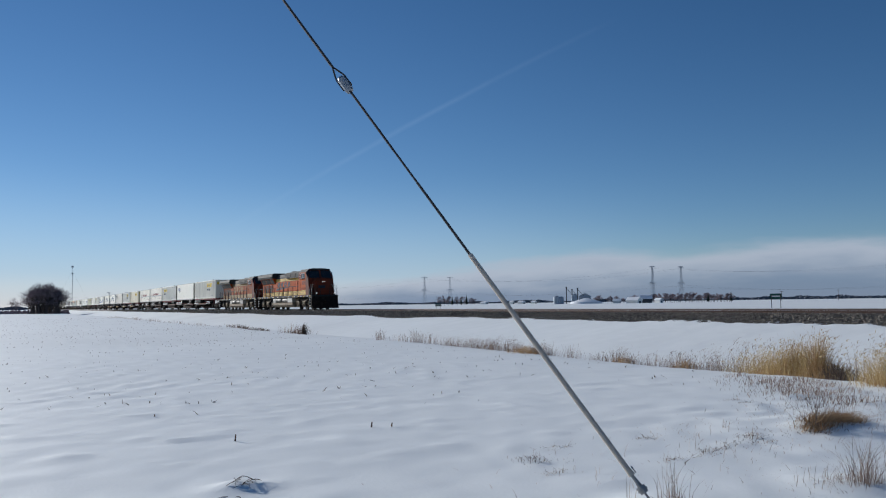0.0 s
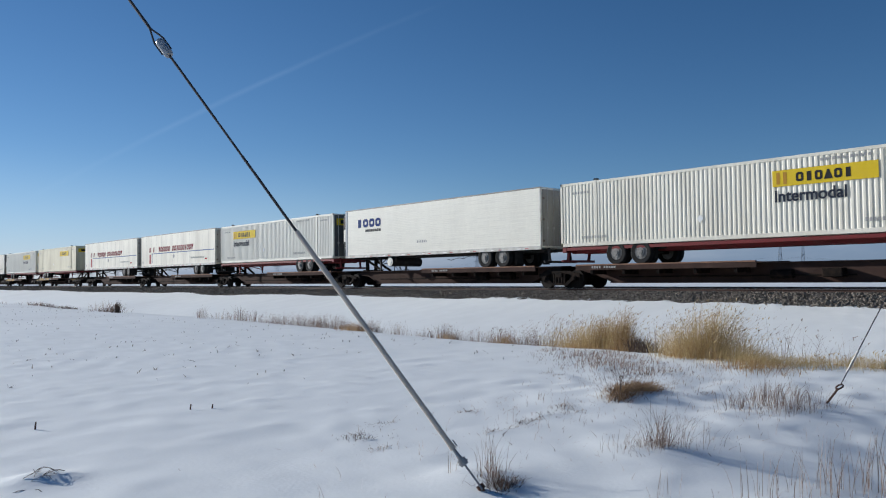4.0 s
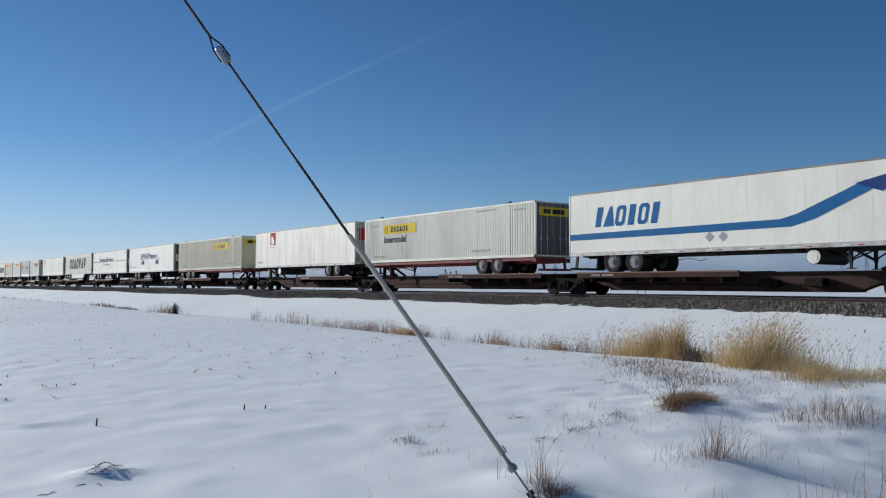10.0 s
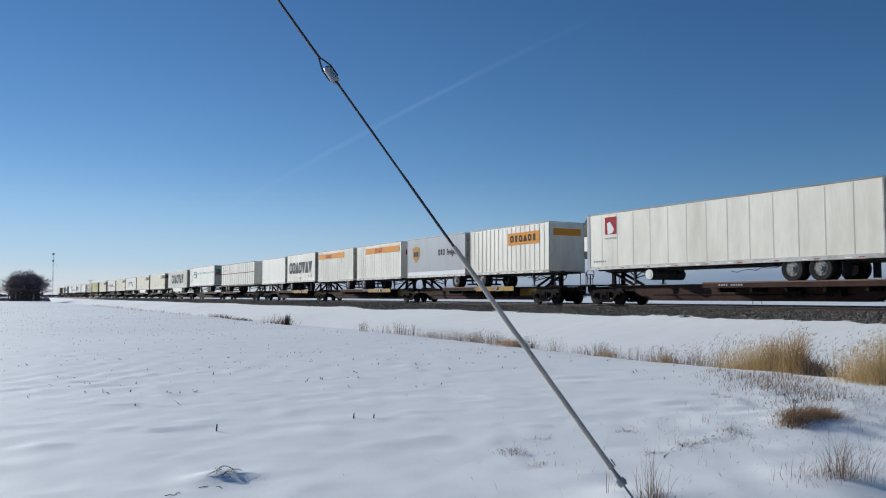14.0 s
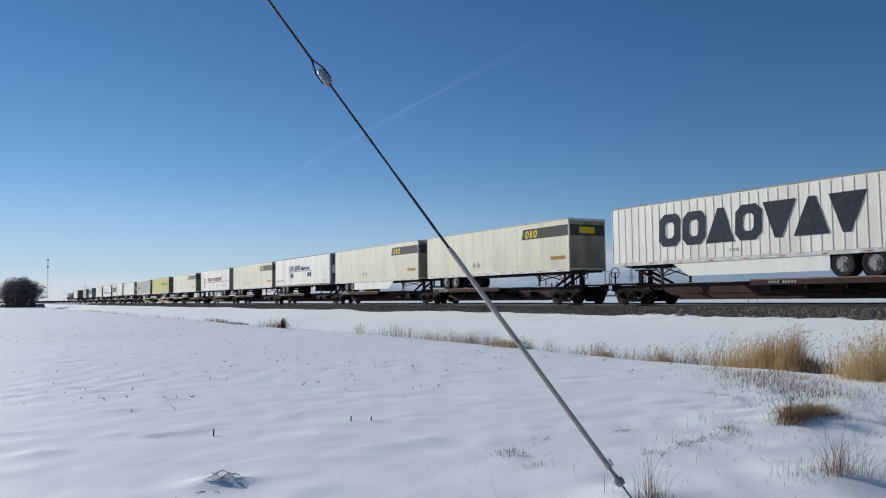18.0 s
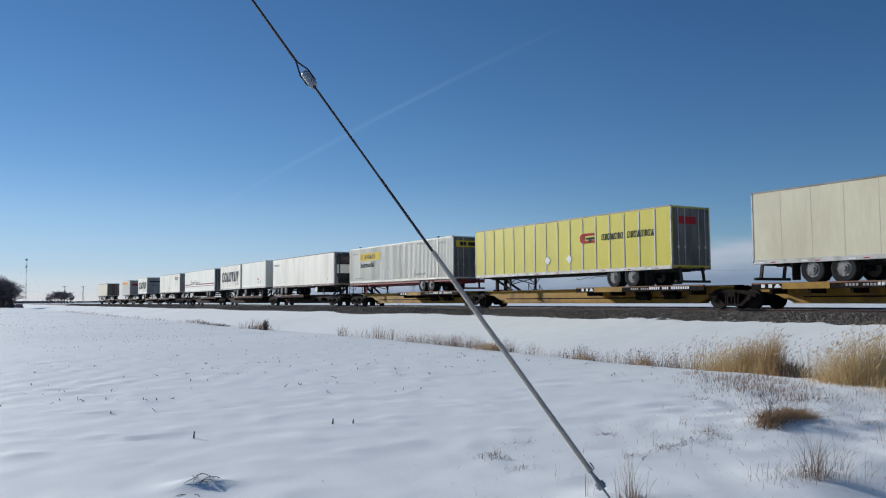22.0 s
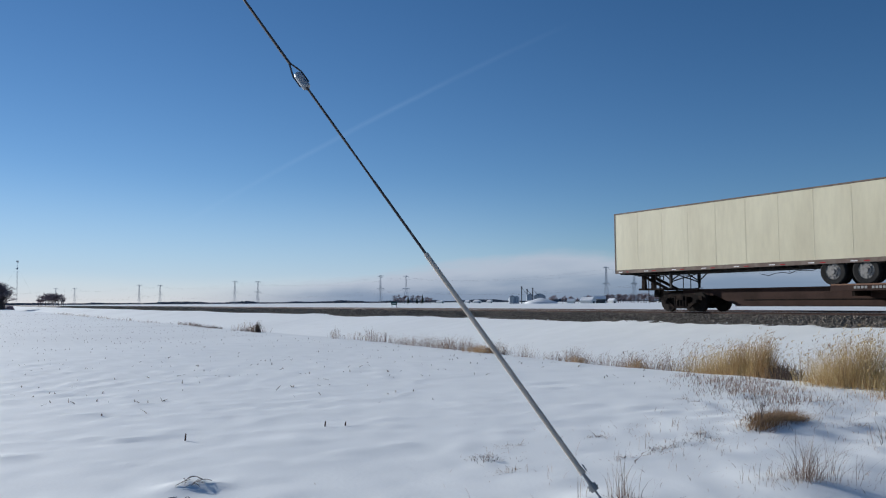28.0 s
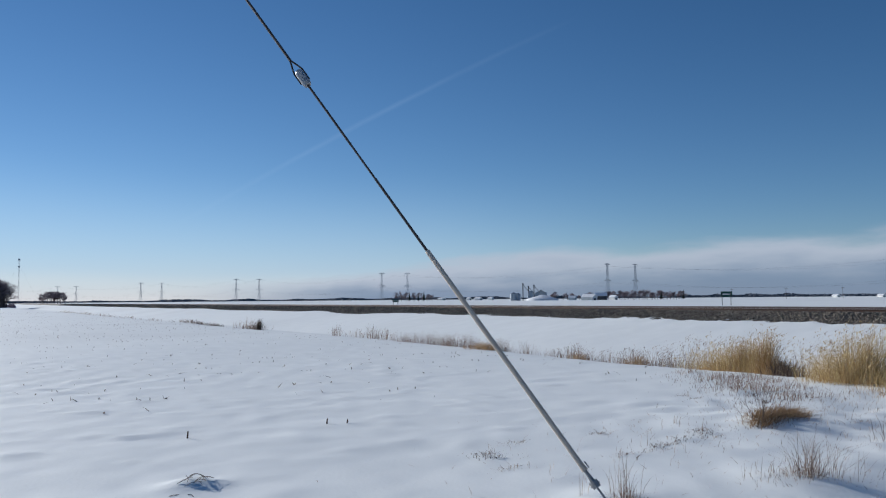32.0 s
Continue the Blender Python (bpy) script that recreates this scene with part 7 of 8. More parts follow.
    # short cut stems between the field and the tall grass
    tuft("cut_stems", DITCH, "short broken stems standing out of the snow", "stubble", [
        (12.5, 10.3, 0.6, 0.54, 150, 0.13, 0.0085, 0.34, 0), (12, 9.6, 0.6, 0.42, 170, 0.125, 0.0085, 0.425, 0), (11.2, 8.6, 0.5, 0.36, 220, 0.15, 0.0085, 0.51, 0), (10.9, 7.5, 0.45, 0.3, 180, 0.14, 0.0085, 0.51, 0),
        (11.4, 7.7, 0.6, 0.48, 99, 0.14, 0.0064, 0.425, 0), (13.2, 10.6, 0.6, 0.6, 66, 0.112, 0.0064, 0.425, 0), (9.9, 7.6, 0.6, 0.48, 55, 0.098, 0.0064, 0.51, 0)], 21)
    tuft("cut_stems", DARKWEED, "dark stem litter in the snow", "stubble", [
        (10.4, 7.4, 0.35, 0.1, 70, 0.07, 0.010, 0.9, 0.0), (11.0, 8.1, 0.3, 0.1, 50, 0.07, 0.010, 0.9, 0.0), (7.3, 6.1, 0.25, 0.08, 40, 0.06, 0.008, 1.0, 0.0), (6.35, 5.95, 0.12, 0.06, 26, 0.06, 0.008, 1.0, 0.0),
        (6.75, 6.0, 0.15, 0.08, 26, 0.06, 0.008, 1.0, 0.0), (4.55, 6.55, 0.09, 0.07, 40, 0.09, 0.006, 0.5, 0.0), (4.8, 6.4, 0.2, 0.1, 12, 0.05, 0.006, 0.8, 0.0)], 22)
    litter = []
    for x, y in ((4.65, 6.73), (5.22, 7.03), (6.37, 6.89), (5.72, 5.82), (6.15, 5.82), (6.56, 6.0), (7.45, 6.29), (7.2, 5.93), (7.31, 6.25), (9.39, 5.54), (9.9, 8.7), (9.75, 8.35), (4.43, 6.03), (11.3, 7.3), (9.86, 7.6)):
        litter += [(x, y, 0.13, 0.05, 44, 0.045, 0.008, 1.4, 0.0), (x + 0.05, y, 0.08, 0.05, 4, 0.12, 0.005, 0.5, 0.0)]
    tuft("stem_litter", DITCH, "small tufts of brown stems half buried in the snow", "stubble", litter, 36)
    rows_ = [(x, y, 0.22, 0.10, 60, 0.15, 0.008, 0.45, 0.0) for x, y in ((13.0, 11.3), (12.6, 10.2), (13.2, 10.1), (11.8, 8.8), (12.6, 9.0), (12.2, 8.3), (12.9, 9.6), (11.4, 8.3), (12.0, 9.4))]
    tuft("cut_stems", WEED, "rows of pale brown broken stems in the snow", "stubble", rows_, 37)
    # the matted bunch that lies on the snow
    rng = np.random.default_rng(23)
    n = 1700
    s = rng.uniform(0, 1, n)
    x, y = 8.02 + 1.38 * s + rng.normal(0, 0.07, n), 5.95 + 0.48 * s + 0.06 * np.sin(s * 7) + rng.normal(0, 0.10, n)
    v, f = blades(rng, x, y, 0.15, 0.007, 1.2, wind=(0.35, 0.0), curl=0.8, low=0.3)
    me = bpy.data.meshes.new("matted_grass")
    me.from_pydata(v, [], f)
    me.materials.append(MATTED)
    tagged(new("matted_grass", me), "matted bunch of brown grass lying on the snow", "grass", kind="stuff")
    tuft("matted_grass", DARKWEED, "dark underside of the matted grass bunch", "grass", [(8.2, 5.98, 0.14, 0.07, 80, 0.10, 0.008, 1.1, 0.0), (8.75, 6.15, 0.25, 0.08, 70, 0.08, 0.008, 1.2, 0.0), (8.3, 6.1, 0.1, 0.08, 30, 0.34, 0.006, 0.3, 0.0)], 24)
    # bushes of stems nearer the camera
    tuft("dry_bush", DITCH, "small bush of dry pale brown stems", "bush", [(6.14, 4.12, 0.08, 0.06, 60, 0.42, 0.004, 0.4, 0.0), (6.4, 4.05, 0.18, 0.12, 54, 0.36, 0.0035, 0.4, 0.0), (6.2, 4.14, 0.14, 0.09, 90, 0.2, 0.003, 0.8, 0.0), (5.9, 4.35, 0.15, 0.1, 26, 0.2, 0.004, 0.3, 0.0), (6.15, 4.2, 0.2, 0.12, 60, 0.09, 0.006, 0.9, 0.0), (6.6, 4.0, 0.4, 0.2, 60, 0.07, 0.004, 1.0, 0.0)], 25)
    tuft("dry_bush", DITCH, "patch of dry weed stems beside the eye rod", "bush", [(9.2, 4.6, 0.3, 0.2, 130, 0.30, 0.006, 0.3, 0.0), (9.5, 4.3, 0.35, 0.2, 110, 0.24, 0.005, 0.25, 0.0), (8.8, 4.8, 0.25, 0.15, 50, 0.2, 0.006, 0.35, 0.0), (9.0, 4.3, 0.3, 0.15, 110, 0.13, 0.005, 0.5, 0.0), (9.9, 4.9, 0.3, 0.2, 70, 0.26, 0.006, 0.3, 0.0)], 26)
    tuft("anchor_weeds", DITCH, "dry weeds round the foot of the guy wire", "weeds", [(4.48, 4.62, 0.05, 0.05, 14, 0.34, 0.004, 0.2, 0.15), (4.30, 4.36, 0.10, 0.07, 90, 0.12, 0.005, 0.8, 0.0), (4.40, 4.42, 0.08, 0.06, 26, 0.36, 0.004, 0.3, 0.0), (4.2, 4.75, 0.04, 0.04, 5, 0.2, 0.006, 0.2, 0.0)], 27)
    tuft("anchor_weeds", DARKWEED, "dark matted weeds at the anchor rod", "weeds", [(4.22, 4.20, 0.07, 0.05, 150, 0.10, 0.006, 0.9, 0.0), (4.34, 4.22, 0.08, 0.05, 90, 0.08, 0.005, 1.0, 0.0)], 33)
    tuft("near_grass", WEED, "thin upright dry grass close to the camera", "grass", [
        (5.4, 2.75, 0.22, 0.12, 26, 0.34, 0.005, 0.14, 0.0), (5.9, 2.55, 0.22, 0.14, 40, 0.44, 0.005, 0.14, 0.0), (6.35, 2.35, 0.25, 0.15, 60, 0.5, 0.005, 0.15, 0.0), (6.8, 2.0, 0.3, 0.2, 80, 0.5, 0.005, 0.16, 0.0), (4.9, 3.3, 0.2, 0.1, 8, 0.22, 0.005, 0.14, 0.0)], 28)
    # single stems over the nearer snow
    tuft("stray_stems", WEED, "single thin stems scattered over the snow", "stubble", [(7.4, 3.4, 0.9, 0.5, 26, 0.16, 0.004, 0.35, 0.0), (6.2, 5.9, 0.7, 0.4, 20, 0.17, 0.005, 0.2, 0.0), (7.45, 6.75, 0.07, 0.05, 7, 0.16, 0.006, 0.1, 0.0),
                                                                                            (3.6, 4.9, 0.8, 0.5, 14, 0.15, 0.004, 0.3, 0.0), (5.2, 5.6, 0.8, 0.6, 20, 0.1, 0.005, 0.5, 0.0), (8.5, 5.0, 1.8, 1.0, 340, 0.08, 0.006, 0.9, 0.0), (10.5, 6.6, 1.4, 0.9, 320, 0.10, 0.006, 0.8, 0.0), (7.0, 6.5, 1.4, 0.8, 170, 0.07, 0.005, 0.9, 0.0)], 29)
    # crop stubble over the field
    rng = np.random.default_rng(30)
    px, py = [], []
    for row in range(60):  # planted rows, slanting across the field
        c = 8.5 + row * 1.5
        n = int(rng.integers(20, 70))
        u = rng.uniform(-6, 13.6, n)
        px.append(u)
        py.append(c + 0.35 * (13 - u) + rng.normal(0, 0.16, n) + row * row * 0.014)
    px, py = np.concatenate(px), np.concatenate(py)
    keep = (py > 13) | (rng.random(len(py)) < 0.4)
    px, py = px[keep], py[keep]
    m = rng.random(len(px)) < 0.82
    v, f = blades(rng, px[m], py[m], 0.07, 0.028, 1.1, low=0.5, curl=0.1)
    v2, f2 = blades(rng, px[~m], py[~m], 0.095, 0.022, 0.6, low=0.35, curl=0.1)
    f += [tuple(i + len(v) for i in q) for q in f2]
    v += v2
    me = bpy.data.meshes.new("crop_stubble")
    me.from_pydata(v, [], f)
    me.materials.append(DARKWEED)
    tagged(new("crop_stubble", me), "sparse dark crop stubble poking through the snow", "stubble", kind="stuff")
    for sx, sy, h in ((2.33, 9.57, 0.085), (4.1, 9.55, 0.07), (4.32, 9.4, 0.05)):
        lone("stalk", Geo().rod((sx, sy, gz(sx, sy) - 0.02), (sx + 0.008, sy - 0.005, gz(sx, sy) + h), 0.011, 7, 0.008), RUSTROD, "short dark cut stalk in the snow", "stalk", "cut stalks")
    # the tangle on the little drift
    g = Geo()
    r = random.Random(8)
    for i in range(13):
        a = r.gauss(-0.5, 0.9)
        x0, y0 = 1.74 + r.gauss(0, 0.05), 7.04 + r.gauss(0, 0.04)
        l, rise = r.uniform(0.08, 0.24), r.uniform(0.004, 0.035)
        pts = []
        for k in range(7):
            x1, y1 = x0 + math.cos(a) * l * k / 6, y0 + math.sin(a) * l * 0.4 * k / 6
            pts.append((x1, y1, gz(x1, y1) + 0.003 + rise * math.sin(math.pi * k / 6)))
        g.pipe(pts, r.uniform(0.0014, 0.0026), 4)
    for x0, y0, dx, dy in ((1.22, 6.7, 0.08, -0.03), (1.30, 6.69, 0.05, 0.04), (1.66, 6.78, 0.03, -0.08), (1.5, 6.82, 0.1, 0.0)):
        g.pipe([(x0, y0, gz(x0, y0)), (x0 + dx * 0.5, y0 + dy * 0.5, gz(x0, y0) + 0.010), (x0 + dx, y0 + dy, gz(x0 + dx, y0 + dy))], 0.003, 4)
    tagged(part("stem_tangle", g, DARKWEED), "tangle of dark stems on a small snow drift", "weeds", kind="stuff")


build_plants()


# ---- distance ----
BARK = material("bare_tree_bark", (0.085, 0.065, 0.060), 0.9, stain=(0.15, 0.12, 0.11), amount=0.5, scale=2)
# twigs paler than bark, the haze over far crowns painted in
TWIG = material("haze_paled_twigs", (0.25, 0.195, 0.21), 0.9, stain=(0.17, 0.13, 0.145), amount=0.5, scale=2)
# bluish base carries the haze between here and the horizon
WOODS = material("hazy_far_woods", (0.085, 0.10, 0.13), 0.95, stain=(0.12, 0.13, 0.15), amount=0.5, scale=0.02)
FIR = material("dark_evergreen", (0.020, 0.030, 0.022), 0.9, stain=(0.04, 0.045, 0.035), amount=0.5, scale=2)
# steel lightened towards blue-grey: distance haze is in the colour
PYLON = material("haze_paled_steel", (0.30, 0.33, 0.37), 0.6, 0.2, stain=(0.36, 0.38, 0.40), amount=0.4, scale=0.5)
BIN = material("galvanised_bin", (0.34, 0.38, 0.43), 0.5, 0.3, stain=(0.22, 0.25, 0.28), amount=0.5, scale=0.4)
ROOFSNOW = material("snowy_roof", (0.80, 0.81, 0.83), 0.6, stain=(0.6, 0.6, 0.62), amount=0.3, scale=0.3)
BARNWHITE = material("white_barn_wall", (0.70, 0.70, 0.68), 0.6, stain=(0.5, 0.48, 0.45), amount=0.4, scale=0.5)
DARKWALL = material("dark_shed_wall", (0.06, 0.065, 0.07), 0.8, stain=(0.1, 0.1, 0.1), amount=0.4, scale=0.5)
SIGNGREEN = material("green_road_sign", (0.015, 0.065, 0.055), 0.45, stain=(0.04, 0.14, 0.1), amount=0.3, scale=2)


def polar(az, dist):
    return Vector((math.sin(radians(az)) * dist, math.cos(radians(az)) * dist, 0))


def pylon_mesh():
    def make():
        g = Geo()
        H, r = 38.0, 0.11
        half = lambda z: np.interp(z, [0, 16, 26, 38], [2.7, 1.25, 0.85, 0.6])
        zs = [0, 5, 10, 14.5, 18, 21, 24, 27, 30, 33, 36, 38]
        corners = lambda z: [Vector((sx * half(z), sy * half(z), z)) for sx, sy in ((-1, -1), (1, -1), (1, 1), (-1, 1))]
        for a, b in zip(zs, zs[1:]):
            ca, cb = corners(a), corners(b)
            for i in range(4):
                g.rod(ca[i], cb[i], r, 4)
                g.rod(ca[i], cb[(i + 1) % 4], r * 0.6, 4).rod(ca[(i + 1) % 4], cb[i], r * 0.6, 4)
                g.rod(cb[i], cb[(i + 1) % 4], r * 0.6, 4)
        for z, arm in ((19.5, 6.8), (36.6, 5.4)):
            for s in (-1, 1):
                tip = Vector((s * arm, 0, z + 0.6))
                for sy in (-1, 1):
                    g.rod((s * half(z), sy * half(z), z), tip, 0.2, 4).rod((s * half(z), sy * half(z), z + 1.4), tip, 0.18, 4)
                g.rod(tip, tip - Vector((0, 0, 2.0)), 0.09, 4)
        return g.mesh("lattice", PYLON)
    return shared("pylon", make)


def build_power_line():
    first, step = Vector((586, 615, 0)), Vector((-0.288, 0.958, 0))
    for off in (Vector((0, 0, 0)), Vector((38, -3, 0))):
        tops = []
        for k in (-600, -306, 0, 345, 690, 1010, 1390, 1800):
            p = first + off + step * k
            p.z = gz(p.x, p.y)
            t = thing("power_pylon", "haze-pale steel lattice power pylon in the far fields", "pylon", "power pylons", at=Matrix.Translation(p) @ pose(0, 0, 0, 0, 0, 16))
            part("lattice", pylon_mesh(), PYLON, t)
            tops.append(p)
        for a, b in zip(tops, tops[1:]):
            for side, z in ((-6.4, 18.1), (6.4, 18.1), (-4.6, 35.4), (4.6, 35.4)):
                sx = Vector((0.958, 0.288, 0)) * side
                pts = [a.lerp(b, i / 14) + sx + Vector((0, 0, z - 8.0 * (1 - (2 * i / 14 - 1) ** 2))) for i in range(15)]
                lone("power_cable", Geo().pipe(pts, 0.018, 3), CHASSIS, "sagging power cable between pylons", "cable", "power cables")


def tree_geo(seed, height, spread, levels=4, floor=0.012):
    """A bare tree: tapered trunk and limbs, and a crown of fine twigs."""
    r = random.Random(seed)
    trunk, twig = Geo(), Geo()

    def grow(p, d, length, rad, lev):
        q = p + d * length
        (trunk if lev > 1 else twig).rod(p, q, rad, 5 if lev > 2 else 3, rad * 0.65)
        if lev == 0:
            return
        for i in range(r.choice((3, 4)) if lev > 1 else 4):
            nd = (d + Vector((r.gauss(0, 1), r.gauss(0, 1), r.gauss(0.15, 0.6))) * spread).normalized()
            if nd.z < -0.1:
                nd.z = 0.1
            s = p.lerp(q, r.uniform(0.45, 1.0))
            grow(s, nd.normalized(), length * r.uniform(0.55, 0.8), max(rad * 0.5, floor), lev - 1)

    grow(Vector((0, 0, -0.3)), Vector((r.gauss(0, 0.06), r.gauss(0, 0.06), 1)).normalized(), height * 0.38, height * 0.022, levels)
    return trunk, twig


def build_trees():
    kinds = []
    for i in range(4):
        trunk, twig = tree_geo(40 + i, 10.0, 0.62, 5)
        kinds.append((trunk.mesh("trunk", BARK), twig.mesh("crown", TWIG)))
    for i in range(4):  # coarser crowns for the trees past half a kilometre
        trunk, twig = tree_geo(60 + i, 10.0, 0.7, 5, 0.05)
        kinds.append((trunk.mesh("trunk", BARK), twig.mesh("crown", TWIG)))
    r = random.Random(9)

    def tree(p, h, k, label, group):
        p = Vector((p.x, p.y, gz(p.x, p.y)))
        t = thing("bare_tree", label, "tree", group, at=Matrix.Translation(p) @ pose(0, 0, 0, 0, 0, r.uniform(0, 360)) @ Matrix.Scale(h / 10.0, 4))
        part("trunk", kinds[k][0], BARK, t)
        part("crown", kinds[k][1], TWIG, t)

    # the dense copse at the field's far end
    for i in range(42):
        f = i / 41
        az = 0.7 + 1.85 * f
        arch = math.sin(math.pi * (0.1 + 0.8 * f))
        tree(polar(az + r.uniform(-0.05, 0.05), 292 + r.uniform(-5, 9)), 6.6 + 5.6 * arch + r.uniform(-0.6, 0.6), i % 4, "bare grey tree in a dense copse at the field's end", "copse trees")
    for i in range(3):
        tree(polar(-0.3 + 0.12 * i, 420 + 6 * i), 8.5 - i, i, "thin bare tree beyond the field", "far bare trees")
    for i in range(12):
        tree(polar(4.45 + 0.13 * i + r.uniform(-0.05, 0.05), 620 + r.uniform(-15, 15)), 6.5 + 5.5 * math.sin(math.pi * (i + 1) / 14) + r.uniform(-1, 1), 4 + i % 4, "bare tree in a small far group", "far bare trees")
    for i in range(14):
        tree(polar(28.2 + 0.21 * i + r.uniform(-0.08, 0.08), 700 + r.uniform(-20, 20)), r.uniform(5, 10.5), 4 + i % 4, "bare tree round a far homestead", "homestead trees")
    for i in range(46):
        tree(polar(43.6 + 0.112 * i + r.uniform(-0.06, 0.06), 610 + r.uniform(-15, 25)), r.uniform(5.0, 9.5), 4 + i % 4, "bare tree in the farm's windbreak", "windbreak trees")
    for i in range(12):
        tree(polar(39.6 + 0.34 * i + r.uniform(-0.2, 0.2), 640 + r.uniform(-15, 25)), r.uniform(5, 8.5), 4 + i % 4, "bare tree behind the farm sheds", "farm trees")
    fir = Geo()
    for i in range(9):
        z = 0.8 + i * 0.75
        fir.rod((0, 0, z), (0, 0, z + 1.3), 1.7 * (1 - i / 9.5), 9, 0.12)
    fir.rod((0, 0, -0.3), (0, 0, 1.2), 0.2, 6)
    me = fir.mesh("crown", FIR)
    for az, d, h in ((29.25, 690, 7.5), (30.3, 690, 8.0), (29.9, 700, 6.5), (47.3, 600, 6.4), (48.8, 600, 7.0)):
        p = polar(az, d)
        t = thing("evergreen_tree", "dark evergreen tree by a far farm", "tree", "far evergreens", at=pose(p.x, p.y, gz(p.x, p.y)) @ Matrix.Scale(h / 7.8, 4))
        part("crown", me, FIR, t)
    # low dark woods along the horizon
    rng = np.random.default_rng(31)
    v, f = [], []
    for i in range(8000):
        az = rng.uniform(-12, 82)
        d = rng.uniform(2300, 2700)
        tall = 4.0 + 6.5 * float(smooth_noise(np.array(az * 0.9), np.array(1.0), 9)) ** 2 + (3.0 if az > 48 else 0)
        p = polar(az, d)
        h, w = tall * rng.uniform(0.5, 1.1), rng.uniform(3, 8)
        k = len(v)
        a = rng.uniform(0, 3)
        c, s = math.cos(a) * w, math.sin(a) * w
        v += [(p.x + c, p.y + s, -1), (p.x - s, p.y + c, -1), (p.x - c, p.y - s, -1), (p.x + s, p.y - c, -1), (p.x + rng.normal(0, 2), p.y, h), (p.x + c * 0.7, p.y + s * 0.7, h * 0.75), (p.x - c * 0.7, p.y - s * 0.7, h * 0.7)]
        f += [(k, k + 1, k + 4, k + 5), (k + 1, k + 2, k + 6, k + 4), (k + 2, k + 3, k + 4, k + 6), (k + 3, k, k + 5, k + 4)]
    me = bpy.data.meshes.new("far_woods")
    me.from_pydata(v, [], f)
    me.materials.append(WOODS)
    tagged(new("far_woods", me), "low dark woods along the horizon", "woods", kind="stuff")
    # dark brush strip at the field's end
    v, f = [], []
    for i in range(900):
        az = rng.uniform(-9, 3.0)
        p = polar(az, rng.uniform(300, 330))
        h, w = rng.uniform(0.5, 1.5), rng.uniform(0.3, 0.9)
        k = len(v)
        v += [(p.x - w, p.y, -0.2), (p.x + w, p.y + 0.3, -0.2), (p.x, p.y - w, -0.2), (p.x + rng.normal(0, 0.4), p.y, h)]
        f += [(k, k + 2, k + 3), (k + 2, k + 1, k + 3), (k + 1, k, k + 3)]
    me = bpy.data.meshes.new("brush_strip")
    me.from_pydata(v, [], f)
    me.materials.append(TWIG)
    tagged(new("brush_strip", me), "strip of dark brush at the end of the field", "brush", kind="stuff")


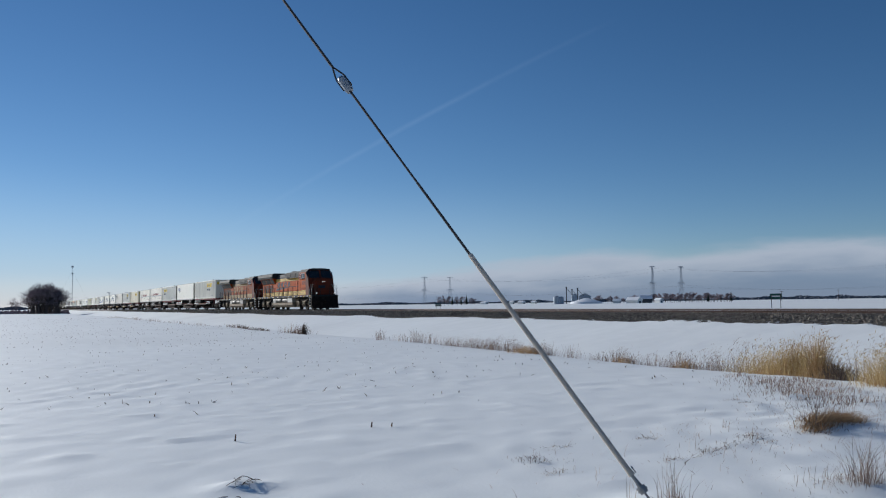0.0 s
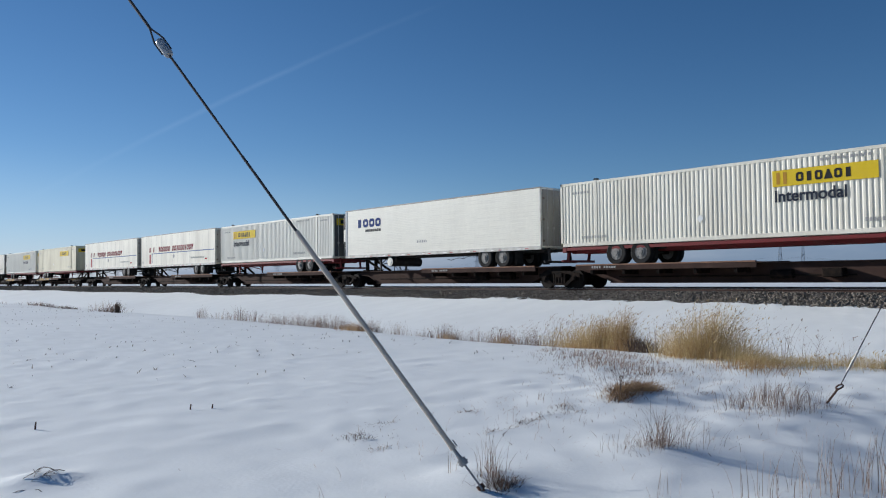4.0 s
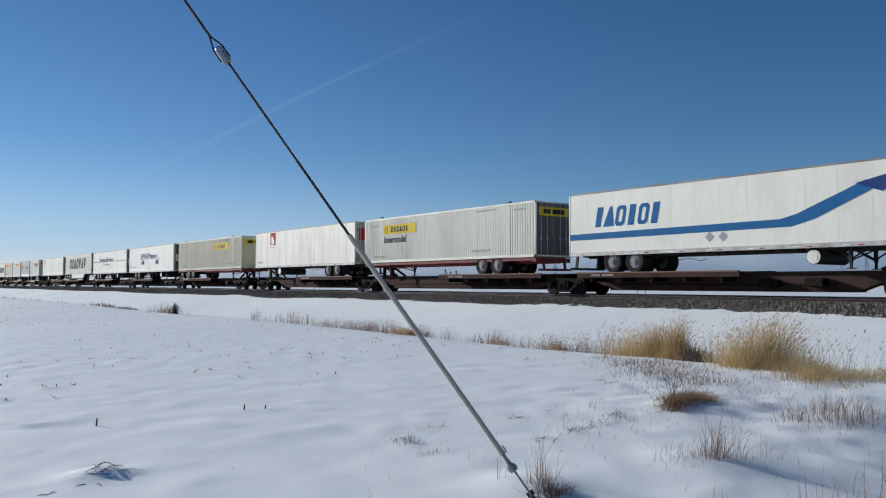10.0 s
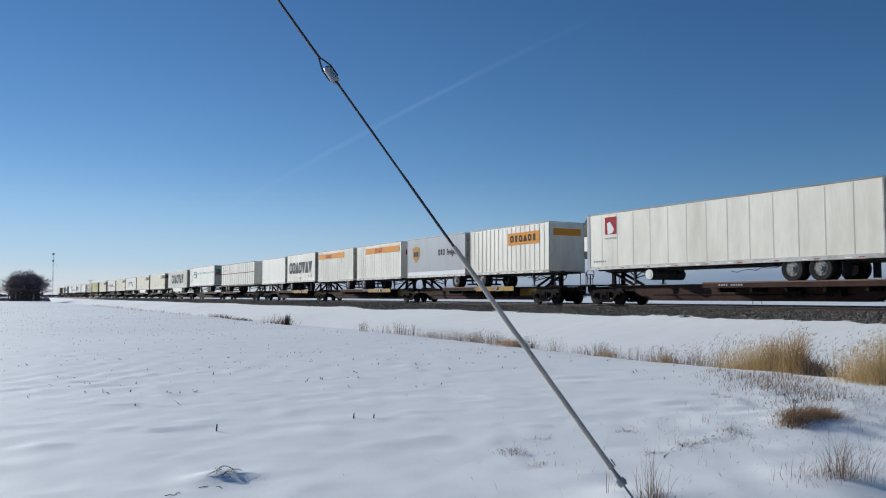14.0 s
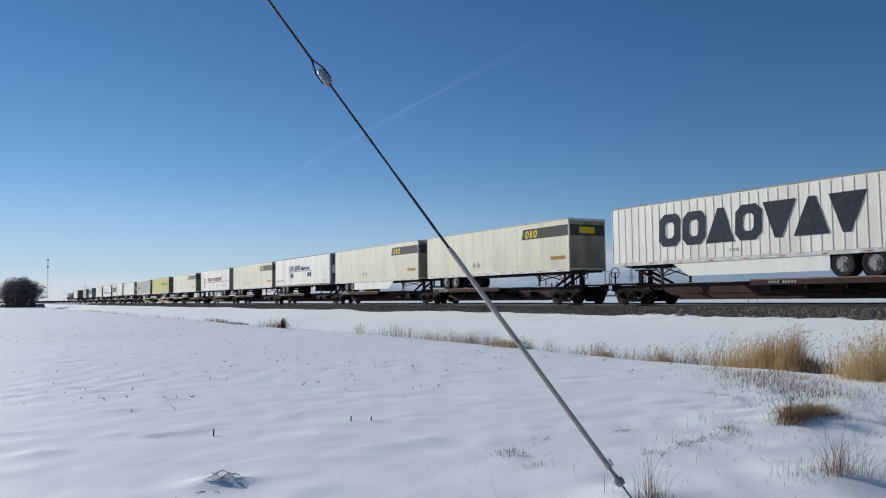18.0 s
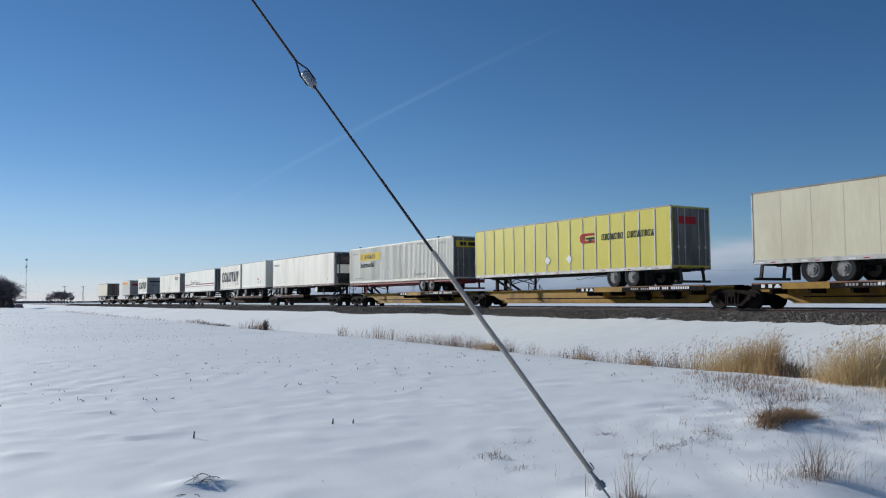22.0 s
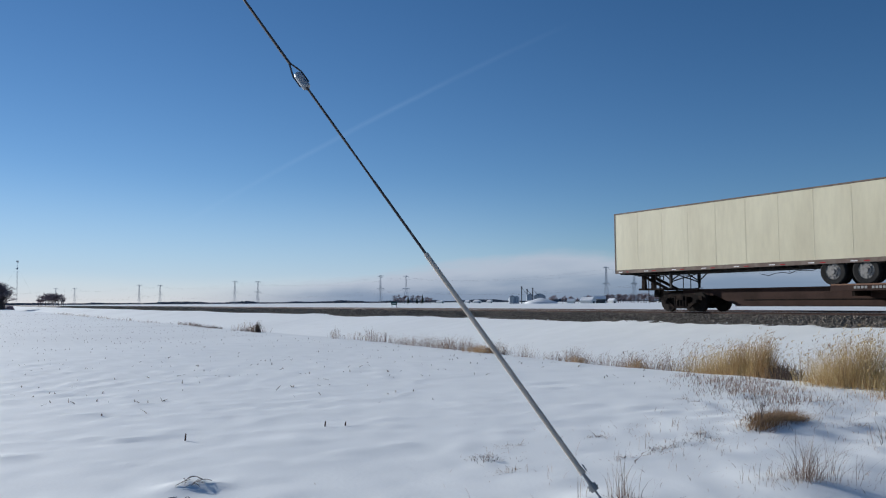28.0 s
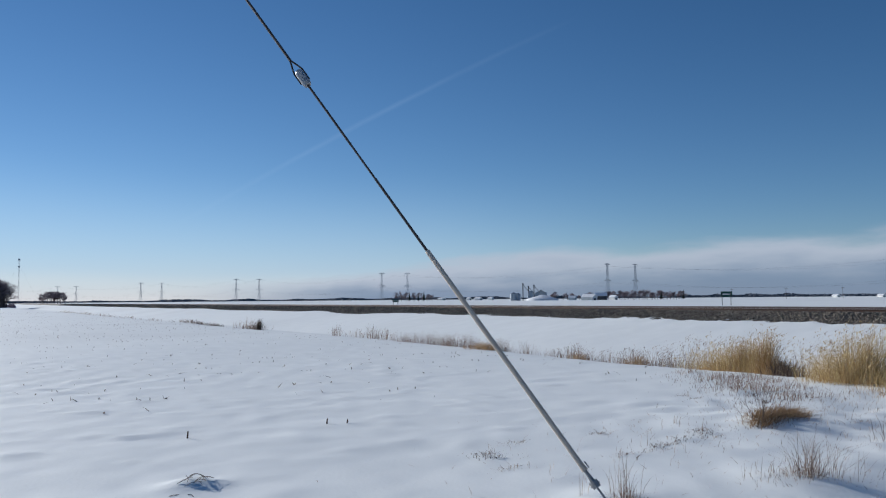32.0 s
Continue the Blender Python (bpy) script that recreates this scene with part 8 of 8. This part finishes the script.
def build_farm():
    def place(az, d, turn=0):
        p = polar(az, d)
        return pose(p.x, p.y, gz(p.x, p.y), 0, 0, turn - az)

    def bin_(az, d, r, h, label):
        t = thing("grain_bin", label, "grain bin", "grain bins", at=place(az, d))
        part("drum", Geo().rod((0, 0, 0), (0, 0, h), r, 24), BIN, t)
        part("cone_roof", Geo().rod((0, 0, h), (0, 0, h + r * 0.45), r * 1.03, 24, 0.3), BIN, t)
        for i in range(6):
            part("band", Geo().rod((0, 0, h * (i + 0.5) / 6), (0, 0, h * (i + 0.5) / 6 + 0.12), r * 1.01, 24), BIN, t)

    bin_(36.85, 600, 2.6, 5.2, "grey galvanised grain bin")
    bin_(37.15, 602, 2.3, 4.8, "small grey galvanised grain bin")
    bin_(38.1, 605, 2.2, 6.5, "grey grain bin beside the elevator")
    for az, h in ((37.55, 12.2), (37.95, 10.2), (38.35, 11.0)):
        t = thing("grain_elevator", "thin dark steel grain elevator leg", "elevator", "elevator legs", at=place(az, 606))
        part("leg", Geo().box(-0.35, 0.35, -0.35, 0.35, 0, h, 0.05), DARKWALL, t)
        part("head", Geo().box(-0.6, 0.6, -0.5, 0.5, h, h + 1.0, 0.1), DARKWALL, t)
        part("spout", Geo().rod((0, 0, h), (4.5, 0, h * 0.55), 0.18, 6), DARKWALL, t)

    def shed(az, d, w, l, h, rise, wall, roof, label, turn=0):
        t = thing("farm_shed", label, "shed", "farm sheds", at=place(az, d, turn))
        part("shed_body", Geo().box(-w / 2, w / 2, -l / 2, l / 2, 0, h).along([(-w / 2, h), (w / 2, h), (0, h + rise)], -l / 2, l / 2), wall, t)
        for s in (-1, 1):
            part("roof", Geo().add([(s * (w / 2 + 0.4), -l / 2 - 0.4, h - 0.1), (s * (w / 2 + 0.4), l / 2 + 0.4, h - 0.1), (0, l / 2 + 0.4, h + rise + 0.12), (0, -l / 2 - 0.4, h + rise + 0.12),
                                    (s * (w / 2 + 0.4), -l / 2 - 0.4, h + 0.15), (s * (w / 2 + 0.4), l / 2 + 0.4, h + 0.15), (0, l / 2 + 0.4, h + rise + 0.4), (0, -l / 2 - 0.4, h + rise + 0.4)],
                                   [(0, 1, 2, 3), (7, 6, 5, 4), (0, 4, 5, 1), (1, 5, 6, 2), (2, 6, 7, 3), (3, 7, 4, 0)]), roof, t)
        part("door", Geo().box(-w * 0.2, w * 0.2, -l / 2 - 0.08, -l / 2, 0, h * 0.75), DARKWALL if wall is BARNWHITE else BARNWHITE, t)

    shed(38.85, 615, 9, 12, 5.5, 2.2, BIN, BIN, "tall grey steel farm building")
    t = thing("grain_pile", "low white domed grain pile cover", "grain store", at=place(38.95, 590))
    part("cover", Geo().rod((0, 0, 0), (0, 0, 1.2), 12.5, 32, 11.5).rod((0, 0, 1.2), (0, 0, 4.2), 11.5, 32, 1.0), ROOFSNOW, t)
    shed(42.3, 560, 6.5, 9, 2.0, 2.0, BARNWHITE, ROOFSNOW, "white barn with a snow-covered roof", 60)
    shed(41.1, 590, 5, 5, 1.8, 1.2, BARNWHITE, ROOFSNOW, "low white farm shed", 80)
    shed(43.1, 600, 8, 9, 3.0, 2.2, DARKWALL, ROOFSNOW, "dark shed with a snow-covered roof", 90)
    for az, w, d in ((33.6, 3.5, 900), (34.3, 5.5, 900), (35.2, 4, 900), (44.0, 3.5, 580), (58.4, 5, 1000), (61.0, 5, 980), (31.6, 6, 1000), (72.5, 8, 900)):
        shed(az, d, w, w * 1.4, 1.9, 1.2, BARNWHITE, ROOFSNOW, "small white far farm building", 50)
    # road signs beyond the line
    for az, d, w, h, top in ((51.63, 150, 1.95, 0.95, 2.55), (28.23, 210, 1.6, 0.7, 1.6)):
        t = thing("road_sign", "green road sign on two posts beyond the tracks", "road sign", "road signs", at=place(az, d))
        part("sign_plate", Geo().box(-w / 2, w / 2, -0.02, 0.02, top - h, top, 0.01), SIGNGREEN, t, "green sign plate")
        part("sign_lettering", Geo().box(-w * 0.35, w * 0.35, -0.03, -0.02, top - h * 0.6, top - h * 0.4), BARNWHITE, t)
        for s in (-0.38, 0.38):
            part("sign_post", Geo().box(s * w - 0.05, s * w + 0.05, -0.06, -0.02 + 0.04, -0.5, top - h * 0.2), TIE, t)
    # guyed mast
    p = polar(3.19, 760)
    t = thing("radio_mast", "slender guyed lattice radio mast", "mast", at=pose(p.x, p.y, gz(p.x, p.y)))
    g = Geo()
    H = 38.0
    for i in range(3):
        a = i * 2.094
        g.rod((0.45 * math.cos(a), 0.45 * math.sin(a), 0), (0.45 * math.cos(a), 0.45 * math.sin(a), H), 0.07, 4)
        for k in range(19):
            b = a + 2.094
            g.rod((0.45 * math.cos(a), 0.45 * math.sin(a), 2 * k), (0.45 * math.cos(b), 0.45 * math.sin(b), 2 * k + 2), 0.04, 3)
    part("lattice", g, PYLON, t)
    part("antenna", Geo().rod((0, 0, H - 0.5), (0, 0, H + 1.0), 0.9, 10).rod((0, 0, H - 6.5), (0, 0, H - 5.2), 0.7, 10), PYLON, t)
    for i in range(3):
        a = i * 2.094 + 0.5
        part("guy", Geo().rod((0, 0, H * 0.9), (20 * math.cos(a), 20 * math.sin(a), 0), 0.02, 3), CHASSIS, t)
    # a distant wooden pole line
    for i in range(7):
        p = polar(52.0 + i * 3.4, 620 - i * 22)
        t = thing("utility_pole", "far wooden utility pole", "pole", "utility poles", at=pose(p.x, p.y, gz(p.x, p.y), 0, 0, -60))
        part("pole", Geo().rod((0, 0, 0), (0, 0, 7.5), 0.14, 7, 0.1), TIE, t)
        part("crossarm", Geo().box(-1.1, 1.1, -0.06, 0.06, 6.9, 7.05), TIE, t)


build_power_line()
build_trees()
build_farm()


# ---- clouds ----
def cloud_material(name, low, high, cut, soft, scale, alpha):
    mat = bpy.data.materials.new(name)
    mat.use_nodes = True
    n, link = mat.node_tree.nodes, mat.node_tree.links.new
    uv = n.new("ShaderNodeUVMap")
    sep, noise_ = n.new("ShaderNodeSeparateXYZ"), n.new("ShaderNodeTexNoise")
    mp = n.new("ShaderNodeMapping")
    mp.inputs["Scale"].default_value = scale
    link(uv.outputs[0], sep.inputs[0])
    link(uv.outputs[0], mp.inputs["Vector"])
    link(mp.outputs[0], noise_.inputs["Vector"])
    noise_.inputs["Scale"].default_value, noise_.inputs["Detail"].default_value, noise_.inputs["Roughness"].default_value = 1.0, 7, 0.55
    edge = n.new("ShaderNodeMath")  # height plus cloud noise
    edge.operation = "MULTIPLY_ADD"
    link(noise_.outputs["Fac"], edge.inputs[0])
    edge.inputs[1].default_value = -0.55
    link(sep.outputs["Y"], edge.inputs[2])
    cover = n.new("ShaderNodeMapRange")
    cover.interpolation_type = "SMOOTHSTEP"
    cover.inputs["From Min"].default_value, cover.inputs["From Max"].default_value = cut, cut + soft
    cover.inputs["To Min"].default_value, cover.inputs["To Max"].default_value = alpha, 0.0
    link(edge.outputs[0], cover.inputs["Value"])
    fade = n.new("ShaderNodeMapRange")  # towards both ends of the bank
    fade.interpolation_type = "SMOOTHSTEP"
    fade.inputs["From Min"].default_value, fade.inputs["From Max"].default_value = 0.0, 0.2
    link(sep.outputs["X"], fade.inputs["Value"])
    mul = n.new("ShaderNodeMath")
    mul.operation = "MULTIPLY"
    link(cover.outputs[0], mul.inputs[0])
    link(fade.outputs[0], mul.inputs[1])
    col = n.new("ShaderNodeMix")
    col.data_type = "RGBA"
    col.inputs[6].default_value, col.inputs[7].default_value = (*low, 1), (*high, 1)
    tone = n.new("ShaderNodeMapRange")
    tone.interpolation_type = "SMOOTHSTEP"
    tone.inputs["From Min"].default_value, tone.inputs["From Max"].default_value = -0.1, cut + soft * 0.3
    link(edge.outputs[0], tone.inputs["Value"])
    link(tone.outputs[0], col.inputs[0])
    em, tr, mix = n.new("ShaderNodeEmission"), n.new("ShaderNodeBsdfTransparent"), n.new("ShaderNodeMixShader")
    link(col.outputs[2], em.inputs["Color"])
    link(mul.outputs[0], mix.inputs[0])
    link(tr.outputs[0], mix.inputs[1])
    link(em.outputs[0], mix.inputs[2])
    link(mix.outputs[0], n["Material Output"].inputs["Surface"])
    return mat


def backdrop(name, label, az0, az1, elev, dist, mat, steps=48, base=-0.6):
    """A curved strip of far sky; elev gives its upper edge by azimuth."""
    v, f, uvs = [], [], []
    for i in range(steps + 1):
        az = az0 + (az1 - az0) * i / steps
        p = polar(az, dist)
        v += [(p.x, p.y, dist * math.tan(radians(base))), (p.x, p.y, dist * math.tan(radians(elev(az))))]
    me = bpy.data.meshes.new(name)
    me.from_pydata(v, [], [(2 * i, 2 * i + 2, 2 * i + 3, 2 * i + 1) for i in range(steps)])
    layer = me.uv_layers.new(name="UVMap")
    for poly in me.polygons:
        for li in poly.loop_indices:
            vi = me.loops[li].vertex_index
            layer.data[li].uv = ((vi // 2) / steps, vi % 2)
    me.materials.append(mat)
    ob = tagged(new(name, me), label, "backdrop", kind="structure")
    ob.visible_shadow = False
    return ob


backdrop("cloud_bank_backdrop", "far bank of soft white cloud over a grey base", 10, 100, lambda a: float(np.interp(a, [10, 22, 32, 41, 52, 61, 70, 100], [1.6, 3.0, 4.6, 5.6, 6.4, 6.6, 8.5, 9])), 4300,
         cloud_material("cloud_bank", (0.165, 0.225, 0.32), (0.46, 0.475, 0.515), 0.22, 0.22, (7.0, 2.4, 1.0), 0.84))


backdrop("haze_backdrop", "pale winter haze low over the horizon", 48, -75, lambda a: 11.0, 4400,
         cloud_material("haze", (0.46, 0.545, 0.64), (0.38, 0.50, 0.64), -0.28, 0.95, (2.0, 0.2, 1.0), 0.6))


def contrail():
    mat = cloud_material("contrail", (0.5, 0.64, 0.8), (0.5, 0.64, 0.8), 0.2, 0.5, (9, 0.6, 1), 0.22)
    n, link = mat.node_tree.nodes, mat.node_tree.links.new
    sep = next(q for q in n if q.type == "SEPXYZ")
    across = n.new("ShaderNodeMath")  # soft to both sides
    across.operation = "PINGPONG"
    across.inputs[1].default_value = 0.5
    link(sep.outputs["Y"], across.inputs[0])
    soft = n.new("ShaderNodeMapRange")
    soft.inputs["From Max"].default_value, soft.inputs["To Max"].default_value = 0.5, 1.0
    link(across.outputs[0], soft.inputs["Value"])
    puffs = n.new("ShaderNodeMath")
    puffs.operation = "MULTIPLY"
    link(soft.outputs[0], puffs.inputs[0])
    noise_ = next(q for q in n if q.type == "TEX_NOISE")
    link(noise_.outputs["Fac"], puffs.inputs[1])
    dim = n.new("ShaderNodeMath")
    dim.operation = "MULTIPLY"
    link(puffs.outputs[0], dim.inputs[0])
    ends = n.new("ShaderNodeMath")
    ends.operation = "PINGPONG"
    ends.inputs[1].default_value = 0.5
    thin = n.new("ShaderNodeMath")
    thin.operation = "MULTIPLY"
    thin.inputs[1].default_value = 0.28
    link(sep.outputs["X"], ends.inputs[0])
    link(ends.outputs[0], dim.inputs[1])
    link(dim.outputs[0], thin.inputs[0])
    link(thin.outputs[0], next(q for q in n if q.type == "MIX_SHADER").inputs[0])
    pts = [(12.0, 4.8), (14.04, 6.05), (19.8, 9.5), (25.78, 12.83), (31.2, 15.5), (36.54, 17.84), (42.0, 19.9)]
    v = []
    for az, el in pts:
        p = polar(az, 4250)
        z = 4250 * math.tan(radians(el)) + 1.6
        v += [(p.x + 9, p.y, z - 17), (p.x - 9, p.y, z + 17)]
    me = bpy.data.meshes.new("contrail")
    me.from_pydata(v, [], [(2 * i, 2 * i + 2, 2 * i + 3, 2 * i + 1) for i in range(len(pts) - 1)])
    layer = me.uv_layers.new(name="UVMap")
    for poly in me.polygons:
        for li in poly.loop_indices:
            vi = me.loops[li].vertex_index
            layer.data[li].uv = ((vi // 2) / (len(pts) - 1), vi % 2)
    me.materials.append(mat)
    ob = tagged(new("contrail_backdrop", me), "faint white vapour trail across the sky", "backdrop", kind="structure")
    ob.visible_shadow = False


contrail()


# ---- what moves ----
def motions():
    """The whole train runs along the line towards -y; its pace rises very slightly."""
    for ob, s in MOVING:
        walk(ob, [(t, pose(TRACK_X, s - SPEED * (t - 15) - GAIN * (t - 15) ** 2, RAIL_Z)) for t in (0, 4, 8, 12, 16, 20, 24, 28, 32)])


motions()
